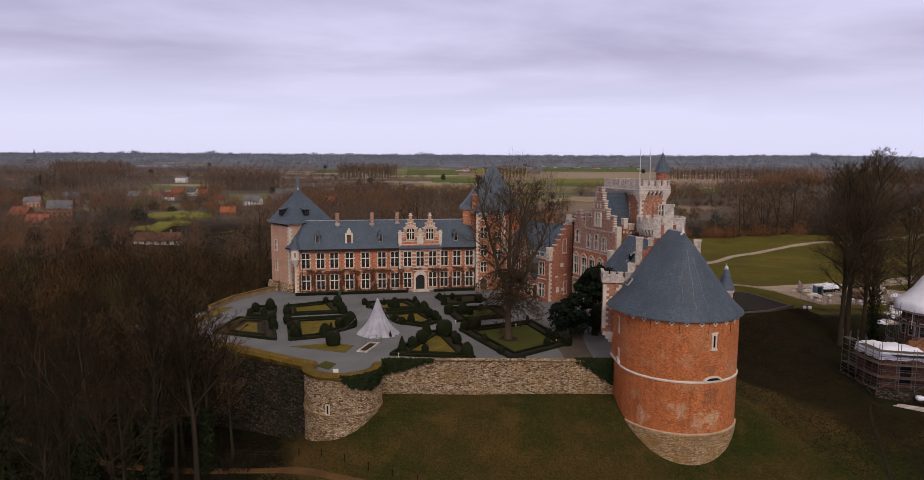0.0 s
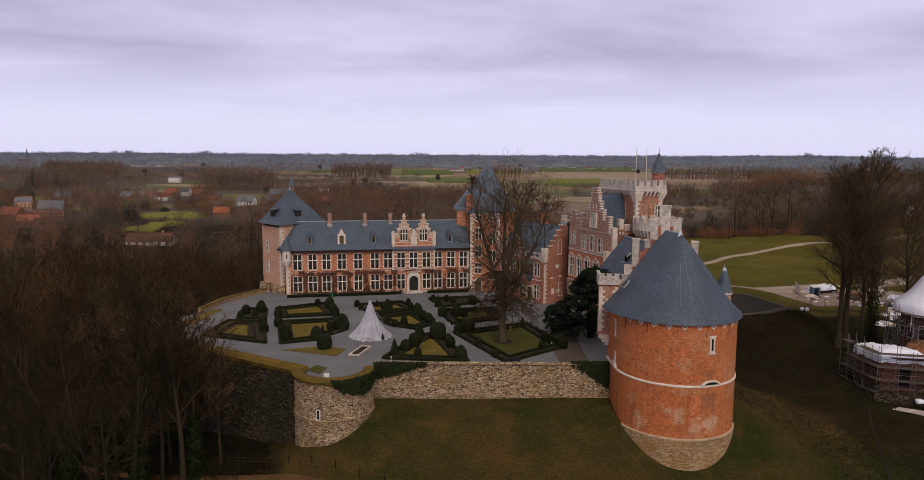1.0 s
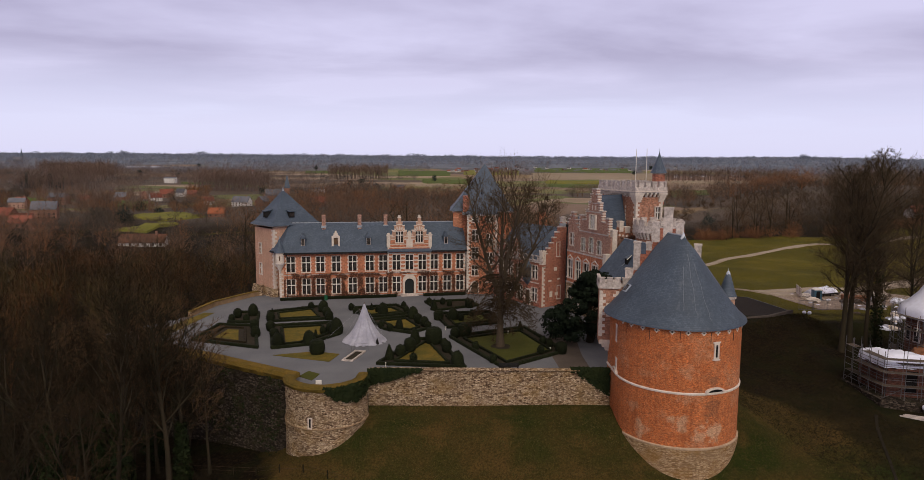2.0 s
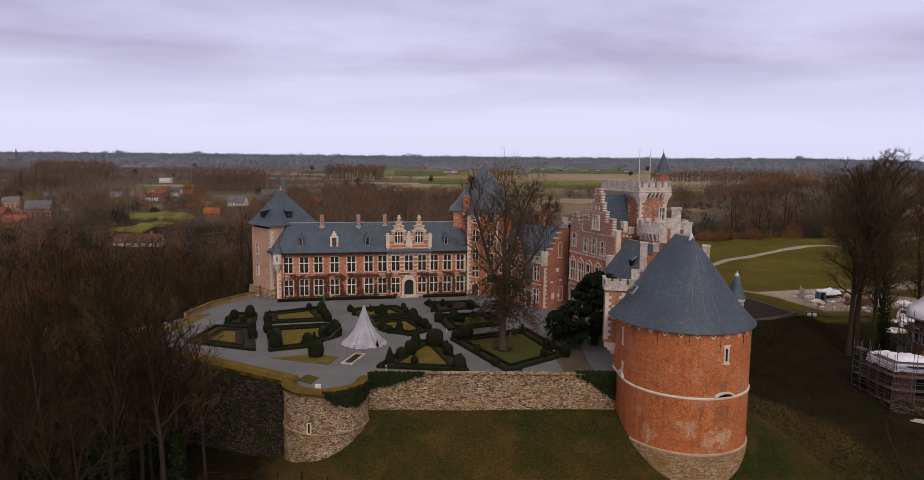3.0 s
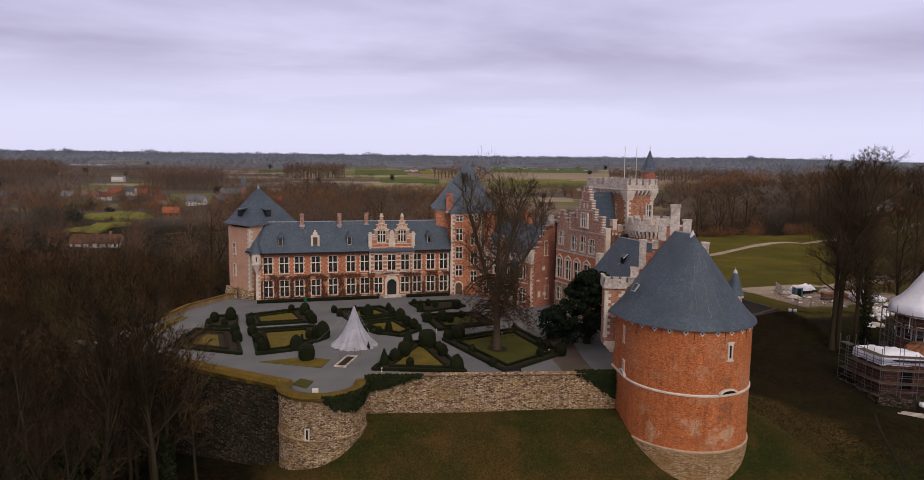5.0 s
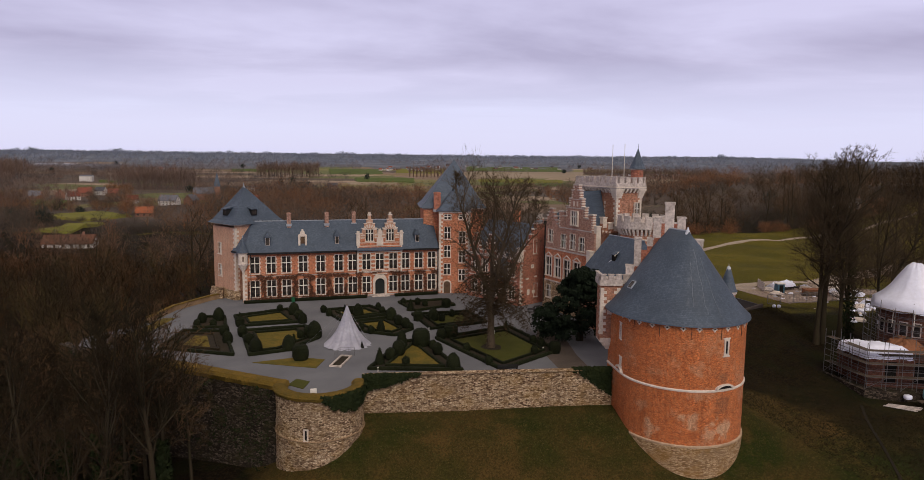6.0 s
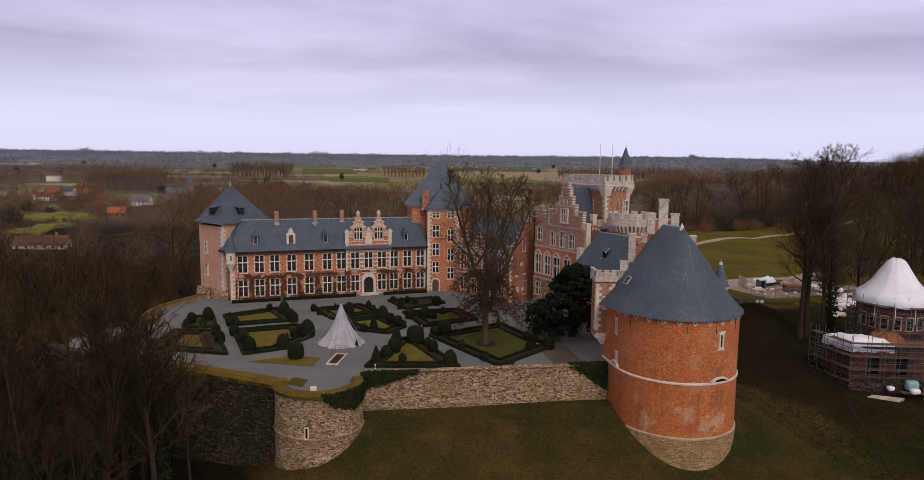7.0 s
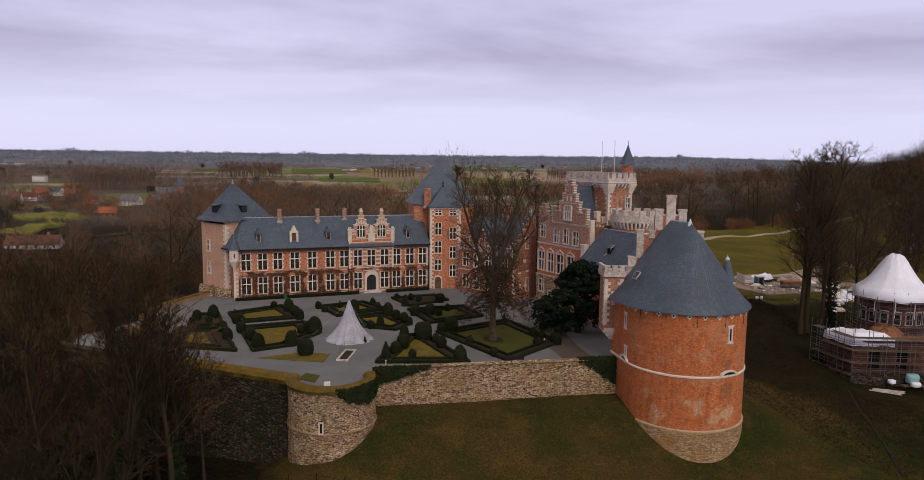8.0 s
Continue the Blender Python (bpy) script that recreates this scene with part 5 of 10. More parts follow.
    for x in (-5.75, -3.12, -0.47, 2.15):
        for z in (5.5, 6.3, 7.1, 7.9):
            part("stone_block", Geo().box(x - (0.42 if -4 < x < 1 else 0.15), x + (0.42 if -4 < x < 1 else 0.15), -0.12, 0.0, z, z + 0.28), STONE, t)
    part("attic", open_wall(Geo(), -6.1, 2.5, EAVE, 11.4, -0.12, 0.4, [(-4.6, -3.05, 10.85, 11.4), (-0.55, 1.0, 10.85, 11.4)]), BRICK, t)
    for gx in (-3.83, 0.22):
        out = [(-1.95, 11.4), (-0.78, 11.4), (-0.78, 13.25), (0.78, 13.25), (0.78, 11.4), (1.95, 11.4), (1.85, 12.3), (1.45, 12.5), (1.45, 13.2), (1.05, 13.45), (1.0, 14.2), (0.62, 14.35), (0.6, 15.0), (0.3, 15.1), (0.3, 15.9),
               (-0.3, 15.9), (-0.3, 15.1), (-0.6, 15.0), (-0.62, 14.35), (-1.0, 14.2), (-1.05, 13.45), (-1.45, 13.2), (-1.45, 12.5), (-1.85, 12.3)]
        gb = part("shaped_gable", Geo().slab(out, -0.2, 0.25), BRICK_PALE, t, "stepped and scrolled gable in pale stone")
        gb.matrix_basis = pose(gx, 0, 0)
        for x0, x1, z in ((-2.0, -1.35, 12.35), (1.35, 2.0, 12.35), (-1.55, -0.95, 13.3), (0.95, 1.55, 13.3), (-1.1, -0.55, 14.25), (0.55, 1.1, 14.25), (-0.68, -0.25, 15.02), (0.25, 0.68, 15.02), (-0.38, 0.38, 15.9)):
            part("gable_step", Geo().box(x0, x1, -0.3, 0.32, z, z + 0.16), STONE, gb)
        part("finial", Geo().box(-0.22, 0.22, -0.1, 0.15, 16.06, 16.5), STONE, gb)
        for a in range(15, 166, 25):
            c, s = math.cos(radians(a)), math.sin(radians(a))
            part("voussoir", Geo().slab([(0.72 * c - 0.1 * s, 13.0 + 0.5 * s + 0.1 * c), (0.72 * c + 0.1 * s, 13.0 + 0.5 * s - 0.1 * c), (1.35 * c + 0.16 * s, 13.0 + 1.15 * s - 0.16 * c), (1.35 * c - 0.16 * s, 13.0 + 1.15 * s + 0.16 * c)], -0.29, -0.2), STONE, gb)
        for z in (11.45, 12.0, 14.5):
            part("stone_block", Geo().box(-1.75 if z < 13 else -0.55, -0.95 if z < 13 else 0.55, -0.27, -0.2, z, z + 0.18), STONE, gb)
            if z < 13:
                part("stone_block", Geo().box(0.95, 1.75, -0.27, -0.2, z, z + 0.18), STONE, gb)
        window(t, gx, 10.95, 1.5, 2.2, -0.1, 3, "plain", 0.66)
    for px in (-6.05, -1.8, 2.45):
        z1 = 13.0 if abs(px + 1.8) < 1 else 12.6
        part("pinnacle", Geo().box(px - 0.34, px + 0.34, -0.3, 0.3, 10.0, z1 - 0.3).box(px - 0.44, px + 0.44, -0.4, 0.4, z1 - 0.3, z1 - 0.1).box(px - 0.25, px + 0.25, -0.25, 0.25, z1 - 0.1, z1 + 0.25), STONE, t, "pale stone pinnacle")
    part("coat_of_arms", Geo().box(-2.45, -1.15, -0.22, -0.1, 10.0, 11.6).box(-2.1, -1.5, -0.24, -0.1, 11.6, 12.1), STONE, t)
    g2 = Geo()
    for gx in (-3.83, 0.22):
        g2.add([(gx - 1.3, 0.2, 12.2), (gx + 1.3, 0.2, 12.2), (gx, 0.2, 14.4), (gx - 1.3, 4.0, 12.2), (gx + 1.3, 4.0, 12.2), (gx, 4.5, 14.4)], [(0, 1, 2), (3, 5, 4), (0, 2, 5, 3), (1, 4, 5, 2), (0, 3, 4, 1)])
    part("gable_roof", g2, SLATE, t)
    for x in (-22.9, -10.0, 5.9):
        dormer(t, x, 0.75, 10.3, 1.0, 1.65, 2.4)
    ds = part("stone_dormer", Geo().slab([(-0.8, 10.3), (-0.42, 10.3), (-0.42, 12.0), (0.42, 12.0), (0.42, 10.3), (0.8, 10.3), (0.8, 12.3), (0.45, 12.45), (0.4, 12.9), (0.18, 13.0), (0.18, 13.35), (-0.18, 13.35), (-0.18, 13.0), (-0.4, 12.9), (-0.45, 12.45), (-0.8, 12.3)], 0.55, 1.0), STONE, t, "pale stone dormer with a pediment")
    ds.matrix_basis = pose(-16.5, 0, 0)
    part("pane", Geo().box(-0.42, 0.42, 0.85, 0.9, 10.4, 12.0), WOOD, ds)
    part("dormer_side", Geo().box(-0.7, 0.7, 1.0, 3.0, 10.5, 12.2), SLATE, ds)
    for x, y in ((-18.8, 3.9), (-11.6, 3.9), (-6.2, 4.6)):
        chimney(t, x, y, 13.4, 16.3, 0.74, 0.62, BRICK_GREY, BRICK_GREY)
    # corner turret on a corbel, with a slate cone
    tx = L - 0.35
    tu = part("corner_turret", Geo().lathe(tx, -0.3, [(0.12, 5.3), (0.3, 5.9), (0.62, 6.5), (0.86, 7.0), (0.9, 7.25), (0.84, 7.3), (0.84, 9.5)], 12), STONE, t, "small corbelled stone turret")
    part("turret_band", Geo().lathe(tx, -0.3, [(0.86, 7.0), (0.98, 7.05), (0.98, 7.25), (0.86, 7.3)], 12).lathe(tx, -0.3, [(0.84, 9.15), (0.95, 9.2), (1.0, 9.45), (0.8, 9.45)], 12), STONE_GREY, tu)
    part("turret_roof", Geo().lathe(tx, -0.3, [(1.12, 9.4), (0.95, 9.7), (0.5, 10.9), (0.1, 12.1), (0, 12.15)], 16), SLATE, tu, smooth=True)
    part("finial", Geo().lathe(tx, -0.3, [(0.12, 11.95), (0.07, 12.4), (0, 12.7)], 6), LEAD, tu)
    part("slit", Geo().box(tx - 0.12, tx + 0.12, -1.2, -1.05, 7.8, 8.7), WOOD, tu)
    part("corner_shaft", Geo().box(L - 0.5, L + 0.35, -0.25, 0.3, -0.3, 5.9), BRICK_PALE, t, "pale brick corner buttress")
    quoins(t, L - 0.5, -0.25, 0.4, 5.8, 1, 1, 0.4)
    quoins(t, R, 0, 0.4, 9.0, -1, 1, 0.4)
    part("downpipe", Geo().box(L + 0.9, L + 1.02, -0.14, 0.0, 0, 9.3).box(-6.42, -6.32, -0.14, 0, 0, 9.3).box(9.9, 10.02, -0.14, 0, 0, 9.3), GUTTER, t)
    return t


main_wing()


def vines():
    """Bare climbers over the ground floor of the main wing."""
    rng = random.Random(5)
    g = Geo()
    m = pose(-7, 141.7, 0, 0, 0, 11)
    for _ in range(420):
        x, z = rng.uniform(-26.6, 9.9), rng.uniform(0.0, 0.6)
        if -4.0 < x < 0.4:
            continue
        h = rng.uniform(2.0, 5.4)
        pts, a = [], rng.uniform(-0.3, 0.3)
        while z < h:
            if 0.7 < z < 4.0 and any(abs(x - c) < 0.98 for c in WING_BAYS):
                break
            pts.append(m @ Vector((x, -0.06 - rng.uniform(0, 0.08), z)))
            a += rng.uniform(-0.5, 0.5)
            a *= 0.8
            x += math.sin(a) * 0.45
            z += math.cos(a) * 0.4
        if len(pts) > 2:
            g.tube(pts, [0.045 - 0.03 * i / len(pts) for i in range(len(pts))], 3)
    for _ in range(26000):
        x, z = rng.uniform(-26.8, 10), rng.uniform(0.1, 5.5)
        if any(abs(x - c) < 1.06 for c in WING_BAYS) and 0.75 < z < 4.0 and rng.random() > 0.03:
            continue
        if z > 4.9 + 0.5 * noise.noise((x * 0.5, 2, 3)) or (-4.2 < x < 0.6 and z < 4.5) or noise.noise((x * 0.6, z * 0.8, 8)) < -0.2:
            continue
        a = rng.uniform(0, 6.28)
        p = m @ Vector((x, -0.05 - rng.uniform(0, 0.12), z))
        q = m @ Vector((x + math.cos(a) * 0.32, -0.07 - rng.uniform(0, 0.12), z + math.sin(a) * 0.32))
        g.spike(p, q, 0.04)
    single("climber", g, VINE, "bare reddish-brown climber covering the ground-floor brickwork", "climber", kind="stuff")


vines()


def wing_hedge():
    m = pose(-7, 141.7, 0, 0, 0, 11)
    for a, b in ((-27.4, -4.6), (0.9, 9.6)):
        pts = [m @ Vector((x, -1.4, 0)) for x in (a, b)]
        g = rough_strip(Geo(), [(p.x, p.y) for p in pts], [(0.35, -0.05), (0.4, 0.35), (0.25, 0.55), (-0.25, 0.55), (-0.4, 0.35), (-0.35, -0.05)], 0.4, 0.08, 5, freq=2)
        single("box_hedge", g, HEDGE, "low clipped dark hedge along the foot of the castle wing", "hedge")
    single("litter_bin", Geo().lathe(0, 0, [(0.0, 0), (0.3, 0), (0.36, 0.9), (0.3, 0.95), (0, 0.95)], 12), plain("green_bin", (0.02, 0.10, 0.05), (0.03, 0.13, 0.06)), "green plastic bin by the hedge", "bin", pose(*(m @ Vector((-18.6, -2.3, 0)))))


wing_hedge()


def pavilion():
    t = thing("pavilion_tower", "square pale-brick corner tower with a tall pyramid slate roof", "tower", pose(-35.7, 139.1, 0, 0, 0, 43))
    # local x runs from the front corner to the back right, local y to the back left
    S = 8.3
    holes = [(5.0, 6.1, 8.3, 10.4), (5.0, 6.1, 4.0, 6.2)]
    part("wall", Geo().box(0, S, 0.0, 0.5, -3, 14.25).box(S - 0.5, S, 0.5, S, -3, 14.25).box(0.5, S - 0.5, S - 0.5, S, -3, 14.25), BRICK_PALE, t)
    side = part("side_wall", open_wall(Geo(), 0.5, S, -3, 13.6, 0, 0.5, [(S - b, S - a, c, d) for a, b, c, d in holes]), BRICK_PALE, t, "pale pinkish brick wall")
    side.matrix_basis = pose(0, S, 0, 0, 0, -90) @ pose(0, 0, 0)
    # room shade behind this wall is put in as a black sheet
    part("inside", Geo().box(0.9, 1.0, 0.7, S - 0.7, 0, 13), DARK, t)
    for a, b, c, d in holes:
        window(t, 0, 0, b - a, d - c, 0, 2, "plain", 0.55, pose(0, (a + b) / 2, c, 0, 0, -90))
    quoins(t, 0, 0, 0.5, 13.9, 1, 1, 0.42)
    part("cornice", Geo().box(-0.12, S + 0.12, -0.12, 0.1, 14.0, 14.25).box(-0.12, 0.1, 0.1, S + 0.12, 14.0, 14.25), STONE, t)
    r = Geo()
    pyramid(r, -0.75, S + 2.6, -0.75, S + 0.3, 14.25, (4.6, 4.1, 21.25), 0.14, 14.85)
    roof = part("roof", r, SLATE, t, "tall blue-grey slate pyramid roof")
    part("finial", Geo().lathe(4.6, 4.1, [(0.25, 20.8), (0.15, 21.3), (0.04, 21.8), (0, 21.9)], 8), LEAD, roof)
    for dx, dy, rz in ((4.4, 0.35, 0), (0.3, 4.0, -90)):
        d = part("dormer", Geo().box(-0.6, 0.6, 0, 2.4, 0, 1.15), GUTTER, t, "small dark slate dormer")
        d.matrix_basis = pose(dx, dy, 15.75, 0, 0, rz)
        part("dormer_roof", Geo().add([(-0.8, -0.3, 1.15), (0.8, -0.3, 1.15), (0.8, 2.2, 1.6), (-0.8, 2.2, 1.6), (-0.8, -0.3, 1.3), (0.8, -0.3, 1.3), (0.8, 2.2, 1.75), (-0.8, 2.2, 1.75)], [(3, 2, 1, 0), (4, 5, 6, 7), (0, 1, 5, 4), (1, 2, 6, 5), (2, 3, 7, 6), (3, 0, 4, 7)]), SLATE, d)
        part("pane", Geo().box(-0.4, 0.4, -0.04, 0.02, 0.2, 0.95), GLASS, d)
    part("plinth", rough_strip(Geo(), [(-0.5, S), (-0.5, -0.1), (0.3, -0.9)], [(0.5, -6), (0.3, 0.5), (0.0, 1.6), (-0.4, 1.6)], 0.5, 0.1, 2), RUBBLE, t, "rough stone foot")
    return t


pavilion()


def north_tower():
    t = thing("north_tower", "tall brick stair tower with cross windows and a pyramid slate roof", "tower", pose(3.0, 142.9, 0, 0, 0, 0))
    # front stair block
    W, H1 = 6.2, 16.6
    holes = []
    left, right = 1.65, 4.65
    wins = [(left, 13.9, 1.25, 1.0), (left, 10.2, 1.4, 2.5), (left, 5.9, 1.4, 2.5), (left, 2.05, 1.4, 2.5), (right, 13.9, 1.25, 1.0), (right, 9.1, 1.4, 2.5), (right, 4.6, 1.4, 2.5), (right, 0.9, 1.4, 2.3)]
    wins[0] = (left, 15.0, 1.25, 0.95)
    wins[4] = (right, 15.0, 1.25, 0.95)
    wins[3] = (left, 3.9 + 0.0, 1.2, 2.1)
    wins[1] = (left, 11.1, 1.2, 2.3)
    wins[2] = (left, 7.4, 1.2, 2.3)
    wins[5], wins[6], wins[7] = (right, 10.2, 1.2, 2.3), (right, 6.3, 1.2, 2.3), (right, 2.6, 1.2, 2.2)
    for x, z, w, h in wins:
        holes.append((x - w / 2, x + w / 2, z, z + h))
    part("wall", open_wall(Geo(), 0, W, -0.3, H1, 0, 0.5, holes).box(0, 0.5, 0.5, 6, -0.3, H1).box(W - 0.5, W, 0.5, 6, -0.3, H1), BRICK, t, "orange brick with pale quoins")
    # black sheet added behind the stair windows as the shade indoors
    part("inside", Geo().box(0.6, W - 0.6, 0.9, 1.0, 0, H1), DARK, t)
    for x, z, w, h in wins:
        window(t, x, z, w, h, 0, 2, "quoin" if h < 1.2 else "plain", 0.55)
    quoins(t, 0, 0, 0.2, H1 - 0.3, 1, 1, 0.4)
    quoins(t, W, 0, 0.2, H1 - 0.3, -1, 1, 0.4)
    d = part("door", Geo().slab([(-0.65, 0), (0.65, 0)] + [(0.65 * math.cos(radians(a)), 1.75 + 0.65 * math.sin(radians(a))) for a in range(0, 181, 20)], -0.05, 0.05), WOOD, t, "dark arched wooden door")
    d.matrix_basis = pose(1.65, 0, 0.1)
    part("door_arch", Geo().slab([(-0.9, 0), (-0.67, 0)] + [(0.67 * math.cos(radians(a)), 1.75 + 0.67 * math.sin(radians(a))) for a in range(180, -1, -20)] + [(0.67, 0), (0.9, 0)] + [(0.9 * math.cos(radians(a)), 1.8 + 0.9 * math.sin(radians(a))) for a in range(0, 181, 20)], -0.1, 0.04), STONE, d)
    part("cornice", Geo().box(-0.15, W + 0.15, -0.15, 0.1, H1 - 0.35, H1 - 0.05), STONE, t)
    part("front_roof", pyramid(Geo(), -0.5, W + 0.5, -0.5, 8.0, H1, (W / 2, 3.9, 20.7), 0.14, H1 + 0.45), SLATE, t, "slate hip over the stair")
    part("finial", Geo().lathe(W / 2, 3.9, [(0.2, 20.5), (0.1, 21), (0.16, 21.3), (0.03, 21.9), (0, 22)], 8), GUTTER, t)
    # main block behind
    A, B, Y0, Y1 = -2.9, 9.4, 4.2, 16.2
    part("main_wall", Geo().box(A, B, Y0, Y1, -0.3, 17.0), BRICK, t)
    part("main_cornice", Geo().box(A - 0.15, B + 0.15, Y0 - 0.15, Y1 + 0.15, 16.7, 17.0), STONE, t)
    part("roof", pyramid(Geo(), A - 0.7, B + 0.7, Y0 - 0.7, Y1 + 0.7, 17.0, (3.9, 10.0, 26.9), 0.13, 18.0), SLATE, t, "tall blue-grey slate pyramid roof")
    chimney(t, -0.2, 3.3, 16.0, 20.2, 1.35, 1.0, BRICK_DARK, BRICK_DARK)
    return t


north_tower()


def chapel_wing():
    """The short wing between the tower and the great hall, with a stepped end gable."""
    t = thing("inner_wing", "dark-brick inner wing with stone windows, gabled dormers and stepped end gable", "castle", pose(8.6, 141.2, 0, 0, 0, -54))
    L, D, EAVE, RIDGE = 14.1, 11.2, 8.7, 14.9
    cols = [2.0, 4.9, 7.9, 12.0]
    holes = [(c - 0.75, c + 0.75, z, z + 2.5) for c in cols for z in (5.3, 1.0)]
    holes += [(9.4, 10.8, 0.1, 2.9)]
    part("wall", open_wall(Geo(), 0, L, -0.3, EAVE, 0, 0.5, holes), BRICK_DARK, t, "dark red brick front")
    # the dim rooms are drawn as one black sheet
    part("inside", Geo().box(0.5, L - 0.8, 1.0, 1.1, 0, EAVE), DARK, t)
    for c in cols:
        window(t, c, 5.3, 1.5, 2.5)
        window(t, c, 1.0, 1.5, 2.5)
    part("door", Geo().slab([(9.4, 0.1), (10.8, 0.1), (10.8, 2.2), (10.1, 2.9), (9.4, 2.2)], 0.2, 0.3), WOOD, t, "dark wooden door")
    part("door_arch", Geo().box(9.15, 9.4, -0.1, 0.3, 0, 3.0).box(10.8, 11.05, -0.1, 0.3, 0, 3.0).box(9.4, 10.8, -0.1, 0.3, 2.9, 3.2), STONE, t)
    orl = part("oriel", Geo().lathe(10.1, 0.0, [(0.2, 3.9), (0.9, 4.8), (0.95, 7.6)], 8, 180, 360), SLATE, t, "slate-capped oriel")
    part("oriel_roof", Geo().lathe(10.1, 0.0, [(1.15, 7.5), (0.5, 8.4), (0, 9.2)], 8, 180, 360), SLATE, orl)
    part("oriel_pane", Geo().lathe(10.1, 0.0, [(0.96, 5.4), (0.99, 5.5), (0.99, 7.2), (0.96, 7.3)], 8, 190, 350), GLASS, orl)
    part("band", Geo().box(0, L, -0.06, 0.02, 4.4, 4.6).box(0, L, -0.08, 0.02, EAVE - 0.3, EAVE - 0.05), STONE, t)
    par = Geo().box(0, L, -0.25, 0.1, EAVE, EAVE + 0.25)
    for i in range(10):
        par.box(0.2 + i * 1.4, 0.5 + i * 1.4, -0.22, 0.05, EAVE + 0.25, EAVE + 0.95)
    par.box(0, L, -0.22, 0.05, EAVE + 0.95, EAVE + 1.1)
    part("balustrade", par, STONE_GREY, t, "weathered stone balustrade")
    part("roof", gable_roof(Geo(), 0.2, L - 0.5, 0.2, D, EAVE + 0.3, RIDGE, 0.1), SLATE, t, "blue-grey slate roof")
    o = steps_outline(D / 2, D + 0.4, 8.2, 16.0, 8, 1.3)
    eg = part("stepped_gable", Geo().slab(o, 0, 0.55), BRICK_DARK, t, "dark red stepped brick gable")
    eg.matrix_basis = pose(L - 0.0, 0, 0, 0, 0, 90)
    step_caps(eg, o, 0, 0.55, 0.2)
    lower = part("end_wall", Geo().box(-0.2, D + 0.2, 0, 0.55, -0.3, 8.2), BRICK_DARK, t)
    lower.matrix_basis = pose(L, 0, 0, 0, 0, 90)
    for x0, x1, za, zb in ((1.6, 2.4, 4.8, 5.1), (3.9, 4.7, 5.0, 5.3), (2.0, 2.7, 1.8, 2.9), (3.4, 4.2, 2.0, 2.6), (3.0, 3.8, 6.8, 7.5)):
        part("stone_block", Geo().box(x0, x1, -0.05, 0.02, za, zb), STONE, lower)
    for y, z, w, h in ((4.0, 9.6, 0.8, 2.6), (4.4, 1.4, 0.8, 2.4)):
        window(t, 0, 0, w, h, 0, 1, "plain", 0.55, pose(L, y, z, 0, 0, 90) @ pose(0, 0, 0))
    chimney(t, L - 0.3, D / 2 - 0.2, 15.0, 17.0, 0.8, 0.8, STONE_GREY, STONE_GREY)
    quoins(t, L, 0, 0.2, 8.2, -1, 1, 0.4)
    pn = Geo().box(L - 0.6, L + 0.25, -0.25, 0.6, 8.2, 10.6).box(L - 0.7, L + 0.35, -0.35, 0.7, 10.6, 10.85)
    part("pinnacle", pn, STONE, t)
    part("vane", Geo().tube([(L - 0.2, 0.2, 10.8), (L - 0.2, 0.2, 12.6), (L - 0.2, 0.2, 13.6)], [0.12, 0.05, 0.01], 5), GUTTER, t)
    for c in (2.4, 6.4):
        og = steps_outline(0, 3.4, EAVE, 12.6, 5, 0.6)
        gb = part("gabled_dormer", Geo().slab(og, -0.12, 0.3), BRICK_DARK, t, "stepped brick dormer gable")
        gb.matrix_basis = pose(c, 0, 0)
        step_caps(gb, og, -0.12, 0.3, 0.18, 0.08, STONE)
        part("dormer_roof", Geo().add([(-1.4, 0.3, 9.3), (1.4, 0.3, 9.3), (0, 0.3, 12.0), (-1.4, 3.0, 9.3), (1.4, 3.0, 9.3), (0, 4.0, 12.0)], [(0, 1, 2), (3, 5, 4), (0, 2, 5, 3), (1, 4, 5, 2), (0, 3, 4, 1)]), SLATE, gb)
        window(t, c, 9.2, 1.3, 1.7, -0.13, 2, "plain", 0.6)
    chimney(t, 6.0, 7.5, 12.5, 17.2, 1.4, 0.9, BRICK, BRICK_DARK)
    dormer(t, 10.2, 1.6, 10.2, 1.0, 1.1, 2.0)
    return t


chapel_wing()


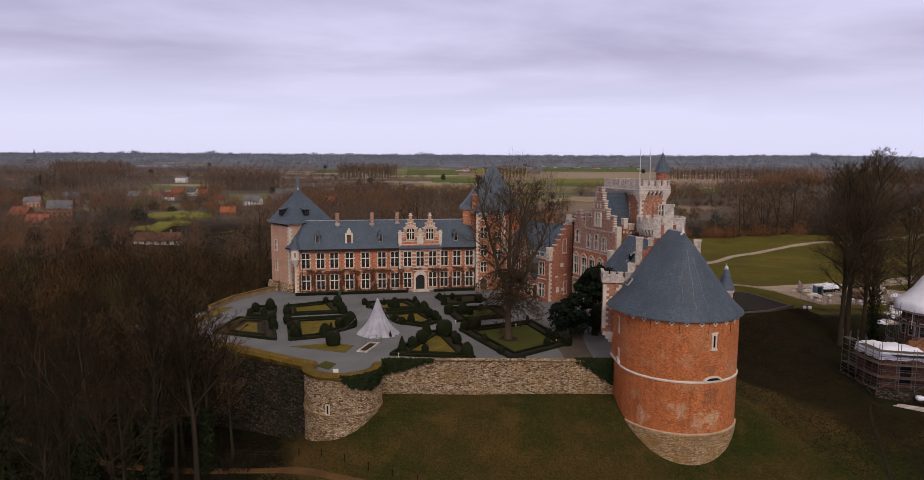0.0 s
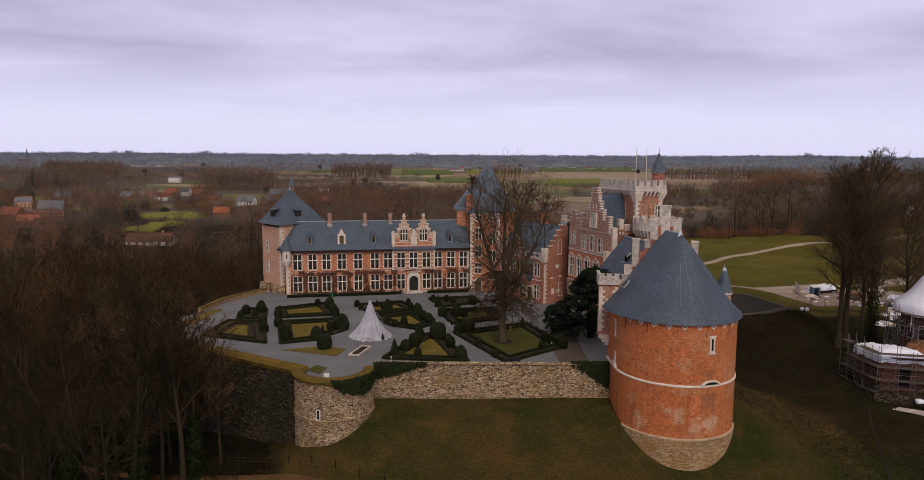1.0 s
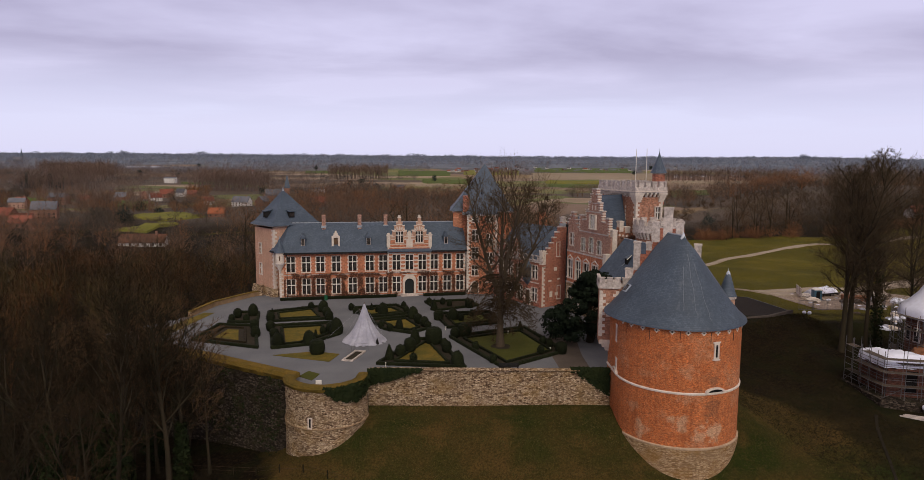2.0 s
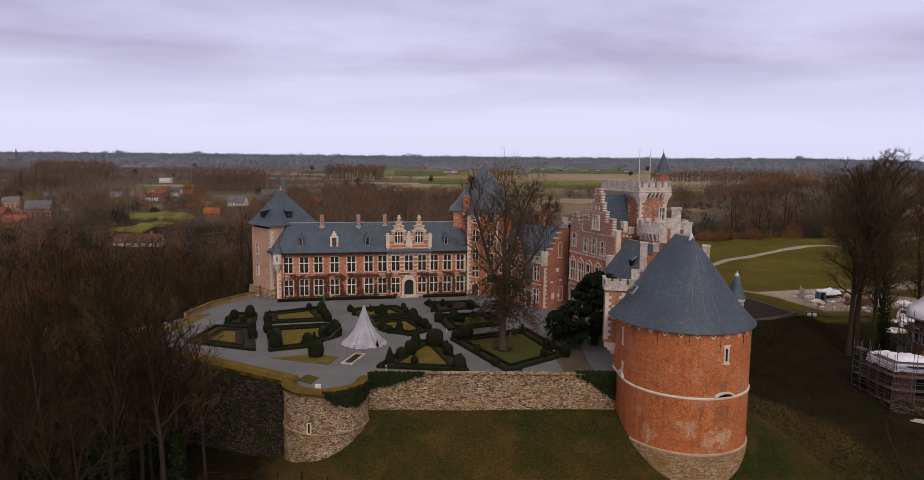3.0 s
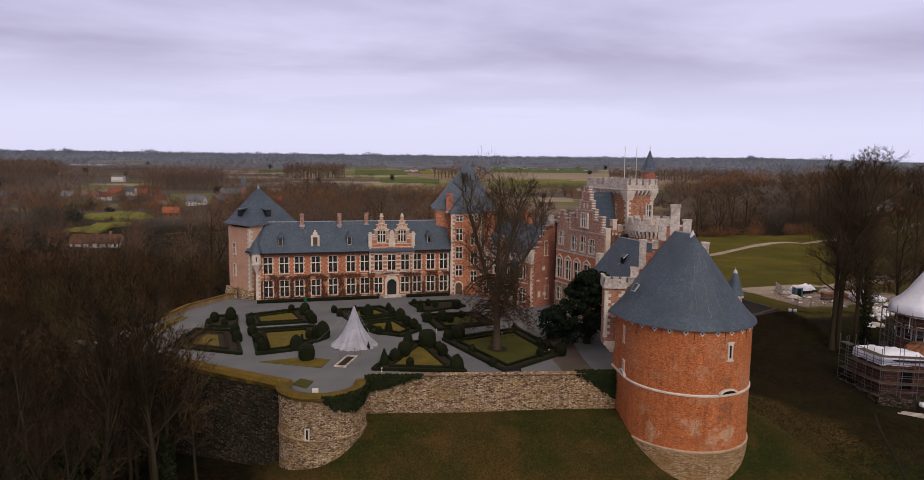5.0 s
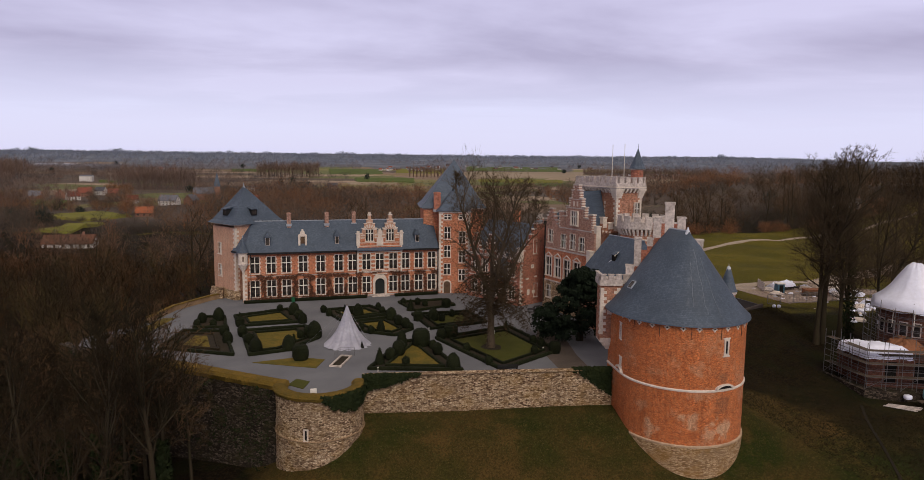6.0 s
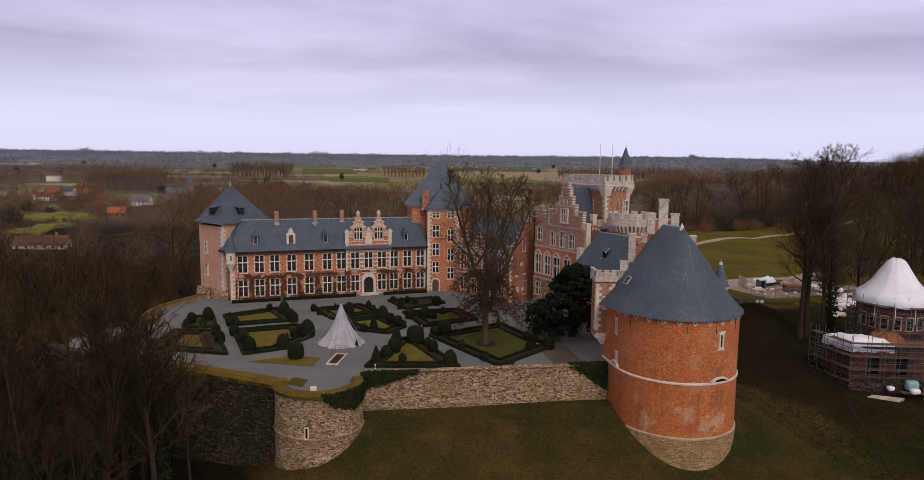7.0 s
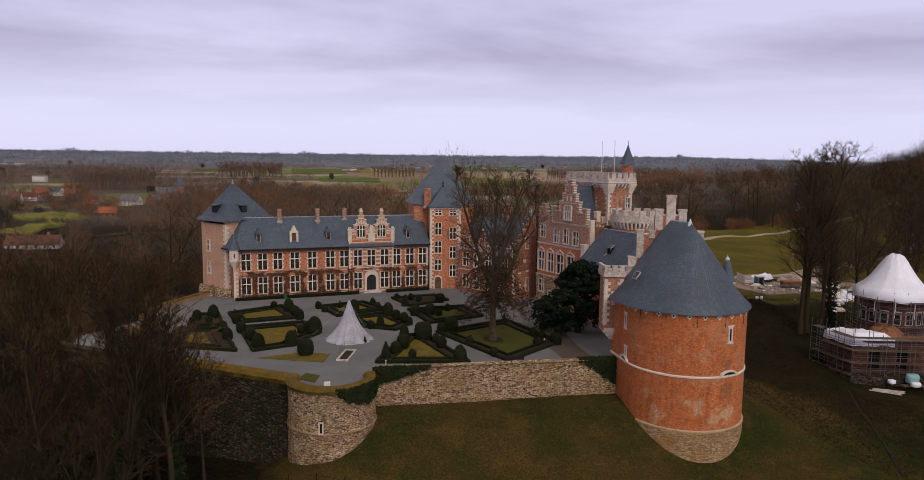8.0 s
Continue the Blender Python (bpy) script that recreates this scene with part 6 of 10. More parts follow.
def great_hall():
    t = thing("great_hall", "brick great hall with stone-framed windows and tall stepped gables", "castle", pose(21.3, 129.5, 0, 0, 0, -70))
    L, D = 14.6, 9.5
    big = [(1.5, 6.2), (4.3, 6.2), (7.1, 6.2), (10.0, 6.2)]
    mid = [(1.9, 12.3, 1.3, 2.2), (5.9, 11.7, 1.3, 2.3), (8.6, 11.7, 1.3, 2.6), (11.2, 11.7, 1.3, 2.3)]
    low = [(1.9, 2.2, 1.4, 2.2), (4.6, 0.2, 1.2, 2.4)]
    holes = [(x - 0.85, x + 0.85, z, z + 3.3) for x, z in big] + [(x - w / 2, x + w / 2, z, z + h) for x, z, w, h in low]
    part("plinth_wall", open_wall(Geo(), 0, L, -0.3, 5.2, -0.15, 0.5, [h for h in holes if h[3] < 5.3]), RUBBLE, t, "rubble stone ground floor")
    part("wall", open_wall(Geo(), 0, L, 5.2, 11.1, 0, 0.5, [h for h in holes if h[3] > 5.3]), BRICK, t, "red brick storey with tall windows")
    part("upper_wall", open_wall(Geo(), 0, L, 11.1, 15.0, 0.0, 0.5, [(x - w / 2, x + w / 2, z, z + h) for x, z, w, h in mid]), BRICK_GREY, t, "greyed brick upper storey")
    part("band", Geo().box(0, L, -0.18, 0.02, 5.2, 5.4).box(0, L, -0.1, 0.02, 11.0, 11.25), STONE_GREY, t)
    # shade of the hall's rooms, put into a black sheet
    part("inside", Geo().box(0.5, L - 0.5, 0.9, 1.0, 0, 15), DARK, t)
    for x, z in big:
        window(t, x, z, 1.7, 3.3, 0, 2, "hood", 0.55)
    for x, z, w, h in mid:
        window(t, x, z, w, h, 0, 2, "quoin", 0.55)
    for x, z, w, h in low:
        window(t, x, z, w, h, -0.15, 2, "plain", 0.55)
    part("side_wall", Geo().box(0, 0.5, 0.5, D, -0.3, 15).box(L - 0.5, L, 0.5, D, -0.3, 15).box(0.5, L - 0.5, D - 0.5, D, -0.3, 15), BRICK_GREY, t)
    half = [(4.8, 15.0), (4.8, 17.9), (3.6, 17.9), (3.6, 17.2), (2.7, 17.2), (2.7, 19.0), (1.8, 19.0), (1.8, 20.4), (1.2, 20.4), (1.2, 21.8), (0.75, 21.8), (0.75, 22.7)]
    o1 = [(9.2 - a, b) for a, b in half] + [(9.2 + a, b) for a, b in half[::-1]]
    g1 = part("stepped_gable", Geo().slab(o1, 0, 0.6), BRICK_GREY, t, "tall stepped gable of greyed brick and stone")
    step_caps(g1, o1, 0, 0.6, 0.22, 0.1)
    for a, lo_, hi_ in ((4.8, 15.2, 17.7), (2.7, 17.3, 18.8), (1.8, 19.1, 20.2), (1.2, 20.5, 21.6), (0.75, 21.9, 22.5)):
        for k in range(int((hi_ - lo_) / 0.42) + 1):
            for sgn in (-1, 1):
                xa, xb = sorted((9.2 + sgn * (a + 0.06), 9.2 + sgn * (a - (0.4 if k % 2 else 0.28))))
                part("gable_block", Geo().box(xa, xb, -0.05, 0.65, hi_ - k * 0.42 - 0.2, hi_ - k * 0.42), STONE, g1)
    part("gable_band", Geo().box(4.5, 13.9, -0.07, 0.02, 15.1, 15.3).box(6.6, 11.8, -0.06, 0.02, 18.75, 18.95).box(7.4, 11.0, -0.06, 0.02, 20.3, 20.42), STONE_GREY, g1)
    window(t, 9.2, 16.0, 1.7, 2.3, -0.33, 3, "quoin", 0.6)
    for c in (8.7, 9.7):
        part("gable_niche", Geo().box(c - 0.16, c + 0.16, -0.06, 0.02, 19.2, 20.0), STONE, g1, "small pale stone niche")
    o2 = steps_outline(2.0, 4.4, 15.0, 18.2, 5, 0.9)
    g2 = part("stepped_gable", Geo().slab(o2, 0, 0.5), BRICK_GREY, t, "small stepped gable of greyed brick")
    step_caps(g2, o2, 0, 0.5, 0.22, 0.1)
    r = Geo()
    ridge = 21.7
    r.add([(6.2, 0.5, 14.9), (11.4, 0.5, 14.9), (9.2, 0.5, ridge), (3.6, 7.3, 14.9), (8.7, 7.3, 14.9), (6.5, 7.3, ridge)], [(0, 2, 5, 3), (1, 4, 5, 2), (3, 5, 4), (0, 1, 2), (0, 3, 4, 1)])
    part("roof", r, SLATE, t, "steep dark slate roof")
    r2 = Geo()
    r2.add([(0.1, 0.4, 14.9), (4.2, 0.4, 14.9), (2.0, 0.4, 17.6), (0.1, D, 14.9), (4.2, D, 14.9), (2.0, D, 17.6)], [(0, 2, 5, 3), (1, 4, 5, 2), (3, 5, 4), (0, 1, 2), (0, 3, 4, 1)])
    part("side_roof", r2, SLATE, t)
    part("downpipe", Geo().box(0.15, 0.33, -0.2, 0, 1.0, 15.6).box(-0.02, 0.5, -0.3, 0.02, 15.4, 15.9), GUTTER, t)
    # end wall over the lower range, in stone steps
    o3 = [(0.0, 9.0), (0.0, 12.2), (0.3, 12.2), (0.3, 15.0), (1.5, 15.0), (1.5, 16.6), (3.6, 16.6), (3.6, 15.2), (4.8, 15.2), (4.8, 14.6), (6.8, 14.6), (6.8, 9.0)]
    e = part("end_parapet", Geo().slab(o3, 0, 0.7), BRICK_BROWN, t, "stepped end wall with stone piers")
    e.matrix_basis = pose(L, 0, 0, 0, 0, 90)
    for x0, x1, z, dp in ((-0.95, -0.05, 12.0, 3.0), (0.3, 1.2, 16.05, 4.0), (1.6, 2.35, 17.5, 1.6), (2.7, 3.7, 16.55, 0.9), (4.85, 5.6, 15.9, 2.4)):
        part("stone_pier", Geo().box(x0, x1, -0.1, 0.8, z - dp, z).box(x0 - 0.08, x1 + 0.08, -0.18, 0.88, z + 0.003, z + 0.18), STONE, e, "weathered stone pier with a flat cap")
    for k in range(3):
        part("stone_block", Geo().box(1.5 + k * 0.7, 1.85 + k * 0.7, -0.06, 0.02, 15.2 - k * 0.1, 15.5 - k * 0.1), STONE, e)
    return t


great_hall()


def keep():
    t = thing("keep", "square brick keep with crenellated stone parapet, turret and two flagpoles", "tower", pose(31.6, 121.2, 0, 0, 0, -70))
    A, B, Y0, Y1 = -11.4, -0.55, 0.55, 6.1
    part("wall", Geo().box(A, B, Y0, Y1, 0, 21.4), BRICK_BROWN, t)
    for qx, qy, qz, sx, sy in ((B, Y0, 8, -1, 1), (A, Y0, 12, 1, 1), (B, Y1, 8, -1, -1)):
        quoins(t, qx, qy, qz, 20.6, sx, sy, 0.42)
    for i in range(13):
        x, c = A - 0.1 + i * 0.9, Geo()
        for k in range(3):
            c.box(x, x + 0.36, Y0 - 0.18 * (k + 1), Y0 + 0.02, 21.36 + k * 0.24, 21.6 + k * 0.24)
        part("corbel", c, STONE, t)
    for i in range(7):
        y, c = Y0 + 0.1 + i * 0.85, Geo()
        for k in range(3):
            c.box(B - 0.02, B + 0.18 * (k + 1), y, y + 0.36, 21.36 + k * 0.24, 21.6 + k * 0.24)
        part("corbel", c, STONE, t)
    cc, cd = Geo(), Geo()
    for k in range(4):
        o = 0.2 * k
        cc.box(B - 1.0 - o * 0.3, B + 0.15 + o * 0.7, Y0 - 0.15 - o * 0.7, Y0 + 1.0 + o * 0.3, 20.5 + k * 0.4, 20.9 + k * 0.4 + 0.05)
        cd.box(B - 0.9, B + 0.15 + o * 0.7, Y1 - 0.9, Y1 + 0.15 + o * 0.7, 20.5 + k * 0.4, 20.95 + k * 0.4)
    part("corner_corbel", cc, STONE, t)
    part("corner_corbel", cd, STONE, t)
    p = part("parapet", Geo().box(-12, 0, 0, 0.4, 22.1, 23.1).box(-12, 0, 6.2, 6.6, 22.1, 23.1).box(-12, -11.6, 0.4, 6.2, 22.1, 23.1).box(-0.4, 0, 0.4, 6.2, 22.1, 23.1), STONE_GREY, t, "weathered crenellated stone parapet")
    merlons(p, -12, 0, 0, 0.4, 23.1, 24.0, 1.5)
    merlons(p, -12, 0, 6.2, 6.6, 23.1, 24.0, 1.5)
    merlons(p, -12, -11.6, 0.5, 6.1, 23.1, 24.0, 1.4, "y")
    merlons(p, -0.4, 0, 0.5, 6.1, 23.1, 24.0, 1.4, "y")
    part("parapet_moulding", Geo().box(-12.12, 0.12, -0.12, 0.0, 22.3, 22.5).box(0.0, 0.12, 0.0, 6.6, 22.3, 22.5), STONE, t)
    part("roof_deck", Geo().box(-11.6, -0.4, 0.4, 6.2, 22.0, 22.3), LEAD, t)
    tu = part("turret", Geo().lathe(-1.7, 5.9, [(1.08, 20), (1.08, 25.8)], 12), BRICK_DARK, t, "small polygonal brick turret")
    part("turret_band", Geo().lathe(-1.7, 5.9, [(1.08, 25.35), (1.22, 25.5), (1.22, 25.65), (1.0, 25.75)], 12), STONE_GREY, tu)
    part("turret_roof", Geo().lathe(-1.7, 5.9, [(1.5, 25.6), (1.22, 26.05), (0.5, 27.8), (0.1, 29.0), (0.0, 29.1)], 12), SLATE, tu)
    part("finial", Geo().tube([(-1.7, 5.9, 28.9), (-1.7, 5.9, 29.9)], [0.06, 0.02], 5), GUTTER, tu)
    for x, y in ((-8.6, 5.9), (-4.4, 5.2)):
        part("flagpole", Geo().tube([(x, y, 22.2), (x, y, 29.9)], [0.075, 0.05], 6), WHITE, t, "white flagpole")
    window(t, 0, 0, 1.0, 2.1, 0, 2, "quoin", 0.55, pose(B, 5.0, 17.5, 0, 0, 90) @ pose(0, -0.33, 0))
    for k in range(4):
        part("stone_block", Geo().box(A + 7.6, A + 7.9, Y0 - 0.05, Y0 + 0.02, 17.2 + k * 0.7, 17.7 + k * 0.7), STONE, t)
    return t


keep()


def round_bastion_tower():
    t = thing("round_tower", "round brick tower with machicolated stone parapet", "tower", pose(33.5, 114.0, -0.25))
    part("wall", Geo().lathe(0, 0, [(3.3, 0), (3.3, 16.4)], 40), BRICK_BROWN, t, smooth=True)
    c = Geo()
    for i in range(36):
        a = radians(i * 10)
        for k in range(3):
            r0, r1 = 3.28, 3.45 + 0.2 * k
            d = 0.045
            c.add([(r * math.cos(a + s * d), r * math.sin(a + s * d), z) for z in (15.4 + 0.35 * k, 15.72 + 0.35 * k) for r, s in ((r0, -1), (r1, -1), (r1, 1), (r0, 1))], [(3, 2, 1, 0), (4, 5, 6, 7), (0, 1, 5, 4), (1, 2, 6, 5), (2, 3, 7, 6), (3, 0, 4, 7)])
    part("corbel", c, STONE, t)
    p = part("parapet", Geo().lathe(0, 0, [(3.3, 16.45), (3.95, 16.45), (3.95, 17.6), (3.55, 17.6), (3.55, 16.6), (0, 16.6)], 40), STONE_GREY, t, "weathered crenellated stone parapet")
    for i in range(14):
        a0 = i * 360 / 14
        ml = Geo()
        for k in range(4):
            b0, b1 = radians(a0 + k * 4), radians(a0 + k * 4 + 4)
            ml.prism([(3.55 * math.cos(b0), 3.55 * math.sin(b0)), (3.97 * math.cos(b0), 3.97 * math.sin(b0)), (3.97 * math.cos(b1), 3.97 * math.sin(b1)), (3.55 * math.cos(b1), 3.55 * math.sin(b1))], 17.58, 18.5)
        part("merlon", ml, STONE_GREY, p)
    part("band", Geo().lathe(0, 0, [(3.3, 14.6), (3.42, 14.65), (3.42, 14.85), (3.3, 14.9)], 40), STONE, t)


round_bastion_tower()


def gate_range():
    t = thing("gate_range", "low gate range with a steep slate roof and roof hatch", "castle", pose(24.3, 114.6, 0, 0, 0, -70))
    L, EAVE = 11.5, 8.9
    part("wall", Geo().box(0, L, 0.2, 6.2, -0.3, EAVE), BRICK_BROWN, t)
    r = Geo()
    r.add([(-0.35, -0.3, 9.15), (L, -0.3, 9.15), (L, 6.5, 9.15), (-0.35, 6.5, 9.15), (2.3, 3.1, 15.1), (L - 1.0, 3.1, 15.0)], [(0, 1, 5, 4), (1, 2, 5), (2, 3, 4, 5), (3, 0, 4), (3, 2, 1, 0)])
    part("roof", r, SLATE, t, "steep hipped blue-grey slate roof")
    part("ridge_cap", Geo().tube([(2.3, 3.1, 15.12), (L - 1.0, 3.1, 15.02)], [0.1, 0.1], 6), LEAD, t)
    part("gutter", Geo().box(0, L, -0.45, -0.2, EAVE - 0.35, EAVE - 0.1), GUTTER, t)
    d = part("dormer", Geo().box(5.7, 6.4, 1.0, 2.4, 11.5, 12.45), DARK, t, "dark open roof hatch")
    part("dormer_lid", Geo().add([(5.6, 0.75, 12.45), (6.5, 0.75, 12.45), (6.5, 2.5, 13.1), (5.6, 2.5, 13.1), (5.6, 0.75, 12.53), (6.5, 0.75, 12.53), (6.5, 2.5, 13.18), (5.6, 2.5, 13.18)], [(3, 2, 1, 0), (4, 5, 6, 7), (0, 1, 5, 4), (1, 2, 6, 5), (2, 3, 7, 6), (3, 0, 4, 7)]), SLATE, d)
    part("dormer_strut", Geo().tube([(6.52, 0.8, 12.3), (6.52, 1.7, 12.95)], [0.04, 0.04], 5), WHITE, d)
    part("flashing", Geo().tube([(5.7, 0.95, 11.55), (5.3, 0.75, 11.2)], [0.06, 0.05], 5), LEAD_PALE, d)
    part("window", Geo().box(2.0, 3.2, 0.1, 0.3, 1.0, 3.0).box(5.0, 6.2, 0.1, 0.3, 1.0, 3.0), GLASS, t)


gate_range()


# ---------------------------------------------------------------- the garden
def inset(poly, d):
    """Move each edge of a convex outline inwards by d."""
    n = len(poly)
    area = sum(poly[i][0] * poly[(i + 1) % n][1] - poly[(i + 1) % n][0] * poly[i][1] for i in range(n))
    sgn = 1 if area > 0 else -1
    lines = []
    for i in range(n):
        (ax, ay), (bx, by) = poly[i], poly[(i + 1) % n]
        l = math.hypot(bx - ax, by - ay)
        nx, ny = -(by - ay) / l * sgn, (bx - ax) / l * sgn
        lines.append(((ax + nx * d, ay + ny * d), (bx - ax, by - ay)))
    out = []
    for i in range(n):
        (p, u), (q, v) = lines[i - 1], lines[i]
        den = u[0] * v[1] - u[1] * v[0]
        t = ((q[0] - p[0]) * v[1] - (q[1] - p[1]) * v[0]) / den
        out.append((p[0] + u[0] * t, p[1] + u[1] * t))
    return out


def hedge_ring(poly, w, h, label, seed, mat=None):
    prof = [(w * 0.5, -0.05), (w * 0.55, h * 0.6), (w * 0.4, h), (-w * 0.4, h), (-w * 0.55, h * 0.6), (-w * 0.5, -0.05)]
    g = rough_strip(Geo(), poly, prof, 0.3, 0.09, seed, True, 2.6)
    return single("box_hedge", g, mat or HEDGE, label, "hedge", group="clipped box hedges of the parterre")


def parterre(poly, seed, lawn=True, dry=True, core=0.0, rings=2, tan=False):
    """A bed: an outer and an inner clipped hedge round a patch of grass."""
    hedge_ring(inset(poly, 0.3), 0.42, 0.44, "low clipped box hedge edging a garden bed", seed)
    if rings > 1:
        hedge_ring(inset(poly, 1.9), 0.33, 0.36, "low clipped inner box hedge round a patch of grass", seed + 3, HEDGE_TAN if tan else None)
    earth = Geo().prism(inset(poly, 0.5), -0.02, 0.05)
    single("flower_bed", earth, SOIL, "bare dark soil strip between clipped hedges", "flower bed", group="beds of the parterre")
    if lawn:
        ins = inset(poly, 2.3 + core)
        single("lawn", Geo().prism(ins, 0.0, 0.09), LAWN_DRY if dry else LAWN, "yellowed winter grass inside clipped hedges" if dry else "green grass inside clipped hedges", "lawn", group="beds of the parterre")


SOIL = plain("garden_soil", (0.03, 0.024, 0.017), (0.045, 0.034, 0.022), (0.02, 0.018, 0.012), 0.5, 6.0, 0.95, 0.5)
TOPIARY = {}


def topiary(x, y, kind, h):
    """A clipped evergreen: b ball, d dome, c cone, e tall cone, m drum with a domed top."""
    key = (kind, round(h * 2) / 2 * 0.86)
    if key not in TOPIARY:
        hh = key[1]
        prof = {"b": [(0.62, 0.0), (0.9, 0.22), (1.0, 0.5), (0.92, 0.74), (0.62, 0.93), (0.25, 1.0), (0, 1.0)],
                "d": [(0.95, 0.0), (1.02, 0.25), (0.98, 0.5), (0.82, 0.75), (0.5, 0.93), (0.2, 1.0), (0, 1.0)],
                "c": [(1.0, 0.0), (0.98, 0.12), (0.7, 0.45), (0.42, 0.75), (0.15, 0.96), (0, 1.0)],
                "e": [(0.9, 0.0), (0.98, 0.15), (0.85, 0.45), (0.66, 0.72), (0.4, 0.92), (0, 1.0)],
                "m": [(0.85, 0.0), (1.0, 0.3), (1.0, 0.62), (0.9, 0.82), (0.65, 0.96), (0, 1.0)]}[kind]
        r = hh * {"b": 0.43, "d": 0.42, "c": 0.33, "e": 0.33, "m": 0.50}[kind]
        fine = []
        for (a, p), (b, q) in zip(prof, prof[1:]):
            fine += [(a + (b - a) * i / 3, p + (q - p) * i / 3) for i in range(3)]
        fine.append(prof[-1])
        g = Geo().lathe(0, 0, [(a * r, q * hh) for a, q in fine], 26)
        vs = []
        for vx, vy, vz in g.v:
            e = 1 + 0.06 * noise.noise((vx * 2.5 + hh * 7, vy * 2.5, vz * 2.5)) + 0.05 * noise.noise((vx * 7, vy * 7, vz * 7 + hh))
            vs.append((vx * e, vy * e, vz * (0.98 + 0.02 * e) - 0.05))
        g.v = vs
        rng = random.Random(len(TOPIARY))
        lv = []
        for _ in range(170):
            v = Vector(vs[rng.randrange(len(vs))])
            lv.append((v + Vector((rng.uniform(-.1, .1), rng.uniform(-.1, .1), rng.uniform(-.08, .08))), Vector((v.x, v.y, v.z - hh * 0.4))))
        it = iter(lv)
        leaves(g, 170, lambda _: next(it), 0.085, rng)
        me = g.mesh("topiary", HEDGE, False)
        TOPIARY[key] = me
    word = {"b": "ball", "d": "dome", "c": "small cone", "e": "tall cone", "m": "drum"}[kind]
    single("topiary", TOPIARY[key], HEDGE, f"dark evergreen clipped into a {word} in the parterre", "topiary", pose(x, y, 0, 0, 0, (x * 37 + y * 91) % 360), "topiary of the parterre")


def shrubs(rows):
    for x, y, k, h in rows:
        topiary(x, y, k, h)


parterre([(-38.0, 116.6), (-32.4, 116.2), (-34.3, 124.2), (-38.2, 124.6)], 1, rings=1, lawn=False)
parterre([(-39.6, 105.0), (-27.9, 100.6), (-32.2, 114.4), (-38.9, 115.4)], 2, core=0.6, tan=True)
parterre([(-30.9, 117.0), (-20.6, 119.6), (-24.9, 129.8), (-33.4, 124.6)], 3, core=-0.2)
parterre([(-26.3, 100.4), (-21.6, 102.4), (-17.4, 109.2), (-20.4, 117.0), (-30.2, 114.4)], 4, core=0.0)
parterre([(-15.3, 119.9), (-6.4, 124.4), (-10.5, 131.4), (-18.9, 128.2)], 5, rings=2)
parterre([(-11.2, 112.2), (-6.3, 109.5), (-3.2, 113.6), (-7.0, 122.4), (-14.5, 118.8)], 6, core=-0.2)
parterre([(-2.6, 126.2), (5.3, 131.0), (3.2, 136.4), (-5.6, 134.2)], 7, rings=1, lawn=False)
parterre([(-0.8, 113.2), (9.1, 117.2), (7.0, 125.8), (-3.5, 124.2)], 8, dry=False)
parterre([(-10.4, 93.2), (2.3, 91.6), (-2.2, 107.2), (-5.4, 106.4)], 9, core=-0.3)
parterre([(6.9, 91.3), (16.7, 99.7), (12.2, 114.5), (-0.6, 107.8)], 10, dry=False, core=-0.2, rings=2)
shrubs([(-37.3, 120.5, "b", 2), (-35.1, 122.2, "d", 2.6), (-32.0, 112.3, "b", 2), (-30.6, 108.1, "d", 2.0), (-37.4, 117.6, "b", 1.6), (-34.9, 117.6, "b", 1.6), (-36.9, 105.9, "b", 1.6)])
shrubs([(-31.7, 122.1, "c", 1.5), (-30.8, 117.6, "b", 1.9), (-23.4, 125.7, "d", 2.3), (-22.1, 122.0, "b", 1.9), (-21.2, 119.4, "d", 2.2), (-26.1, 128.0, "b", 1.3)])
shrubs([(-29.2, 111.5, "b", 1.8), (-27.3, 106.7, "b", 2.2), (-25.6, 102.3, "d", 2.4), (-21.3, 103.5, "d", 2.4), (-21.1, 107.3, "c", 1.7), (-19.4, 110.7, "b", 2.0), (-18.4, 110.0, "d", 2.9), (-20.4, 109.7, "b", 1.6)])
shrubs([(-18.5, 127.0, "b", 1.7), (-17.3, 124.3, "d", 1.7), (-14.8, 127.0, "c", 1.5), (-12.4, 123.8, "d", 2.3), (-13.4, 125.2, "b", 1.6), (-9.0, 128.9, "d", 1.5), (-8.3, 125.1, "b", 1.5)])
shrubs([(-6.8, 120.7, "d", 2.3), (-5.7, 116.9, "b", 1.9), (-4.6, 115.0, "b", 2.0), (-3.9, 113.4, "b", 1.6), (-8.5, 112.0, "e", 2.6), (-10.0, 111.7, "b", 1.7), (-11.6, 113.5, "b", 1.7)])
shrubs([(-4.4, 132.4, "b", 1.7), (-3.3, 127.5, "c", 2.3), (-1.8, 132.4, "b", 1.6), (-0.5, 130.9, "b", 1.6), (-2.3, 119.8, "m", 2.0), (0.2, 119.8, "d", 2.4), (3.3, 129.9, "m", 2.0), (3.6, 122.3, "b", 1.6), (1.6, 118.9, "b", 1.5)])
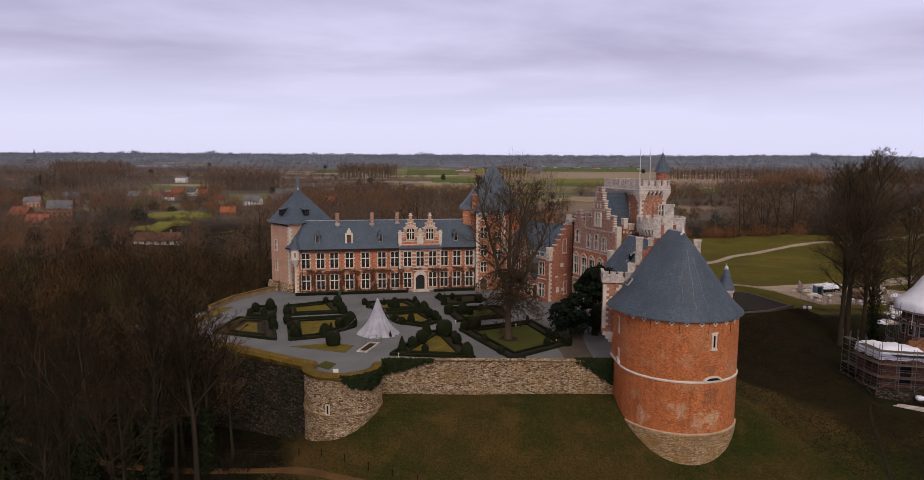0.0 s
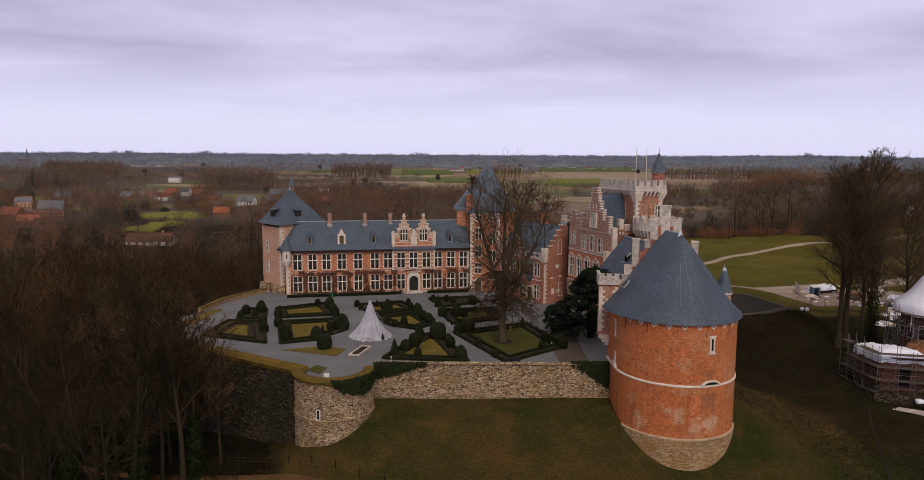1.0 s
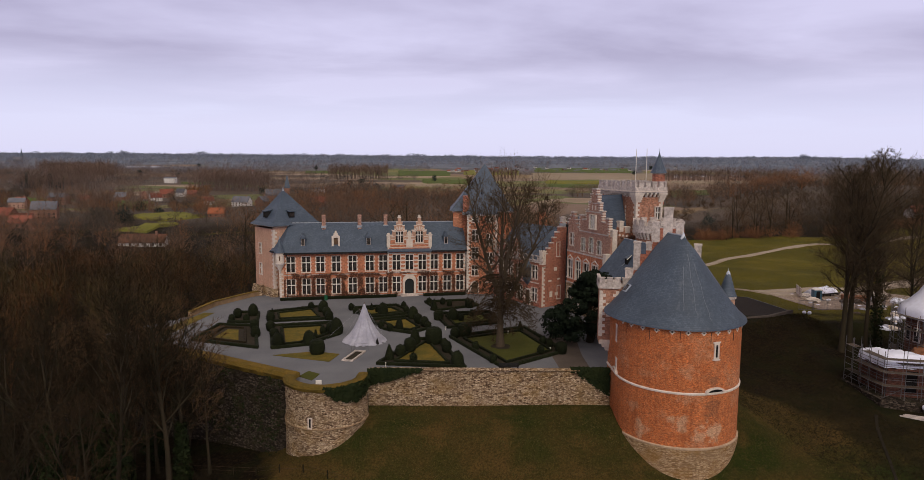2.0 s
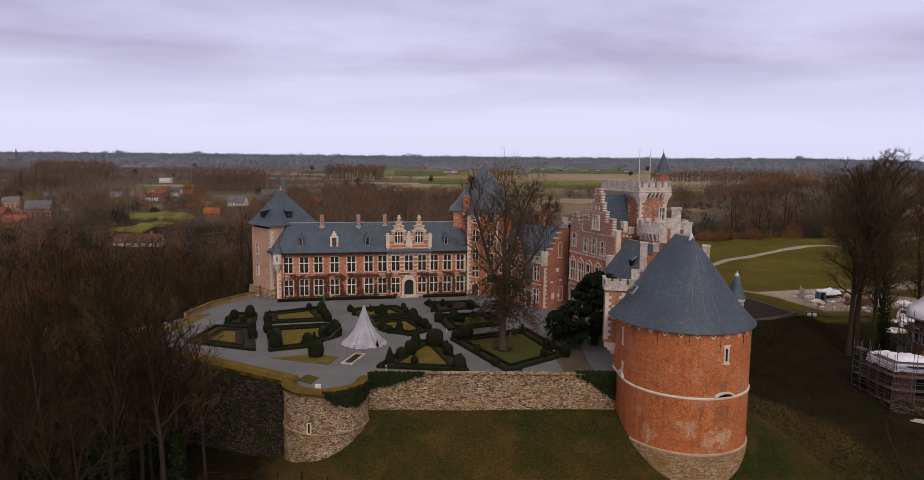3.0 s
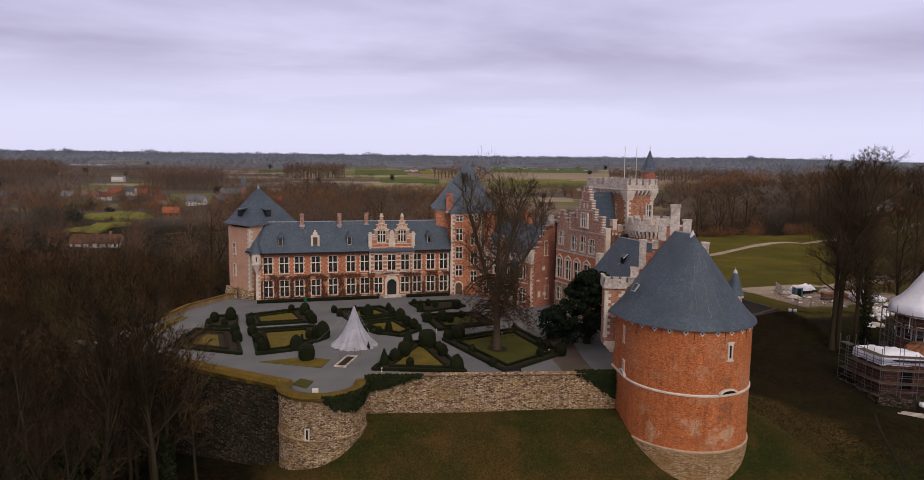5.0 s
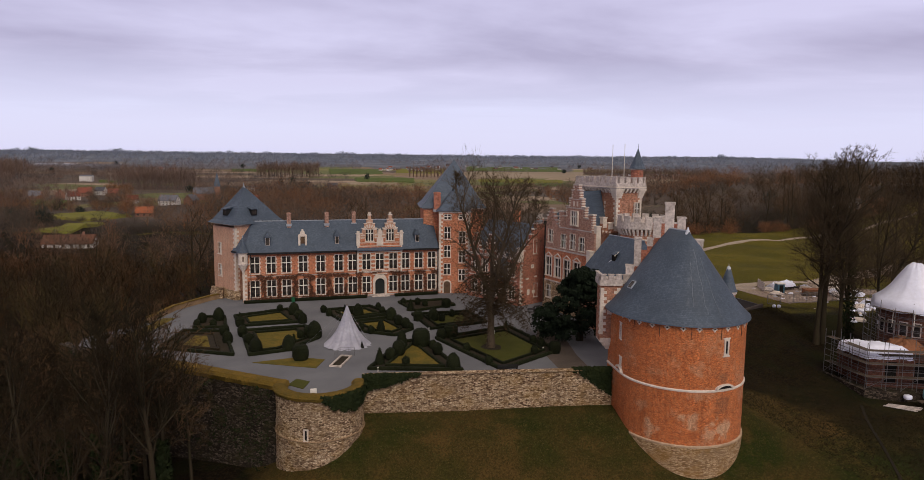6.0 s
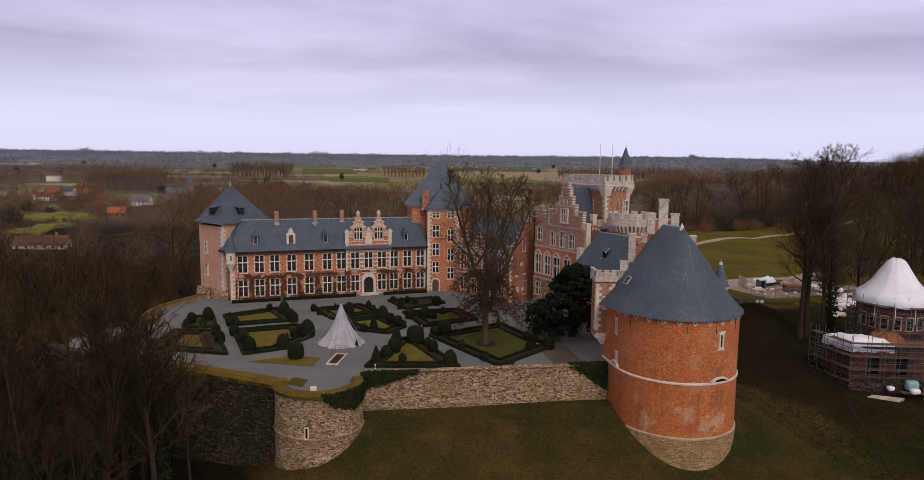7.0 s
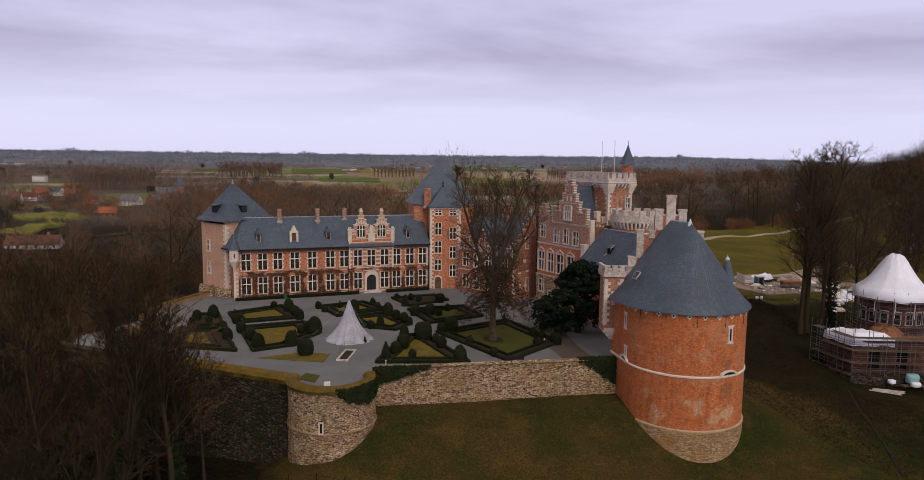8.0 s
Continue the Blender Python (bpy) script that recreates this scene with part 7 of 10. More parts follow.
shrubs([(-8.6, 95.9, "c", 2.5), (-7.2, 97.5, "b", 1.8), (-6.0, 99.7, "b", 2.6), (-5.5, 103.8, "e", 3.2), (-2.7, 104.4, "m", 3.0), (-0.7, 99.6, "b", 2.0), (-1.1, 102.5, "b", 1.7), (0.8, 92.9, "d", 2.6), (-5.2, 94.8, "b", 1.5)])
shrubs([(0.5, 107.7, "b", 2.2), (2.1, 109.0, "m", 2.4), (11.1, 111.8, "c", 2.2), (13.8, 104.2, "b", 1.6), (14.6, 102.6, "b", 1.5), (15.8, 99.3, "m", 2.2), (3.5, 100.7, "b", 1.4), (12.8, 98.8, "b", 1.3), (5.7, 94.5, "b", 1.3)])
topiary(-19.1, 98.6, "m", 2.6)
single("lawn", Geo().prism([(-25.2, 97.6), (-16.7, 94.6), (-15.9, 98.3), (-19.6, 99.6)], 0.0, 0.06), LAWN_DRY, "three-cornered patch of yellowed grass round a clipped drum", "lawn", group="beds of the parterre")
single("lawn", Geo().prism([(-19.4, 88.2), (-17.4, 86.6), (-16.9, 89.2), (-18.6, 90.4)], 0.0, 0.06), LAWN, "small patch of grass inside the bastion", "lawn")
single("lawn", Geo().prism([(-47.5, 108), (-44.5, 108), (-42.6, 124), (-44.4, 124)], 0.0, 0.06), LAWN_DRY, "grass verge along the terrace's outer edge", "lawn")


def tent():
    t = thing("tent", "grey canvas bell tent tied over the garden's centrepiece", "tent", pose(-13.3, 105.6, 0))
    g, n = Geo(), 120
    rows = [(0.0, 5.85), (0.16, 5.6), (0.45, 4.7), (0.95, 3.4), (1.6, 2.1), (2.35, 1.0), (3.0, 0.35), (3.3, 0.03)]
    vs = []
    for k, (r, z) in enumerate(rows):
        for i in range(n):
            a = 2 * math.pi * i / n
            f = 1 + (0.03 + 0.05 * k / 7) * (math.sin(a * 17 + 0.9 * math.sin(a * 3)) * 0.55 + 1.3 * noise.noise((math.cos(a) * 5, math.sin(a) * 5, k * 0.3)))
            zz = z + (0.18 * noise.noise((math.cos(a) * 6, math.sin(a) * 6, 9)) if k > 4 else 0)
            vs.append((r * f * math.cos(a), r * f * math.sin(a), max(0.02, zz)))
    m = len(rows)
    g.add(vs, [(k * n + i, k * n + (i + 1) % n, (k + 1) * n + (i + 1) % n, (k + 1) * n + i) for k in range(m - 1) for i in range(n)])
    part("canvas", g, CANVAS, t, "draped grey canvas with deep folds", smooth=True)
    for x, y, z in ((-6.1, -0.3, 0.05), (3.6, -1.6, 0.05), (-3.4, 2.2, 0.05), (2.8, 2.6, 0.05)):
        part("guy_rope", Geo().tube([(x * 0.1, y * 0.1, 5.0), (x, y, z)], [0.010, 0.010], 4), CANVAS, t)
    # black triangle laid on the canvas for the shade of the entrance
    part("tent_opening_shade", Geo().add([(1.9, -2.3, 0.03), (2.5, -2.05, 0.03), (2.15, -1.95, 1.1)], [(0, 1, 2)]), DARK, t)
    part("mast", Geo().tube([(0, 0, 0), (0, 0, 6.0)], [0.06, 0.05], 6), WOOD, t)


tent()


def excavation():
    t = thing("planting_pit", "white-edged rectangular pit beside the tent", "pit", pose(-13.7, 97.3, 0, 0, 0, -14))
    for x0, x1, y0, y1 in ((-0.8, 0.8, -2.5, -2.25), (-0.8, 0.8, 2.25, 2.5), (-0.8, -0.58, -2.25, 2.25), (0.58, 0.8, -2.25, 2.25)):
        part("kerb", Geo().box(x0, x1, y0, y1, 0, 0.2), STONE_GREY, t)
    part("soil", Geo().box(-0.58, 0.58, -2.25, 2.25, -0.02, 0.05), SOIL, t)
    f = thing("site_fence", "low grey metal railing round the planting pit", "railing", pose(-13.7, 97.3, 0, 0, 0, -14))
    for x, y in ((-1.0, 0.2), (-1.0, 1.5), (-1.0, 2.8), (0.2, 2.9), (1.0, 2.9)):
        part("post", Geo().tube([(x, y, 0), (x, y, 1.15)], [0.03, 0.03], 5), STEEL, f)
    for z in (0.5, 0.85, 1.12):
        part("rail", Geo().tube([(-1.0, 0.2, z), (-1.0, 2.8, z), (1.0, 2.9, z)], [0.022] * 3, 4), STEEL, f)


excavation()


def bench():
    t = thing("bench", "dark wooden garden bench with its back to the terrace wall", "bench", pose(7.6, 91.1, 0, 0, 0, 2))
    for k in range(3):
        part("seat_slat", Geo().box(-1.3, 1.3, -0.05 + k * 0.17, 0.1 + k * 0.17, 0.45, 0.5), GUTTER, t)
    for k in range(3):
        part("back_slat", Geo().box(-1.3, 1.3, -0.14, -0.09, 0.6 + k * 0.16, 0.72 + k * 0.16), GUTTER, t)
    for x in (-1.2, 1.2):
        for y, h in ((-0.12, 1.1), (0.4, 0.65)):
            part("leg", Geo().box(x - 0.05, x + 0.05, y - 0.05, y + 0.05, 0, h), GUTTER, t)
        part("armrest", Geo().box(x - 0.06, x + 0.06, -0.1, 0.5, 0.65, 0.7), GUTTER, t)


bench()
single("floodlight", Geo().box(-0.35, 0.35, -0.15, 0.15, 0.0, 0.5).box(-0.3, 0.3, -0.17, -0.15, 0.06, 0.44), WHITE, "white floodlight box on the bastion's parapet", "floodlight", pose(-15.9, 83.4, 0.6, 0, 0, 10))


def cafe_set(x, y, rz):
    t = thing("garden_table", "dark metal garden table by the hall door", "table", pose(x, y, 0, 0, 0, rz))
    part("tabletop", Geo().box(-0.6, 0.6, -0.4, 0.4, 0.72, 0.76), GUTTER, t)
    for a in (-0.5, 0.5):
        for b in (-0.3, 0.3):
            part("leg", Geo().box(a - 0.03, a + 0.03, b - 0.03, b + 0.03, 0, 0.72), GUTTER, t)
    for s in (-1, 1):
        c = thing("garden_bench", "dark metal bench beside a garden table", "bench", pose(x, y, 0, 0, 0, rz))
        part("seat", Geo().box(-0.6, 0.6, s * 0.7 - 0.15, s * 0.7 + 0.15, 0.42, 0.46), GUTTER, c)
        for a in (-0.5, 0.5):
            part("leg", Geo().box(a - 0.03, a + 0.03, s * 0.7 - 0.12, s * 0.7 + 0.12, 0, 0.42), GUTTER, c)


cafe_set(19.6, 126.5, 20)
cafe_set(17.9, 124.4, -10)
for bx, by in ((-3.4, 107.8), (-8.8, 92.7), (14.4, 100.4), (9.0, 110.0), (-1.0, 112.6)):
    single("garden_lamp", Geo().lathe(0, 0, [(0.0, 0), (0.08, 0), (0.08, 0.06), (0.03, 0.08), (0.03, 0.42), (0.1, 0.45), (0.1, 0.55), (0.0, 0.58)], 8), WHITE, "small white garden lamp beside a clipped hedge", "lamp", pose(bx, by, 0), "garden lamps")

# forecourt, kerb and roads on the far side of the tower
single("road", Geo().prism([(41, 113), (50.4, 121.2), (57, 123.5), (63.3, 128.2), (60.8, 140.8), (48, 149.8), (38, 140)], -0.1, 0.006), ASPHALT, "dark brown worn forecourt between the castle and the building site", "road", kind="structure")
single("kerb", rough_strip(Geo(), [(43, 114.6), (50.6, 121.0), (57, 123.3), (63.5, 128)], [(0.25, -1.2), (0.25, 0.28), (-0.2, 0.28), (-0.2, -0.1)], 1.0, 0.04, 1), COBBLE, "low worn stone kerb along the forecourt's edge", "kerb", kind="structure")


def lane(name, path, w, material, label, lift=0.12, step=2.0):
    """A track that follows the ground."""
    pts = [Vector((x, y, 0)) for x, y in path]
    line = []
    for a, b in zip(pts, pts[1:]):
        n = max(1, int((b - a).length / step))
        line += [a.lerp(b, i / n) for i in range(n)]
    line.append(pts[-1])
    for _ in range(6):
        line = [line[0]] + [(line[i - 1] + line[i] * 2 + line[i + 1]) / 4 for i in range(1, len(line) - 1)] + [line[-1]]
    vs = []
    for i, p in enumerate(line):
        d = (line[min(i + 1, len(line) - 1)] - line[max(i - 1, 0)]).normalized()
        r = Vector((d.y, -d.x, 0))
        for o in (-w / 2 - min(0.6, w), -w / 2, 0, w / 2, w / 2 + min(0.6, w)):
            q = p + r * (o * (1 + 0.12 * noise.noise((p.x * 0.2, p.y * 0.2, o))))
            vs.append((q.x, q.y, height(q.x, q.y) + (lift if abs(o) <= w / 2 else -0.8)))
    g = Geo().add(vs, [(i * 5 + k, i * 5 + k + 1, i * 5 + k + 6, i * 5 + k + 5) for i in range(len(line) - 1) for k in range(4)])
    return single(name, g, material, label, "path", kind="structure")


lane("path", [(66, 206), (96, 236), (115, 252), (143, 274), (169, 287), (223, 300), (300, 310)], 2.3, EARTHROAD, "pale gravel path winding across the meadow", 0.45)
lane("road_gravel", [(50, 158), (62.5, 161), (72.6, 160), (83, 160), (95, 164.5), (109, 172.6), (127, 184), (142, 193), (166, 209), (200, 230)], 5.0, EARTHROAD, "wide pale gravel drive past the building site", 0.45)
lane("road_apron", [(49, 153), (58, 154), (68, 153), (76, 151)], 9.0, EARTHROAD, "wide beige gravel apron behind the forecourt", 0.3)
single("pavement_cobbled", Geo().prism([(14.5, 91.5), (18.6, 91.5), (18.6, 98), (19.5, 109), (16.5, 113), (14.0, 104)], -0.05, 0.012), COBBLE, "brown cobbled strip beside the yew", "cobbles", kind="structure")
lane("site_yard", [(70, 139), (76, 140), (86, 143.5), (100, 149)], 15.0, plain("trodden_rubble", (0.42, 0.33, 0.27), (0.30, 0.22, 0.17), (0.10, 0.07, 0.05), 0.25, 2.0, 0.95, 0.6, fine=0.7), "trampled beige rubble ground of the site yard", 0.08)
lane("path_wood", [(-66, 96), (-52, 88), (-40, 82.5), (-31, 79.6), (-26, 78.6), (-16, 76.6), (-6, 73.5), (8, 66)], 1.1, plain("earth_path", (0.15, 0.075, 0.028), (0.10, 0.052, 0.022), (0.05, 0.032, 0.018), 0.4, 4.0, 0.95, 0.4), "trodden earth path at the foot of the slope", 0.1)
lane("path_slope", [(48.5, 72), (52, 80), (55, 88), (57.5, 92)], 0.35, plain("mud_track", (0.018, 0.014, 0.009), (0.026, 0.02, 0.012)), "dark trench line running down the grass slope", 0.08)


def path_fence():
    f = thing("wire_fence", "low wooden-post wire fence along the earth path", "fence")
    pts = []
    for i in range(18):
        x = -44 + i * 3.0
        y = 86.6 - (x + 44) * 0.33 + 1.5
        z = height(x, y)
        part("post", Geo().box(x - 0.06, x + 0.06, y - 0.06, y + 0.06, z - 0.3, z + 1.0), TWIG_DARK, f)
        pts.append((x, y, z))
    for h in (0.5, 0.95):
        part("wire", Geo().tube([(x, y, z + h) for x, y, z in pts], [0.01] * len(pts), 3), WOOD, f)


path_fence()


# ---------------------------------------------------------------- trees
def grow_tree(seed, h, spread, first=0.28, limbs=18, subs=8, fine=5, twigs=4, lean=0.0, twig_r=0.028, up=0.5, forks=1, stout=1.0, round_top=0.5, limb_r=0.34, reach=0.42, fork_r=0.52):
    """A bare tree: the trunk with its limbs, and a crown of branches and twigs."""
    rng = random.Random(seed)
    wood, crown = Geo(), Geo()
    r0 = h * 0.0165 * stout

    def wander(p, d, length, n, curl, lift):
        pts = [p.copy()]
        for _ in range(n):
            d = (d + Vector((rng.uniform(-curl, curl), rng.uniform(-curl, curl), rng.uniform(-curl, curl) + lift))).normalized()
            p = p + d * (length / n)
            pts.append(p.copy())
        return pts

    stems = []
    for k in range(forks):
        a = k * 2.2 + rng.uniform(-0.4, 0.4)
        if k == 0:
            pts = wander(Vector((0, 0, -0.4)), Vector((lean, 0, 1)), h * 0.86, 9, 0.05, 0.02)
        else:
            s = stems[0][2 + k % 2]
            pts = wander(s, Vector((math.cos(a) * 0.5, math.sin(a) * 0.5, 1)), h * 0.66, 7, 0.07, 0.05)
        stems.append(pts)
        n = len(pts)
        rr = r0 if k == 0 else r0 * fork_r
        rads = [rr * (1.35 if i == 0 and k == 0 else 1 - 0.85 * i / (n - 1)) for i in range(n)]
        wood.tube(pts, rads, 8)
    for i in range(limbs):
        pts = stems[i % len(stems)]
        lo = first if i % len(stems) == 0 else 0.12
        t = lo + (1 - lo) * ((i + rng.random()) / limbs)
        k = min(len(pts) - 2, int(t * (len(pts) - 1)))
        base = pts[k].lerp(pts[k + 1], t * (len(pts) - 1) - k)
        a = i * 2.4 + rng.uniform(-0.5, 0.5)
        el = up * (0.5 + t) + rng.uniform(-0.2, 0.25)
        d = Vector((math.cos(a) * math.cos(el), math.sin(a) * math.cos(el), math.sin(el)))
        u_ = (t - lo) / (1 - lo + 1e-6)
        length = spread * ((1.1 - 0.72 * u_) * (1 - round_top) + round_top * (0.45 + 1.0 * math.sin(math.pi * min(1, 0.12 + 0.88 * u_)) ** 0.8)) * rng.uniform(0.7, 1.15)
        lp = wander(base, d, length, 6, 0.16, 0.05)
        lr = r0 * limb_r * (1.1 - 0.75 * t)
        wood.tube(lp, [lr * (1 - 0.88 * j / 6) + 0.015 for j in range(7)], 5)
        for j in range(subs):
            s = 0.18 + 0.82 * (j + rng.random()) / subs
            q = min(5, int(s * 6))
            b = lp[q].lerp(lp[q + 1], s * 6 - q)
            ax = (lp[q + 1] - lp[q]).normalized()
            side = ax.orthogonal().normalized()
            side.rotate(Matrix.Rotation(rng.uniform(0, 6.28), 3, ax))
            d2 = (ax * 0.6 + side * 0.8 + Vector((0, 0, 0.22))).normalized()
            l2 = length * reach * (1.15 - 0.6 * s) * rng.uniform(0.6, 1.2)
            bp = wander(b, d2, l2, 3, 0.2, 0.06)
            crown.tube(bp, [0.045, 0.034, 0.022, 0.01], 3)
            for _ in range(fine):
                u = rng.uniform(0.2, 1.0)
                q2 = min(2, int(u * 3))
                c = bp[q2].lerp(bp[q2 + 1], u * 3 - q2)
                d3 = (d2 + Vector((rng.uniform(-1, 1), rng.uniform(-1, 1), rng.uniform(-0.6, 1.0)))).normalized()
                l3 = min(l2 * 0.5, 1.5) * rng.uniform(0.5, 1.2)
                e = c + d3 * l3
                crown.spike(c, e, twig_r * 1.2)
                for _ in range(twigs):
                    w = rng.uniform(0.2, 1.0)
                    p = c.lerp(e, w)
                    d4 = (d3 + Vector((rng.uniform(-1, 1), rng.uniform(-1, 1), rng.uniform(-0.5, 0.9)))).normalized()
                    crown.twig(p, p + d4 * rng.uniform(0.5, 1.1) * (0.35 + 0.045 * spread), twig_r)
    return wood, crown


class Blades:
    """Crowns of far bare trees: thousands of fine pointed blades in one mesh."""

    def __init__(self):
        self.tris = []
        self.sides = []

    def put(self, p, q, wide, rng, out=None):
        """Blades from p to q; out: the side that each one turns to, as on a rounded crown."""
        d = q - p
        u = np.cross(d, rng.normal(size=d.shape))
        u *= (np.asarray(wide) * rng.uniform(0.6, 1.4, len(d)))[:, None] / (np.linalg.norm(u, axis=1, keepdims=True) + 1e-9)
        tri = np.stack([p + u, p - u, q], 1)
        face = np.cross(tri[:, 1] - tri[:, 0], tri[:, 2] - tri[:, 0])
        out = face if out is None else out
        turned = np.einsum("ij,ij->i", face, out) < 0
        tri[turned] = tri[turned][:, ::-1]
        self.tris.append(tri)
        self.sides.append(np.repeat(out / (np.linalg.norm(out, axis=1, keepdims=True) + 1e-9), 3, 0))

    def crowns(self, rows, n, wide, rng, length=0.13, low=0.2, limbs=6):
        """Rows of (x, y, foot, height, width): n twigs each, fanning out from the fork, with some limbs and a trunk."""
        if not rows:
            return self
        r = np.array(rows, float)
        m = len(r)
        foot, h, w = r[:, :3], r[:, 3], r[:, 4]
        d = rng.normal(size=(m, n, 3))
        d /= np.linalg.norm(d, axis=2, keepdims=True)
        turn = np.arctan2(d[..., 1], d[..., 0])
        ph = rng.uniform(0, 6.28, (m, 3, 1))
        lobe = 1 + 0.17 * np.sin(3 * turn + ph[:, 0]) + 0.13 * np.sin(5 * d[..., 2] + ph[:, 1]) + 0.1 * np.sin(7 * turn + 4 * d[..., 2] + ph[:, 2])
        k = rng.uniform(0.12, 1.0, (m, n)) ** 0.5 * lobe
        half = (1 - low) / 2
        mid = foot + np.stack([0 * h, 0 * h, h * (low + half)], 1)
        size = np.stack([w / 2, w / 2, h * half], 1)
        p = mid[:, None] + d * k[..., None] * size[:, None]
        fork = foot + np.stack([0 * h, 0 * h, h * low * 0.9], 1)
        way = p - fork[:, None]
        way /= np.linalg.norm(way, axis=2, keepdims=True) + 1e-9
        way += rng.normal(size=way.shape) * 0.5
        q = p + way * (h[:, None] * rng.uniform(0.5, 1.3, (m, n)) * length)[..., None]
        each = np.repeat(np.broadcast_to(wide, m), n)
        out = d * k[..., None] ** 2 + (0.0, 0.0, 0.35) + rng.normal(size=d.shape) * 0.22
        self.put(p.reshape(-1, 3), q.reshape(-1, 3), each, rng, out.reshape(-1, 3))
        if limbs:
            e = mid[:, None] + d[:, :limbs] * size[:, None] * 0.8
            b = np.repeat((foot + fork)[:, None] / 2, limbs, 1)
            self.put(b.reshape(-1, 3), e.reshape(-1, 3), np.repeat(np.broadcast_to(wide, m), limbs) * 1.8, rng)
            for _ in range(2):
                self.put(foot, foot + np.stack([0 * h, 0 * h, h * 0.75], 1), np.broadcast_to(wide, m) * 2.6, rng)
        return self

    def mesh(self, name, material):
        v = np.concatenate(self.tris).reshape(-1, 3)
        me = bpy.data.meshes.new(name)
        n = len(v)
        me.vertices.add(n)
        me.vertices.foreach_set("co", v.ravel().astype(np.float32))
        me.loops.add(n)
        me.loops.foreach_set("vertex_index", np.arange(n, dtype=np.int32))
        me.polygons.add(n // 3)
        me.polygons.foreach_set("loop_start", np.arange(0, n, 3, dtype=np.int32))
        me.update(calc_edges=True)
        side = me.attributes.new("custom_normal", "FLOAT_VECTOR", "POINT")
        side.data.foreach_set("vector", np.concatenate(self.sides).ravel().astype(np.float32))
        me.materials.append(material)
        return me


def woods(rows, material, label, n, wide, seed, category="woods", name="woods", **kw):
    """One stretch of woodland; wide is the twigs' width as a share of their distance."""
    if rows:
        far = np.array([math.hypot(r[0], r[1]) for r in rows]) * wide
        single(name, Blades().crowns(rows, n, far, np.random.default_rng(seed), **kw).mesh(name, material), material, label, category, kind="stuff")


def with_mist(crown, mist, h, seed):
    """A crown with many more fine twigs in a rounded, uneven outline."""
    n, wide, broad, low = mist
    more = Blades().crowns([(0.0, 0.0, 0.0, h * 0.92, broad * 2)], n, wide, np.random.default_rng(seed), length=0.02, low=low, limbs=0)
    v = np.concatenate(more.tris).reshape(-1, 3).tolist()
    return crown.add(v, [(i, i + 1, i + 2) for i in range(0, len(v), 3)])


def tree_kind(name, label, mat, group="", mist=None, **kw):
    """One bare tree of a kind, kept to be copied. mist: (twigs, width, half breadth, lowest share) of a rounded haze of fine twigs."""
    wood, crown = grow_tree(**kw)
    if mist:
        crown = with_mist(crown, mist, kw["h"], kw["seed"])
    t = thing(name, label, "tree", group=group)
    part("trunk", wood, BARK, t, smooth=True, recalc=False)
    part("crown", crown, mat, t, recalc=False)
    return t


def plant(kinds, spots, rng):
    """The kinds, copied over the spots; the first spots take the originals."""
    used = set()
    for i, (x, y, s) in enumerate(spots):
        k = kinds[i % len(kinds)]
        m = pose(x, y, height(x, y) - 0.1, rng.uniform(-3, 3), rng.uniform(-3, 3), rng.uniform(0, 360)) @ Matrix.Diagonal((s, s, s * rng.uniform(0.93, 1.08), 1))
        if id(k) in used:
            copy_thing(k, m)
        else:
            used.add(id(k))
            k.matrix_basis = m


rngt = random.Random(77)
NEAR = [tree_kind("bare_tree", "tall bare broadleaf tree with fine brown twigs", (TWIG_DARK, TWIG, TWIG_DARK, TWIG)[i], "bare trees of the wooded slope",
                  seed=20 + i, h=27.0, spread=6.4 + i * 0.5, first=0.40, limbs=19, subs=8, fine=5, twigs=4, twig_r=0.026, up=0.85, forks=1 + i % 2, round_top=0.6) for i in range(4)]
spots = [(-30.4, 74.5, 1.0), (-33.6, 70.2, 0.97), (-36.5, 77.5, 1.0), (-40, 70, 0.98), (-44.5, 76, 1.0), (-38, 63, 0.94), (-47, 66, 1.0), (-52, 74, 1.02), (-31.5, 81, 0.82), (-43, 84.5, 0.95), (-50, 83, 0.98), (-57, 80, 1.0),
         (-36, 56, 0.85), (-45, 55, 0.9), (-54, 60, 0.95), (-33, 63.5, 0.8), (-60, 70, 1.0), (-65, 84, 1.0), (-58, 90, 0.95), (-51, 93, 0.9), (-68, 96, 0.95), (-62, 103, 0.9), (-74, 88, 1.0), (-72, 108, 0.92), (-66, 116, 0.9)]
spots += [(-37.5, 88.5, 0.68), (-43, 93.5, 0.72), (-48.5, 98.5, 0.75), (-54, 104, 0.78), (-33, 86.5, 0.6)]
plant(NEAR, [(x, y, s * 0.86) for x, y, s in spots], rngt)
SLIM = [tree_kind("bare_tree", "slender bare tree growing at the foot of the rampart", TWIG_WOOD, "slender trees below the rampart",
                  seed=32 + i, h=25.0, spread=5.2, first=0.34, limbs=20, subs=7, fine=5, twigs=4, twig_r=0.017, up=0.7, forks=1 + i, stout=0.8, round_top=0.8) for i in range(2)]
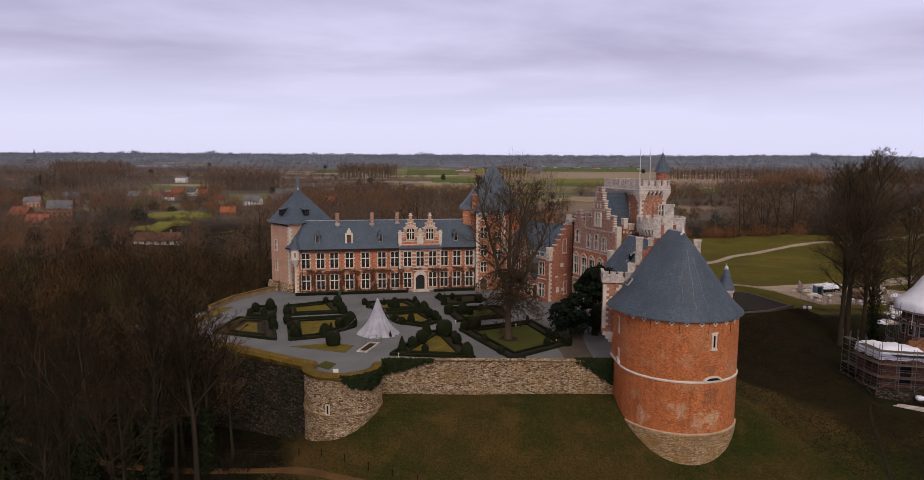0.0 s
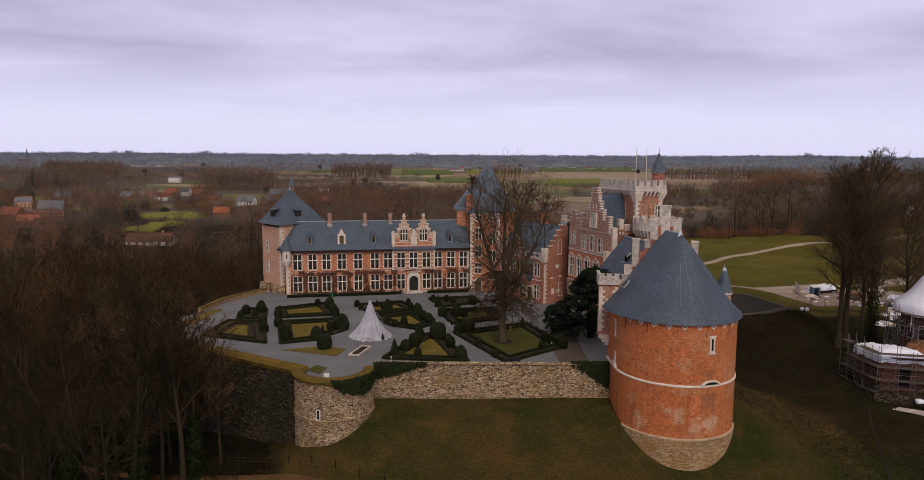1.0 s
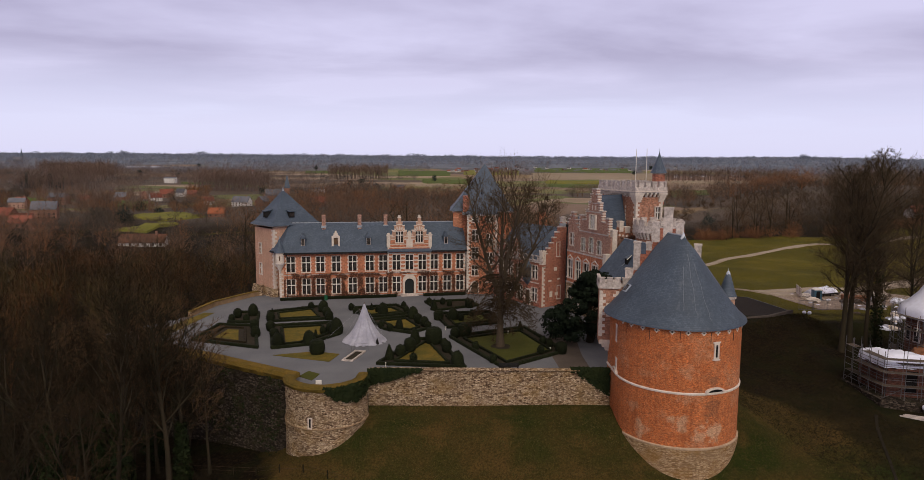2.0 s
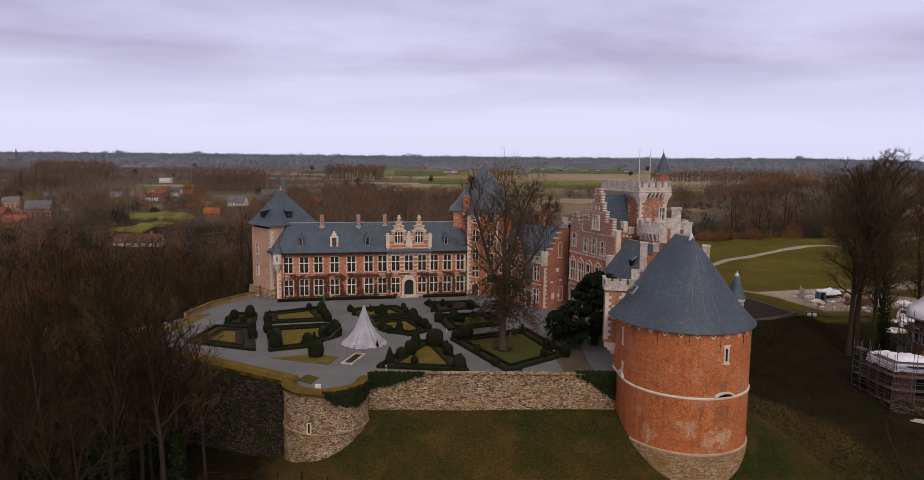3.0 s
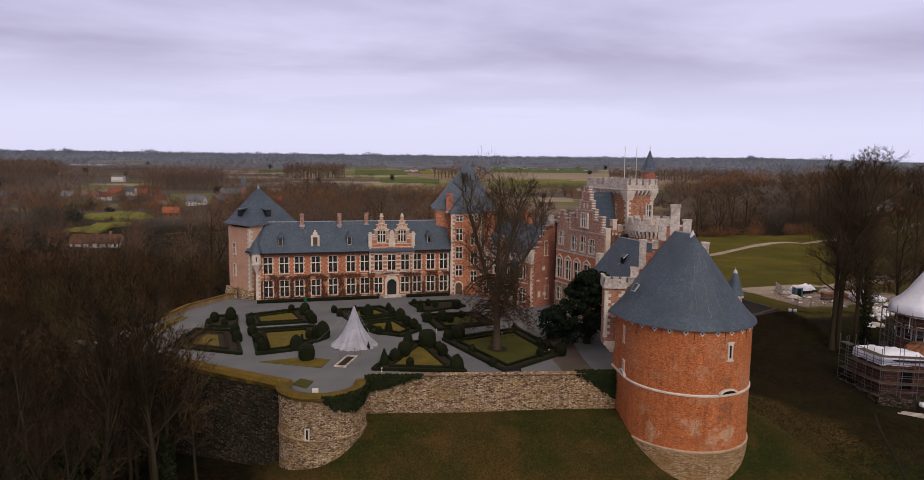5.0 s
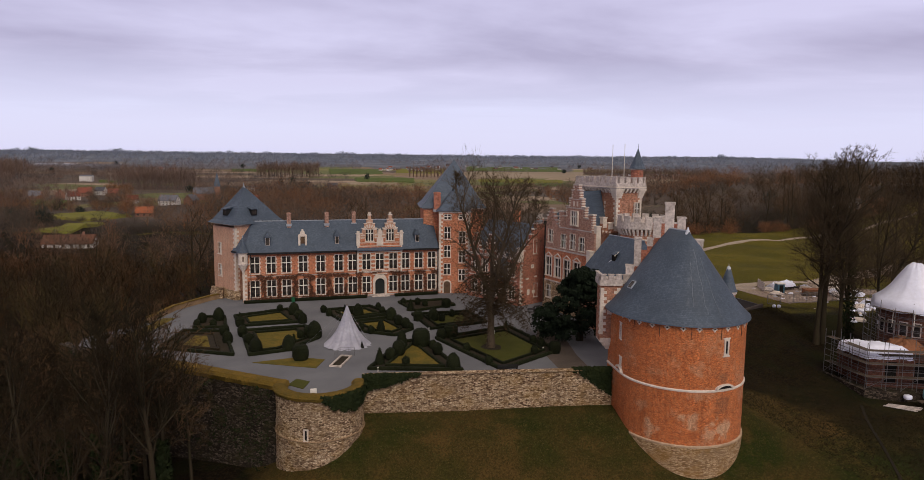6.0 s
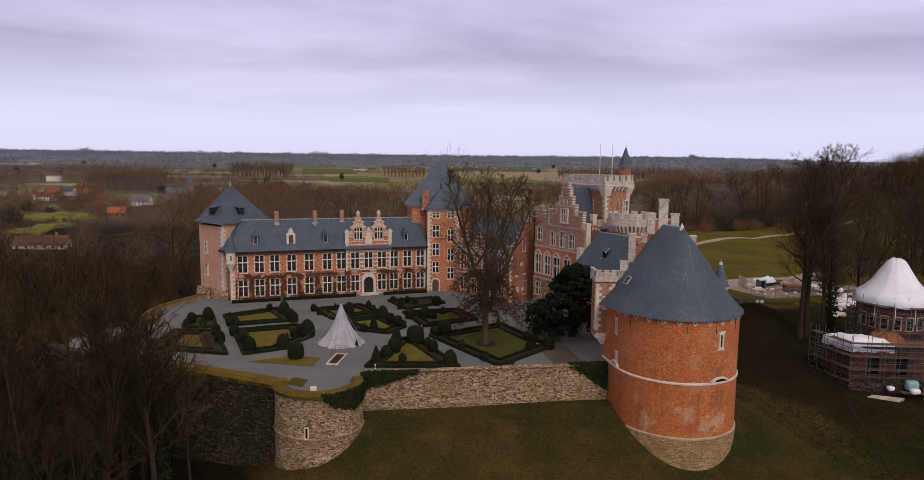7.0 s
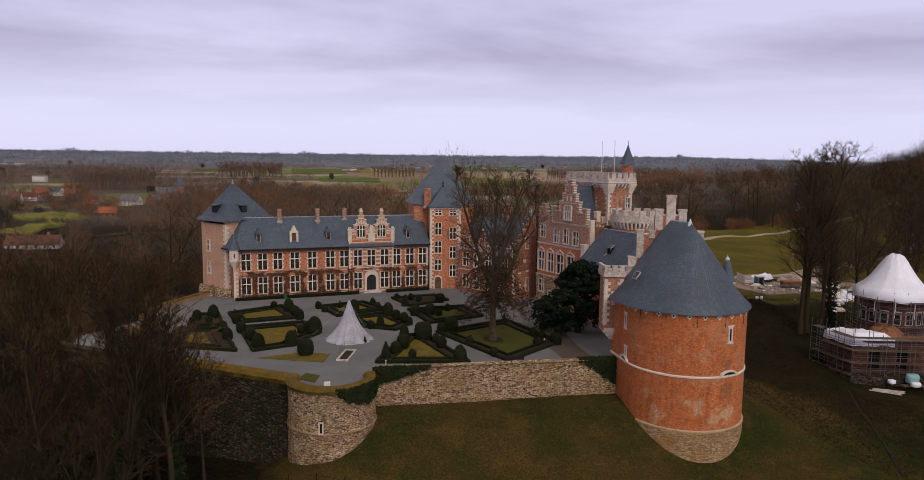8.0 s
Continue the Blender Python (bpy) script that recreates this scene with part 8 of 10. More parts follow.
plant(SLIM, [(-31.2, 80, 0.9), (-33.7, 82.5, 0.86), (-36.3, 85, 0.84), (-37.5, 80.5, 0.92), (-41.5, 88, 0.85), (-44, 82, 0.95), (-34.6, 78.5, 0.95), (-39, 84.5, 0.9), (-29.2, 83.2, 0.72), (-40.5, 91.5, 0.86), (-46, 94.5, 0.86), (-36, 90, 0.8), (-50.5, 98, 0.85), (-50, 102.6, 0.6), (-54, 105.5, 0.62), (-56, 111, 0.6), (-54, 116, 0.55)], rngt)

MID = [tree_kind("bare_tree", "bare tree with a rounded brown crown behind the castle", TWIG_WOOD if i % 2 else TWIG_RED, "bare trees behind the castle",
                 mist=(2600, 0.034, 7.0 + i * 0.5, 0.2), seed=40 + i, h=24.0, spread=6.4, first=0.2, limbs=19, subs=6, fine=3, twigs=1, twig_r=0.034, limb_r=0.4, reach=0.5, up=0.6, forks=1 + i % 2, round_top=0.7) for i in range(4)]
spots = []
for i in range(30):
    x = -96 + i * 5.2 + rngt.uniform(-3.0, 3.0)
    y = 186 + (i % 3) * 11 + rngt.uniform(-6, 6) + max(0, -x - 45) * 0.1
    spots.append((x, y, rngt.choice((0.55, 0.7, 0.85, 1.0, 1.15)) * rngt.uniform(0.92, 1.08)))
spots += [(-24, 184, 1.22), (-12, 189, 1.15), (-36, 190, 1.1), (2, 190, 1.0), (-57, 168, 0.85), (-64, 176, 0.75), (-72, 186, 0.6), (-70, 206, 0.6), (-60, 196, 0.8), (-84, 204, 0.5)]
spots += [(-55, 150, 0.9), (-50, 160, 1.0), (-62, 142, 0.9), (-70, 152, 1.0), (-58, 128, 0.8), (-66, 132, 0.9), (-78, 140, 0.95), (-84, 122, 0.9), (-92, 110, 0.95), (-98, 134, 1.0), (-108, 118, 1.0), (-120, 130, 1.0), (-82, 104, 0.9), (-110, 150, 1.0), (-90, 160, 1.0)]
plant(MID, [(x, y, s * (0.75 if x < -62 else 1.0) if y > 165 else s * 0.66) for x, y, s in spots], rngt)

def rough_disc(x, y, r):
    """An uneven patch of ground a little above the lawn."""
    n, g = 28, Geo()
    pts = []
    for i in range(n):
        a = 2 * math.pi * i / n
        q = r * (1 + 0.25 * noise.noise((math.cos(a) * 1.5, math.sin(a) * 1.5, r)))
        pts.append((x + q * math.cos(a), y + q * math.sin(a)))
    return g.prism(pts, 0.0, 0.12)


# the garden's old tree on its lawn
old, crown_ = grow_tree(seed=14, h=26.0, spread=4.4, first=0.30, limbs=44, subs=9, fine=7, twigs=5, twig_r=0.014, up=0.8, forks=4, stout=1.3, round_top=0.9, limb_r=0.36, reach=0.62, fork_r=0.66)
crown_ = with_mist(crown_, (9500, 0.021, 6.2, 0.27), 27.4, 3)
gt = thing("garden_tree", "large bare old tree standing on a hedged lawn", "tree", pose(7.25, 102.5, 0.05, 0, 0, 140))
part("trunk", old, BARK_LIGHT, gt, smooth=True, recalc=False)
part("crown", crown_, TWIG_TALL, gt, recalc=False)
single("bare_soil", rough_disc(7.25, 102.5, 1.5), SOIL, "bare brown soil round the old tree", "soil", kind="structure")
droop = Geo()
rd = random.Random(12)
for i in range(110):
    a, z = rd.uniform(0, 6.28), rd.uniform(4.5, 11.0)
    p = Vector((0.4 * math.cos(a), 0.4 * math.sin(a), z))
    d = Vector((math.cos(a), math.sin(a), 0.15))
    pts = [p]
    for k in range(6):
        d = (d + Vector((rd.uniform(-.2, .2), rd.uniform(-.2, .2), -0.17 - 0.02 * k))).normalized()
        p = p + d * rd.uniform(0.7, 1.2)
        if p.z < 1.2:
            break
        pts.append(p)
        for _ in range(9):
            q = p + Vector((rd.uniform(-1, 1), rd.uniform(-1, 1), rd.uniform(-1.0, 0.3))) * 0.9
            droop.spike(p, q, 0.026)
    droop.tube(pts, [0.05 - 0.006 * j for j in range(len(pts))], 3)
part("drooping_growth", droop, TWIG, gt, "thin drooping lower branches", recalc=False)

# the tall group by the building site
TALL = [tree_kind("tall_tree", "very tall bare tree with upright crown beside the building site", TWIG_TALL, "tall trees by the building site",
                  mist=(8000, 0.016, 7.2, 0.34), seed=64 + i, h=38.0, spread=6.0, first=0.34, limbs=44, subs=10, fine=7, twigs=4, twig_r=0.015, up=0.6, forks=2, reach=0.5, stout=0.86, round_top=0.95, limb_r=0.36, fork_r=0.6) for i in range(2)]
spots = [(64.0, 112.0, 0.85), (65.4, 112.4, 0.95), (67.0, 110.6, 0.82), (68.9, 111.2, 0.77), (78.0, 116.0, 0.72), (85.0, 122.0, 0.74)]
plant(TALL, spots, rngt)
EAST = [tree_kind("bare_tree", "bare tree at the dark edge of the eastern woods", TWIG, "bare trees of the eastern woods",
                  mist=(3000, 0.028, 8.0, 0.18), seed=70 + i, h=24.0, spread=7.4, first=0.2, limbs=18, subs=6, fine=3, twigs=1, twig_r=0.035, up=0.6, forks=2, round_top=0.7) for i in range(2)]
plant(EAST, [(118, 148, 1.0), (127, 158, 1.05), (138, 166, 1.15), (150, 178, 1.15), (160, 190, 1.2), (172, 206, 1.2), (132, 146, 1.1), (146, 160, 1.1), (183, 222, 1.1), (160, 176, 1.1), (112, 136, 0.95), (174, 192, 1.1), (190, 240, 1.1), (204, 232, 1.1)], rngt)


def trunk_ivy(x, y, h, seed):
    rng = random.Random(seed)
    z0 = height(x, y)

    def place(r):
        a, z = r.uniform(0, 6.28), r.uniform(0, h)
        rad = r.uniform(0.5, 1.15) * (1.1 - 0.5 * z / h)
        return (x + rad * math.cos(a), y + rad * math.sin(a), z0 + z), (math.cos(a), math.sin(a), 0.3)
    single("ivy", leaves(Geo(), 1600, place, 0.2, rng), IVY, "dark ivy wrapped round a tall tree's trunk", "ivy", kind="stuff")


trunk_ivy(68.9, 111.2, 17, 3)
trunk_ivy(-36.5, 77.5, 9, 5)
trunk_ivy(-44.5, 76, 11, 6)
for ix, iy, ih in ((-33.6, 70.2, 13), (-40, 70, 12), (-47, 66, 14), (-52, 74, 13), (-38, 63, 12), (-57, 80, 12), (-43, 84.5, 9), (-60, 70, 14), (-31.2, 80, 8), (-54, 60, 12)):
    trunk_ivy(ix, iy, ih, int(ih * 7 - ix))

# trees round the meadow and on the hill to the east
MEADOW = [tree_kind("park_tree", "bare park tree at the meadow's edge", TWIG_WOOD, "park trees round the meadow",
                    mist=(1500, 0.05, 7.0, 0.2), seed=80 + i, h=22.0, spread=6.6, first=0.22, limbs=13, subs=5, fine=2, twigs=1, twig_r=0.06, up=0.55, forks=2) for i in range(3)]
spots = [(134, 326, 1.0), (139, 332, 1.05), (147, 330, 0.9), (152, 344, 1.05), (163, 350, 1.1), (178, 360, 1.1), (88, 350, 0.6), (196, 350, 1.1), (168, 372, 1.1), (186, 380, 1.15), (215, 365, 1.2), (128, 318, 0.55)]
for i in range(34):
    spots.append((rngt.uniform(180, 330), rngt.uniform(190, 340), rngt.uniform(0.9, 1.25)))
plant(MEADOW, [s for s in spots if not (s[0] < 240 and s[1] < 310 and s[1] > 215)], rngt)


def yew():
    t = thing("yew", "broad dark evergreen yew in the courtyard", "tree", pose(21.2, 105.5, 0) @ Matrix.Diagonal((1.12, 1.1, 1.08, 1)))
    rng = random.Random(4)
    part("trunk", Geo().tube([(0, 0, -0.2), (0.1, 0, 2.2), (-0.2, 0.1, 5.5), (0, 0, 8)], [0.55, 0.45, 0.3, 0.1], 8).tube([(0, 0, 1.6), (-1.8, -0.4, 3.2), (-3.6, -0.8, 4.2)], [0.3, 0.2, 0.08], 6).tube([(0.1, 0, 2.0), (1.6, 0.4, 4.0), (2.6, 0.5, 6.0)], [0.28, 0.18, 0.08], 6), BARK, t)
    blobs = []
    for _ in range(210):
        a, z = rng.uniform(0, 6.28), rng.uniform(1.2, 10.2)
        r = rng.uniform(0.2, 1.0) * (5.0 if z < 6 else 5.0 * (11.4 - z) / 5.4)
        blobs.append((r * math.cos(a) * 1.05 - (0.5 if z < 5 else -0.4), r * math.sin(a) * 0.8, z, rng.uniform(0.4, 0.95)))
    for _ in range(22):
        blobs.append((rng.uniform(-6.0, -3.2), rng.uniform(-1.5, 1.5), rng.uniform(1.6, 5.0), rng.uniform(0.5, 0.95)))

    def place(r):
        bx, by, bz, br = blobs[r.randrange(len(blobs))]
        d = Vector((r.gauss(0, 1), r.gauss(0, 1), r.gauss(0, 1))).normalized()
        k = r.uniform(0.45, 1.3)
        return (bx + d.x * br * k, by + d.y * br * k, bz + d.z * br * 0.7 * k - 0.25 * k * k), d
    part("crown", leaves(Geo(), 26000, place, 0.19, rng), YEW, t, "dense dark needle clumps", recalc=False)


yew()


def grass_tufts():
    """Winter grass standing on the slope below the walls."""
    rng = np.random.default_rng(6)
    lo, hi = Blades(), Blades()
    for tufts, n, wide in ((lo, 46000, 0.045), (hi, 40000, 0.035)):
        x, y = rng.uniform(-24, 62, n), rng.uniform(60, 90, n)
        keep = [k for k in range(n) if not (math.hypot(x[k] + 15.4, y[k] - 86.0) < 5.2 or math.hypot(x[k] - 27.8, y[k] - 85.6) < 7.7 or (y[k] > 88.2 and x[k] < 36) or (x[k] < -19 and y[k] > 80) or x[k] > 44 + (88 - y[k]) * 0.45)]
        p = np.array([(x[k], y[k], height(x[k], y[k]) - 0.03) for k in keep])
        tufts.put(p, p + rng.normal(size=p.shape) * (0.12, 0.12, 0.05) + (0, 0, 0.16), wide, rng)
    n = 52000
    x, y = rng.uniform(36, 66, n), rng.uniform(68, 128, n)
    p = np.array([(a, b, height(a, b) - 0.03) for a, b in zip(x, y) if a > 40 + (88 - b) * 0.45 and not (a > 58.5 and 89 < b < 113) and b < 113.5 + (a - 43) * 0.65])
    rough = Blades()
    rough.put(p, p + rng.normal(size=p.shape) * (0.2, 0.2, 0.06) + (0, 0, 0.2), 0.05, rng)
    single("undergrowth", rough.mesh("undergrowth", UNDERGROWTH), UNDERGROWTH, "dark brown dead grass and leaf litter on the bank", "undergrowth", kind="stuff")
    single("grass", lo.mesh("grass", BANK_GRASS), BANK_GRASS, "short dull green winter grass on the slope", "grass", kind="stuff")
    single("grass", hi.mesh("grass", BANK_STRAW), BANK_STRAW, "dry straw-coloured grass on the slope", "grass", kind="stuff")


grass_tufts()


def bushes():
    """Undergrowth on the wooded slope."""
    rng = random.Random(31)
    g = Geo()
    for _ in range(260):
        x, y = rng.uniform(-75, -25), rng.uniform(48, 110)
        if y > 84 and x > -22 - (y - 84) * 1.75 - 8:
            continue
        z = height(x, y)
        n = rng.randrange(14, 30)
        for _ in range(n):
            a, l = rng.uniform(0, 6.28), rng.uniform(1.0, 3.6)
            p = Vector((x + rng.uniform(-.6, .6), y + rng.uniform(-.6, .6), z - 0.1))
            q = p + Vector((math.cos(a) * l * 0.5, math.sin(a) * l * 0.5, l))
            g.spike(p, q, 0.035)
            for _ in range(4):
                b = p.lerp(q, rng.uniform(0.3, 1))
                g.spike(b, b + Vector((rng.uniform(-1, 1), rng.uniform(-1, 1), rng.uniform(-0.1, 1))) * 0.8, 0.022)
    single("undergrowth", g, TWIG_DARK, "tangled bare brown undergrowth on the wooded slope", "undergrowth", kind="stuff")
    h = Geo()
    spots = [(-62, 78), (-56, 71), (-66, 92), (-49, 72.5), (-70, 82), (-41.5, 66), (-59, 64), (-47, 88), (-38, 88), (-35.5, 68.5)]
    for x, y in spots:
        z, r = height(x, y), rng.uniform(1.6, 3.0)

        def place(q, x=x, y=y, z=z, r=r):
            d = Vector((q.gauss(0, 1), q.gauss(0, 1), q.gauss(0, 1))).normalized()
            k = q.uniform(0.5, 1.0)
            return (x + d.x * r * k, y + d.y * r * k, z + 1.6 * r + d.z * r * 1.7 * k), d
        leaves(h, 900, place, 0.2, rng)
    single("holly", h, IVY, "dark evergreen holly thicket under bare trees", "undergrowth", kind="stuff")


bushes()


# ---------------------------------------------------------------- the building site
def scaffold(name, label, path, z0, z1, lift=1.9, gap=2.0, planks=()):
    """Standards, ledgers and planks along a plan path."""
    t = thing(name, label, "scaffolding")
    pts = [Vector((x, y, 0)) for x, y in path]
    line = []
    for a, b in zip(pts, pts[1:]):
        n = max(1, round((b - a).length / gap))
        line += [a.lerp(b, i / n) for i in range(n)]
    line.append(pts[-1])
    rng = random.Random(len(name) + int(z0 * 7))
    outs = []
    for i, p in enumerate(line):
        d = (line[min(i + 1, len(line) - 1)] - line[max(i - 1, 0)]).normalized()
        outs.append(p + Vector((d.y, -d.x, 0)) * 1.1)
    for row in (line, outs):
        for p in row:
            g0 = height(p.x, p.y)
            part("standard", Geo().tube([(p.x, p.y, min(z0, g0) - 0.1), (p.x, p.y, z1 + rng.uniform(0.2, 1.6))], [0.045, 0.045], 5), STEEL, t)
        z = z0 + 1.0
        while z < z1 + 0.6:
            part("ledger", Geo().tube([(p.x, p.y, z) for p in row], [0.04] * len(row), 4), STEEL, t)
            z += lift / 2
    z = z0 + lift
    while z < z1 + 0.3:
        for i in range(len(line) - 1):
            if rng.random() < 0.72:
                a, b, c, d = line[i], line[i + 1], outs[i + 1], outs[i]
                part("plank", Geo().add([(v.x, v.y, zz) for zz in (z, z + 0.06) for v in (a, b, c, d)], [(3, 2, 1, 0), (4, 5, 6, 7), (0, 1, 5, 4), (1, 2, 6, 5), (2, 3, 7, 6), (3, 0, 4, 7)]), PLANK, t)
        z += lift
    for i in range(0, len(line) - 1, 2):
        a, b = outs[i], outs[i + 1]
        part("brace", Geo().tube([(a.x, a.y, z0 + 0.2), (b.x, b.y, z0 + lift)], [0.04, 0.04], 4), STEEL, t)
    return t


BRICK_SITE = brick("brick_site", (0.15, 0.055, 0.035), (0.11, 0.042, 0.028), (0.14, 0.09, 0.07), (0.2, 0.13, 0.1))


def round_pavilion():
    cx, cy, r = 73.8, 103.4, 4.5
    z0 = -4.6
    t = thing("round_pavilion", "round brick pavilion under repair, roofed with white sheeting", "building", pose(cx, cy, 0))
    part("wall", Geo().lathe(0, 0, [(r, z0 - 1), (r, 4.6)], 48), BRICK_SITE, t, smooth=True)
    for a in range(150, 330, 22):
        w = part("window", Geo().box(-0.6, 0.6, -0.08, 0.1, 0.0, 2.2), STONE_GREY, t, "boarded pale window")
        w.matrix_basis = pose(r * math.cos(radians(a)), r * math.sin(radians(a)), 1.0, 0, 0, a + 90)
        part("pane", Geo().box(-0.42, 0.42, -0.1, -0.08, 0.15, 2.05), GLASS, w)
    g, n = Geo(), 90
    rows = [(5.75, 4.7), (5.75, 5.3), (5.55, 6.0), (5.1, 6.35), (4.2, 7.1), (3.25, 8.2), (2.4, 9.5), (1.75, 10.6), (1.2, 11.35), (0.55, 11.75), (0, 11.65)]
    vs = []
    for k, (rr, z) in enumerate(rows):
        for i in range(n):
            a = 2 * math.pi * i / n
            f = 1 + 0.010 * math.sin(a * 11 + 0.7 * math.sin(a * 3)) * (1 if 2 < k < 9 else 0.3) + 0.04 * noise.noise((math.cos(a) * 2.4, math.sin(a) * 2.4, k * 0.5))
            vs.append((rr * f * math.cos(a), rr * f * math.sin(a), z + 0.18 * noise.noise((math.cos(a) * 3, math.sin(a) * 3, k))))
    g.add(vs, [(k * n + i, k * n + (i + 1) % n, (k + 1) * n + (i + 1) % n, (k + 1) * n + i) for k in range(len(rows) - 1) for i in range(n)])
    part("sheeting", g, SHEET, t, "taut white plastic sheeting", smooth=True)
    for a in (205, 232, 258, 300):
        c, s = math.cos(radians(a)), math.sin(radians(a))
        part("batten", Geo().tube([(5.9 * c, 5.9 * s, 5.2), (6.05 * c, 6.05 * s, 2.4)], [0.06, 0.06], 4), WHITE, t)
    scaffold("scaffolding", "steel tube scaffolding round the round pavilion", [(cx + 5.4 * math.cos(radians(a)), cy + 5.4 * math.sin(radians(a))) for a in range(130, 350, 20)], z0, 5.0, 1.9, 2.0)
    return t


round_pavilion()


def low_annexe():
    z0, z1 = -5.6, -0.5
    poly = [(61.6, 96.4), (77, 92.8), (78.5, 97.5), (66, 99.5), (61.4, 103.0)]
    t = thing("annexe", "low unfinished brick annexe with scaffolding and sheeting", "building")
    part("wall", Geo().prism(poly, z0, z1), BRICK_SITE, t)
    part("wall_plate", rough_strip(Geo(), poly, [(0.15, z1), (0.15, z1 + 0.3), (-0.3, z1 + 0.3), (-0.3, z1)], 1.0, 0.02, 1, True), PLANK, t)
    part("inner_brick", Geo().prism(inset(poly, 0.5), z1, z1 + 0.25), ORANGE, t)
    for x, y in ((64.5, 95.72), (68.4, 94.8), (72.5, 93.85)):
        # uncut wall: the shaded entrance is a black panel
        w = part("doorway_shade", Geo().box(-0.75, 0.75, -0.06, 0.05, -4.4, -1.4), DARK, t)
        w.matrix_basis = pose(x, y, 0, 0, 0, -13.2)
    g = Geo()
    vs, n, m = [], 44, 30
    for i in range(n + 1):
        for j in range(m + 1):
            u, v = i / n, j / m
            x, y = 61.0 + 6.4 * u - 0.3 * v, 96.2 - 1.2 * u + 6.2 * v * (1 - 0.5 * u)
            edge = min(u, 1 - u, v, 1 - v)
            z = z1 + 0.55 + 0.7 * min(1, edge * 5) + 0.25 * noise.noise((x * 0.8, y * 0.8, 2)) + 0.16 * abs(noise.noise((x * 2.1, y * 2.1, 7))) + 0.05 * noise.noise((x * 5, y * 5, 3)) - (1.1 if edge == 0 else 0)
            vs.append((x, y, z))
    g.add(vs, [(i * (m + 1) + j, (i + 1) * (m + 1) + j, (i + 1) * (m + 1) + j + 1, i * (m + 1) + j + 1) for i in range(n) for j in range(m)])
    single("tarpaulin", g, SHEET, "crumpled white tarpaulin over the annexe's roof", "tarpaulin", smooth=True)
    h = Geo().lathe(69.5, 99.6, [(2.6, -0.6), (2.3, 0.0), (1.8, 0.5), (1.0, 0.95), (0.4, 1.15), (0, 1.2)], 28)
    h.v = [(x + noise.noise((x, y, z)) * 0.4, y + noise.noise((x, y, z + 5)) * 0.4, z + noise.noise((x * 1.6, y * 1.6, 9)) * 0.6) for x, y, z in h.v]
    single("rubble_mound", h, ORANGE, "heap of orange brick rubble behind the annexe", "rubble")
    scaffold("scaffolding", "steel tube scaffolding along the annexe", [(60.6, 103.4), (60.9, 95.7), (77, 92.0)], -5.2, 0.6, 1.9, 2.0)
    base = Geo().prism([(59.2, 104.0), (59.6, 94.3), (64, 92.6), (79, 89.9), (82, 100), (80, 112), (66, 112)], -8.5, -5.15)
    single("foundation", rough_strip(base, [(59.2, 104.0), (59.6, 94.3), (64, 92.6)], [(0.25, -8), (0.2, -4.9), (-0.3, -4.9)], 0.8, 0.12, 3), RUBBLE_DARK, "rough earth and stone footing under the annexe", "foundation", kind="structure")


low_annexe()


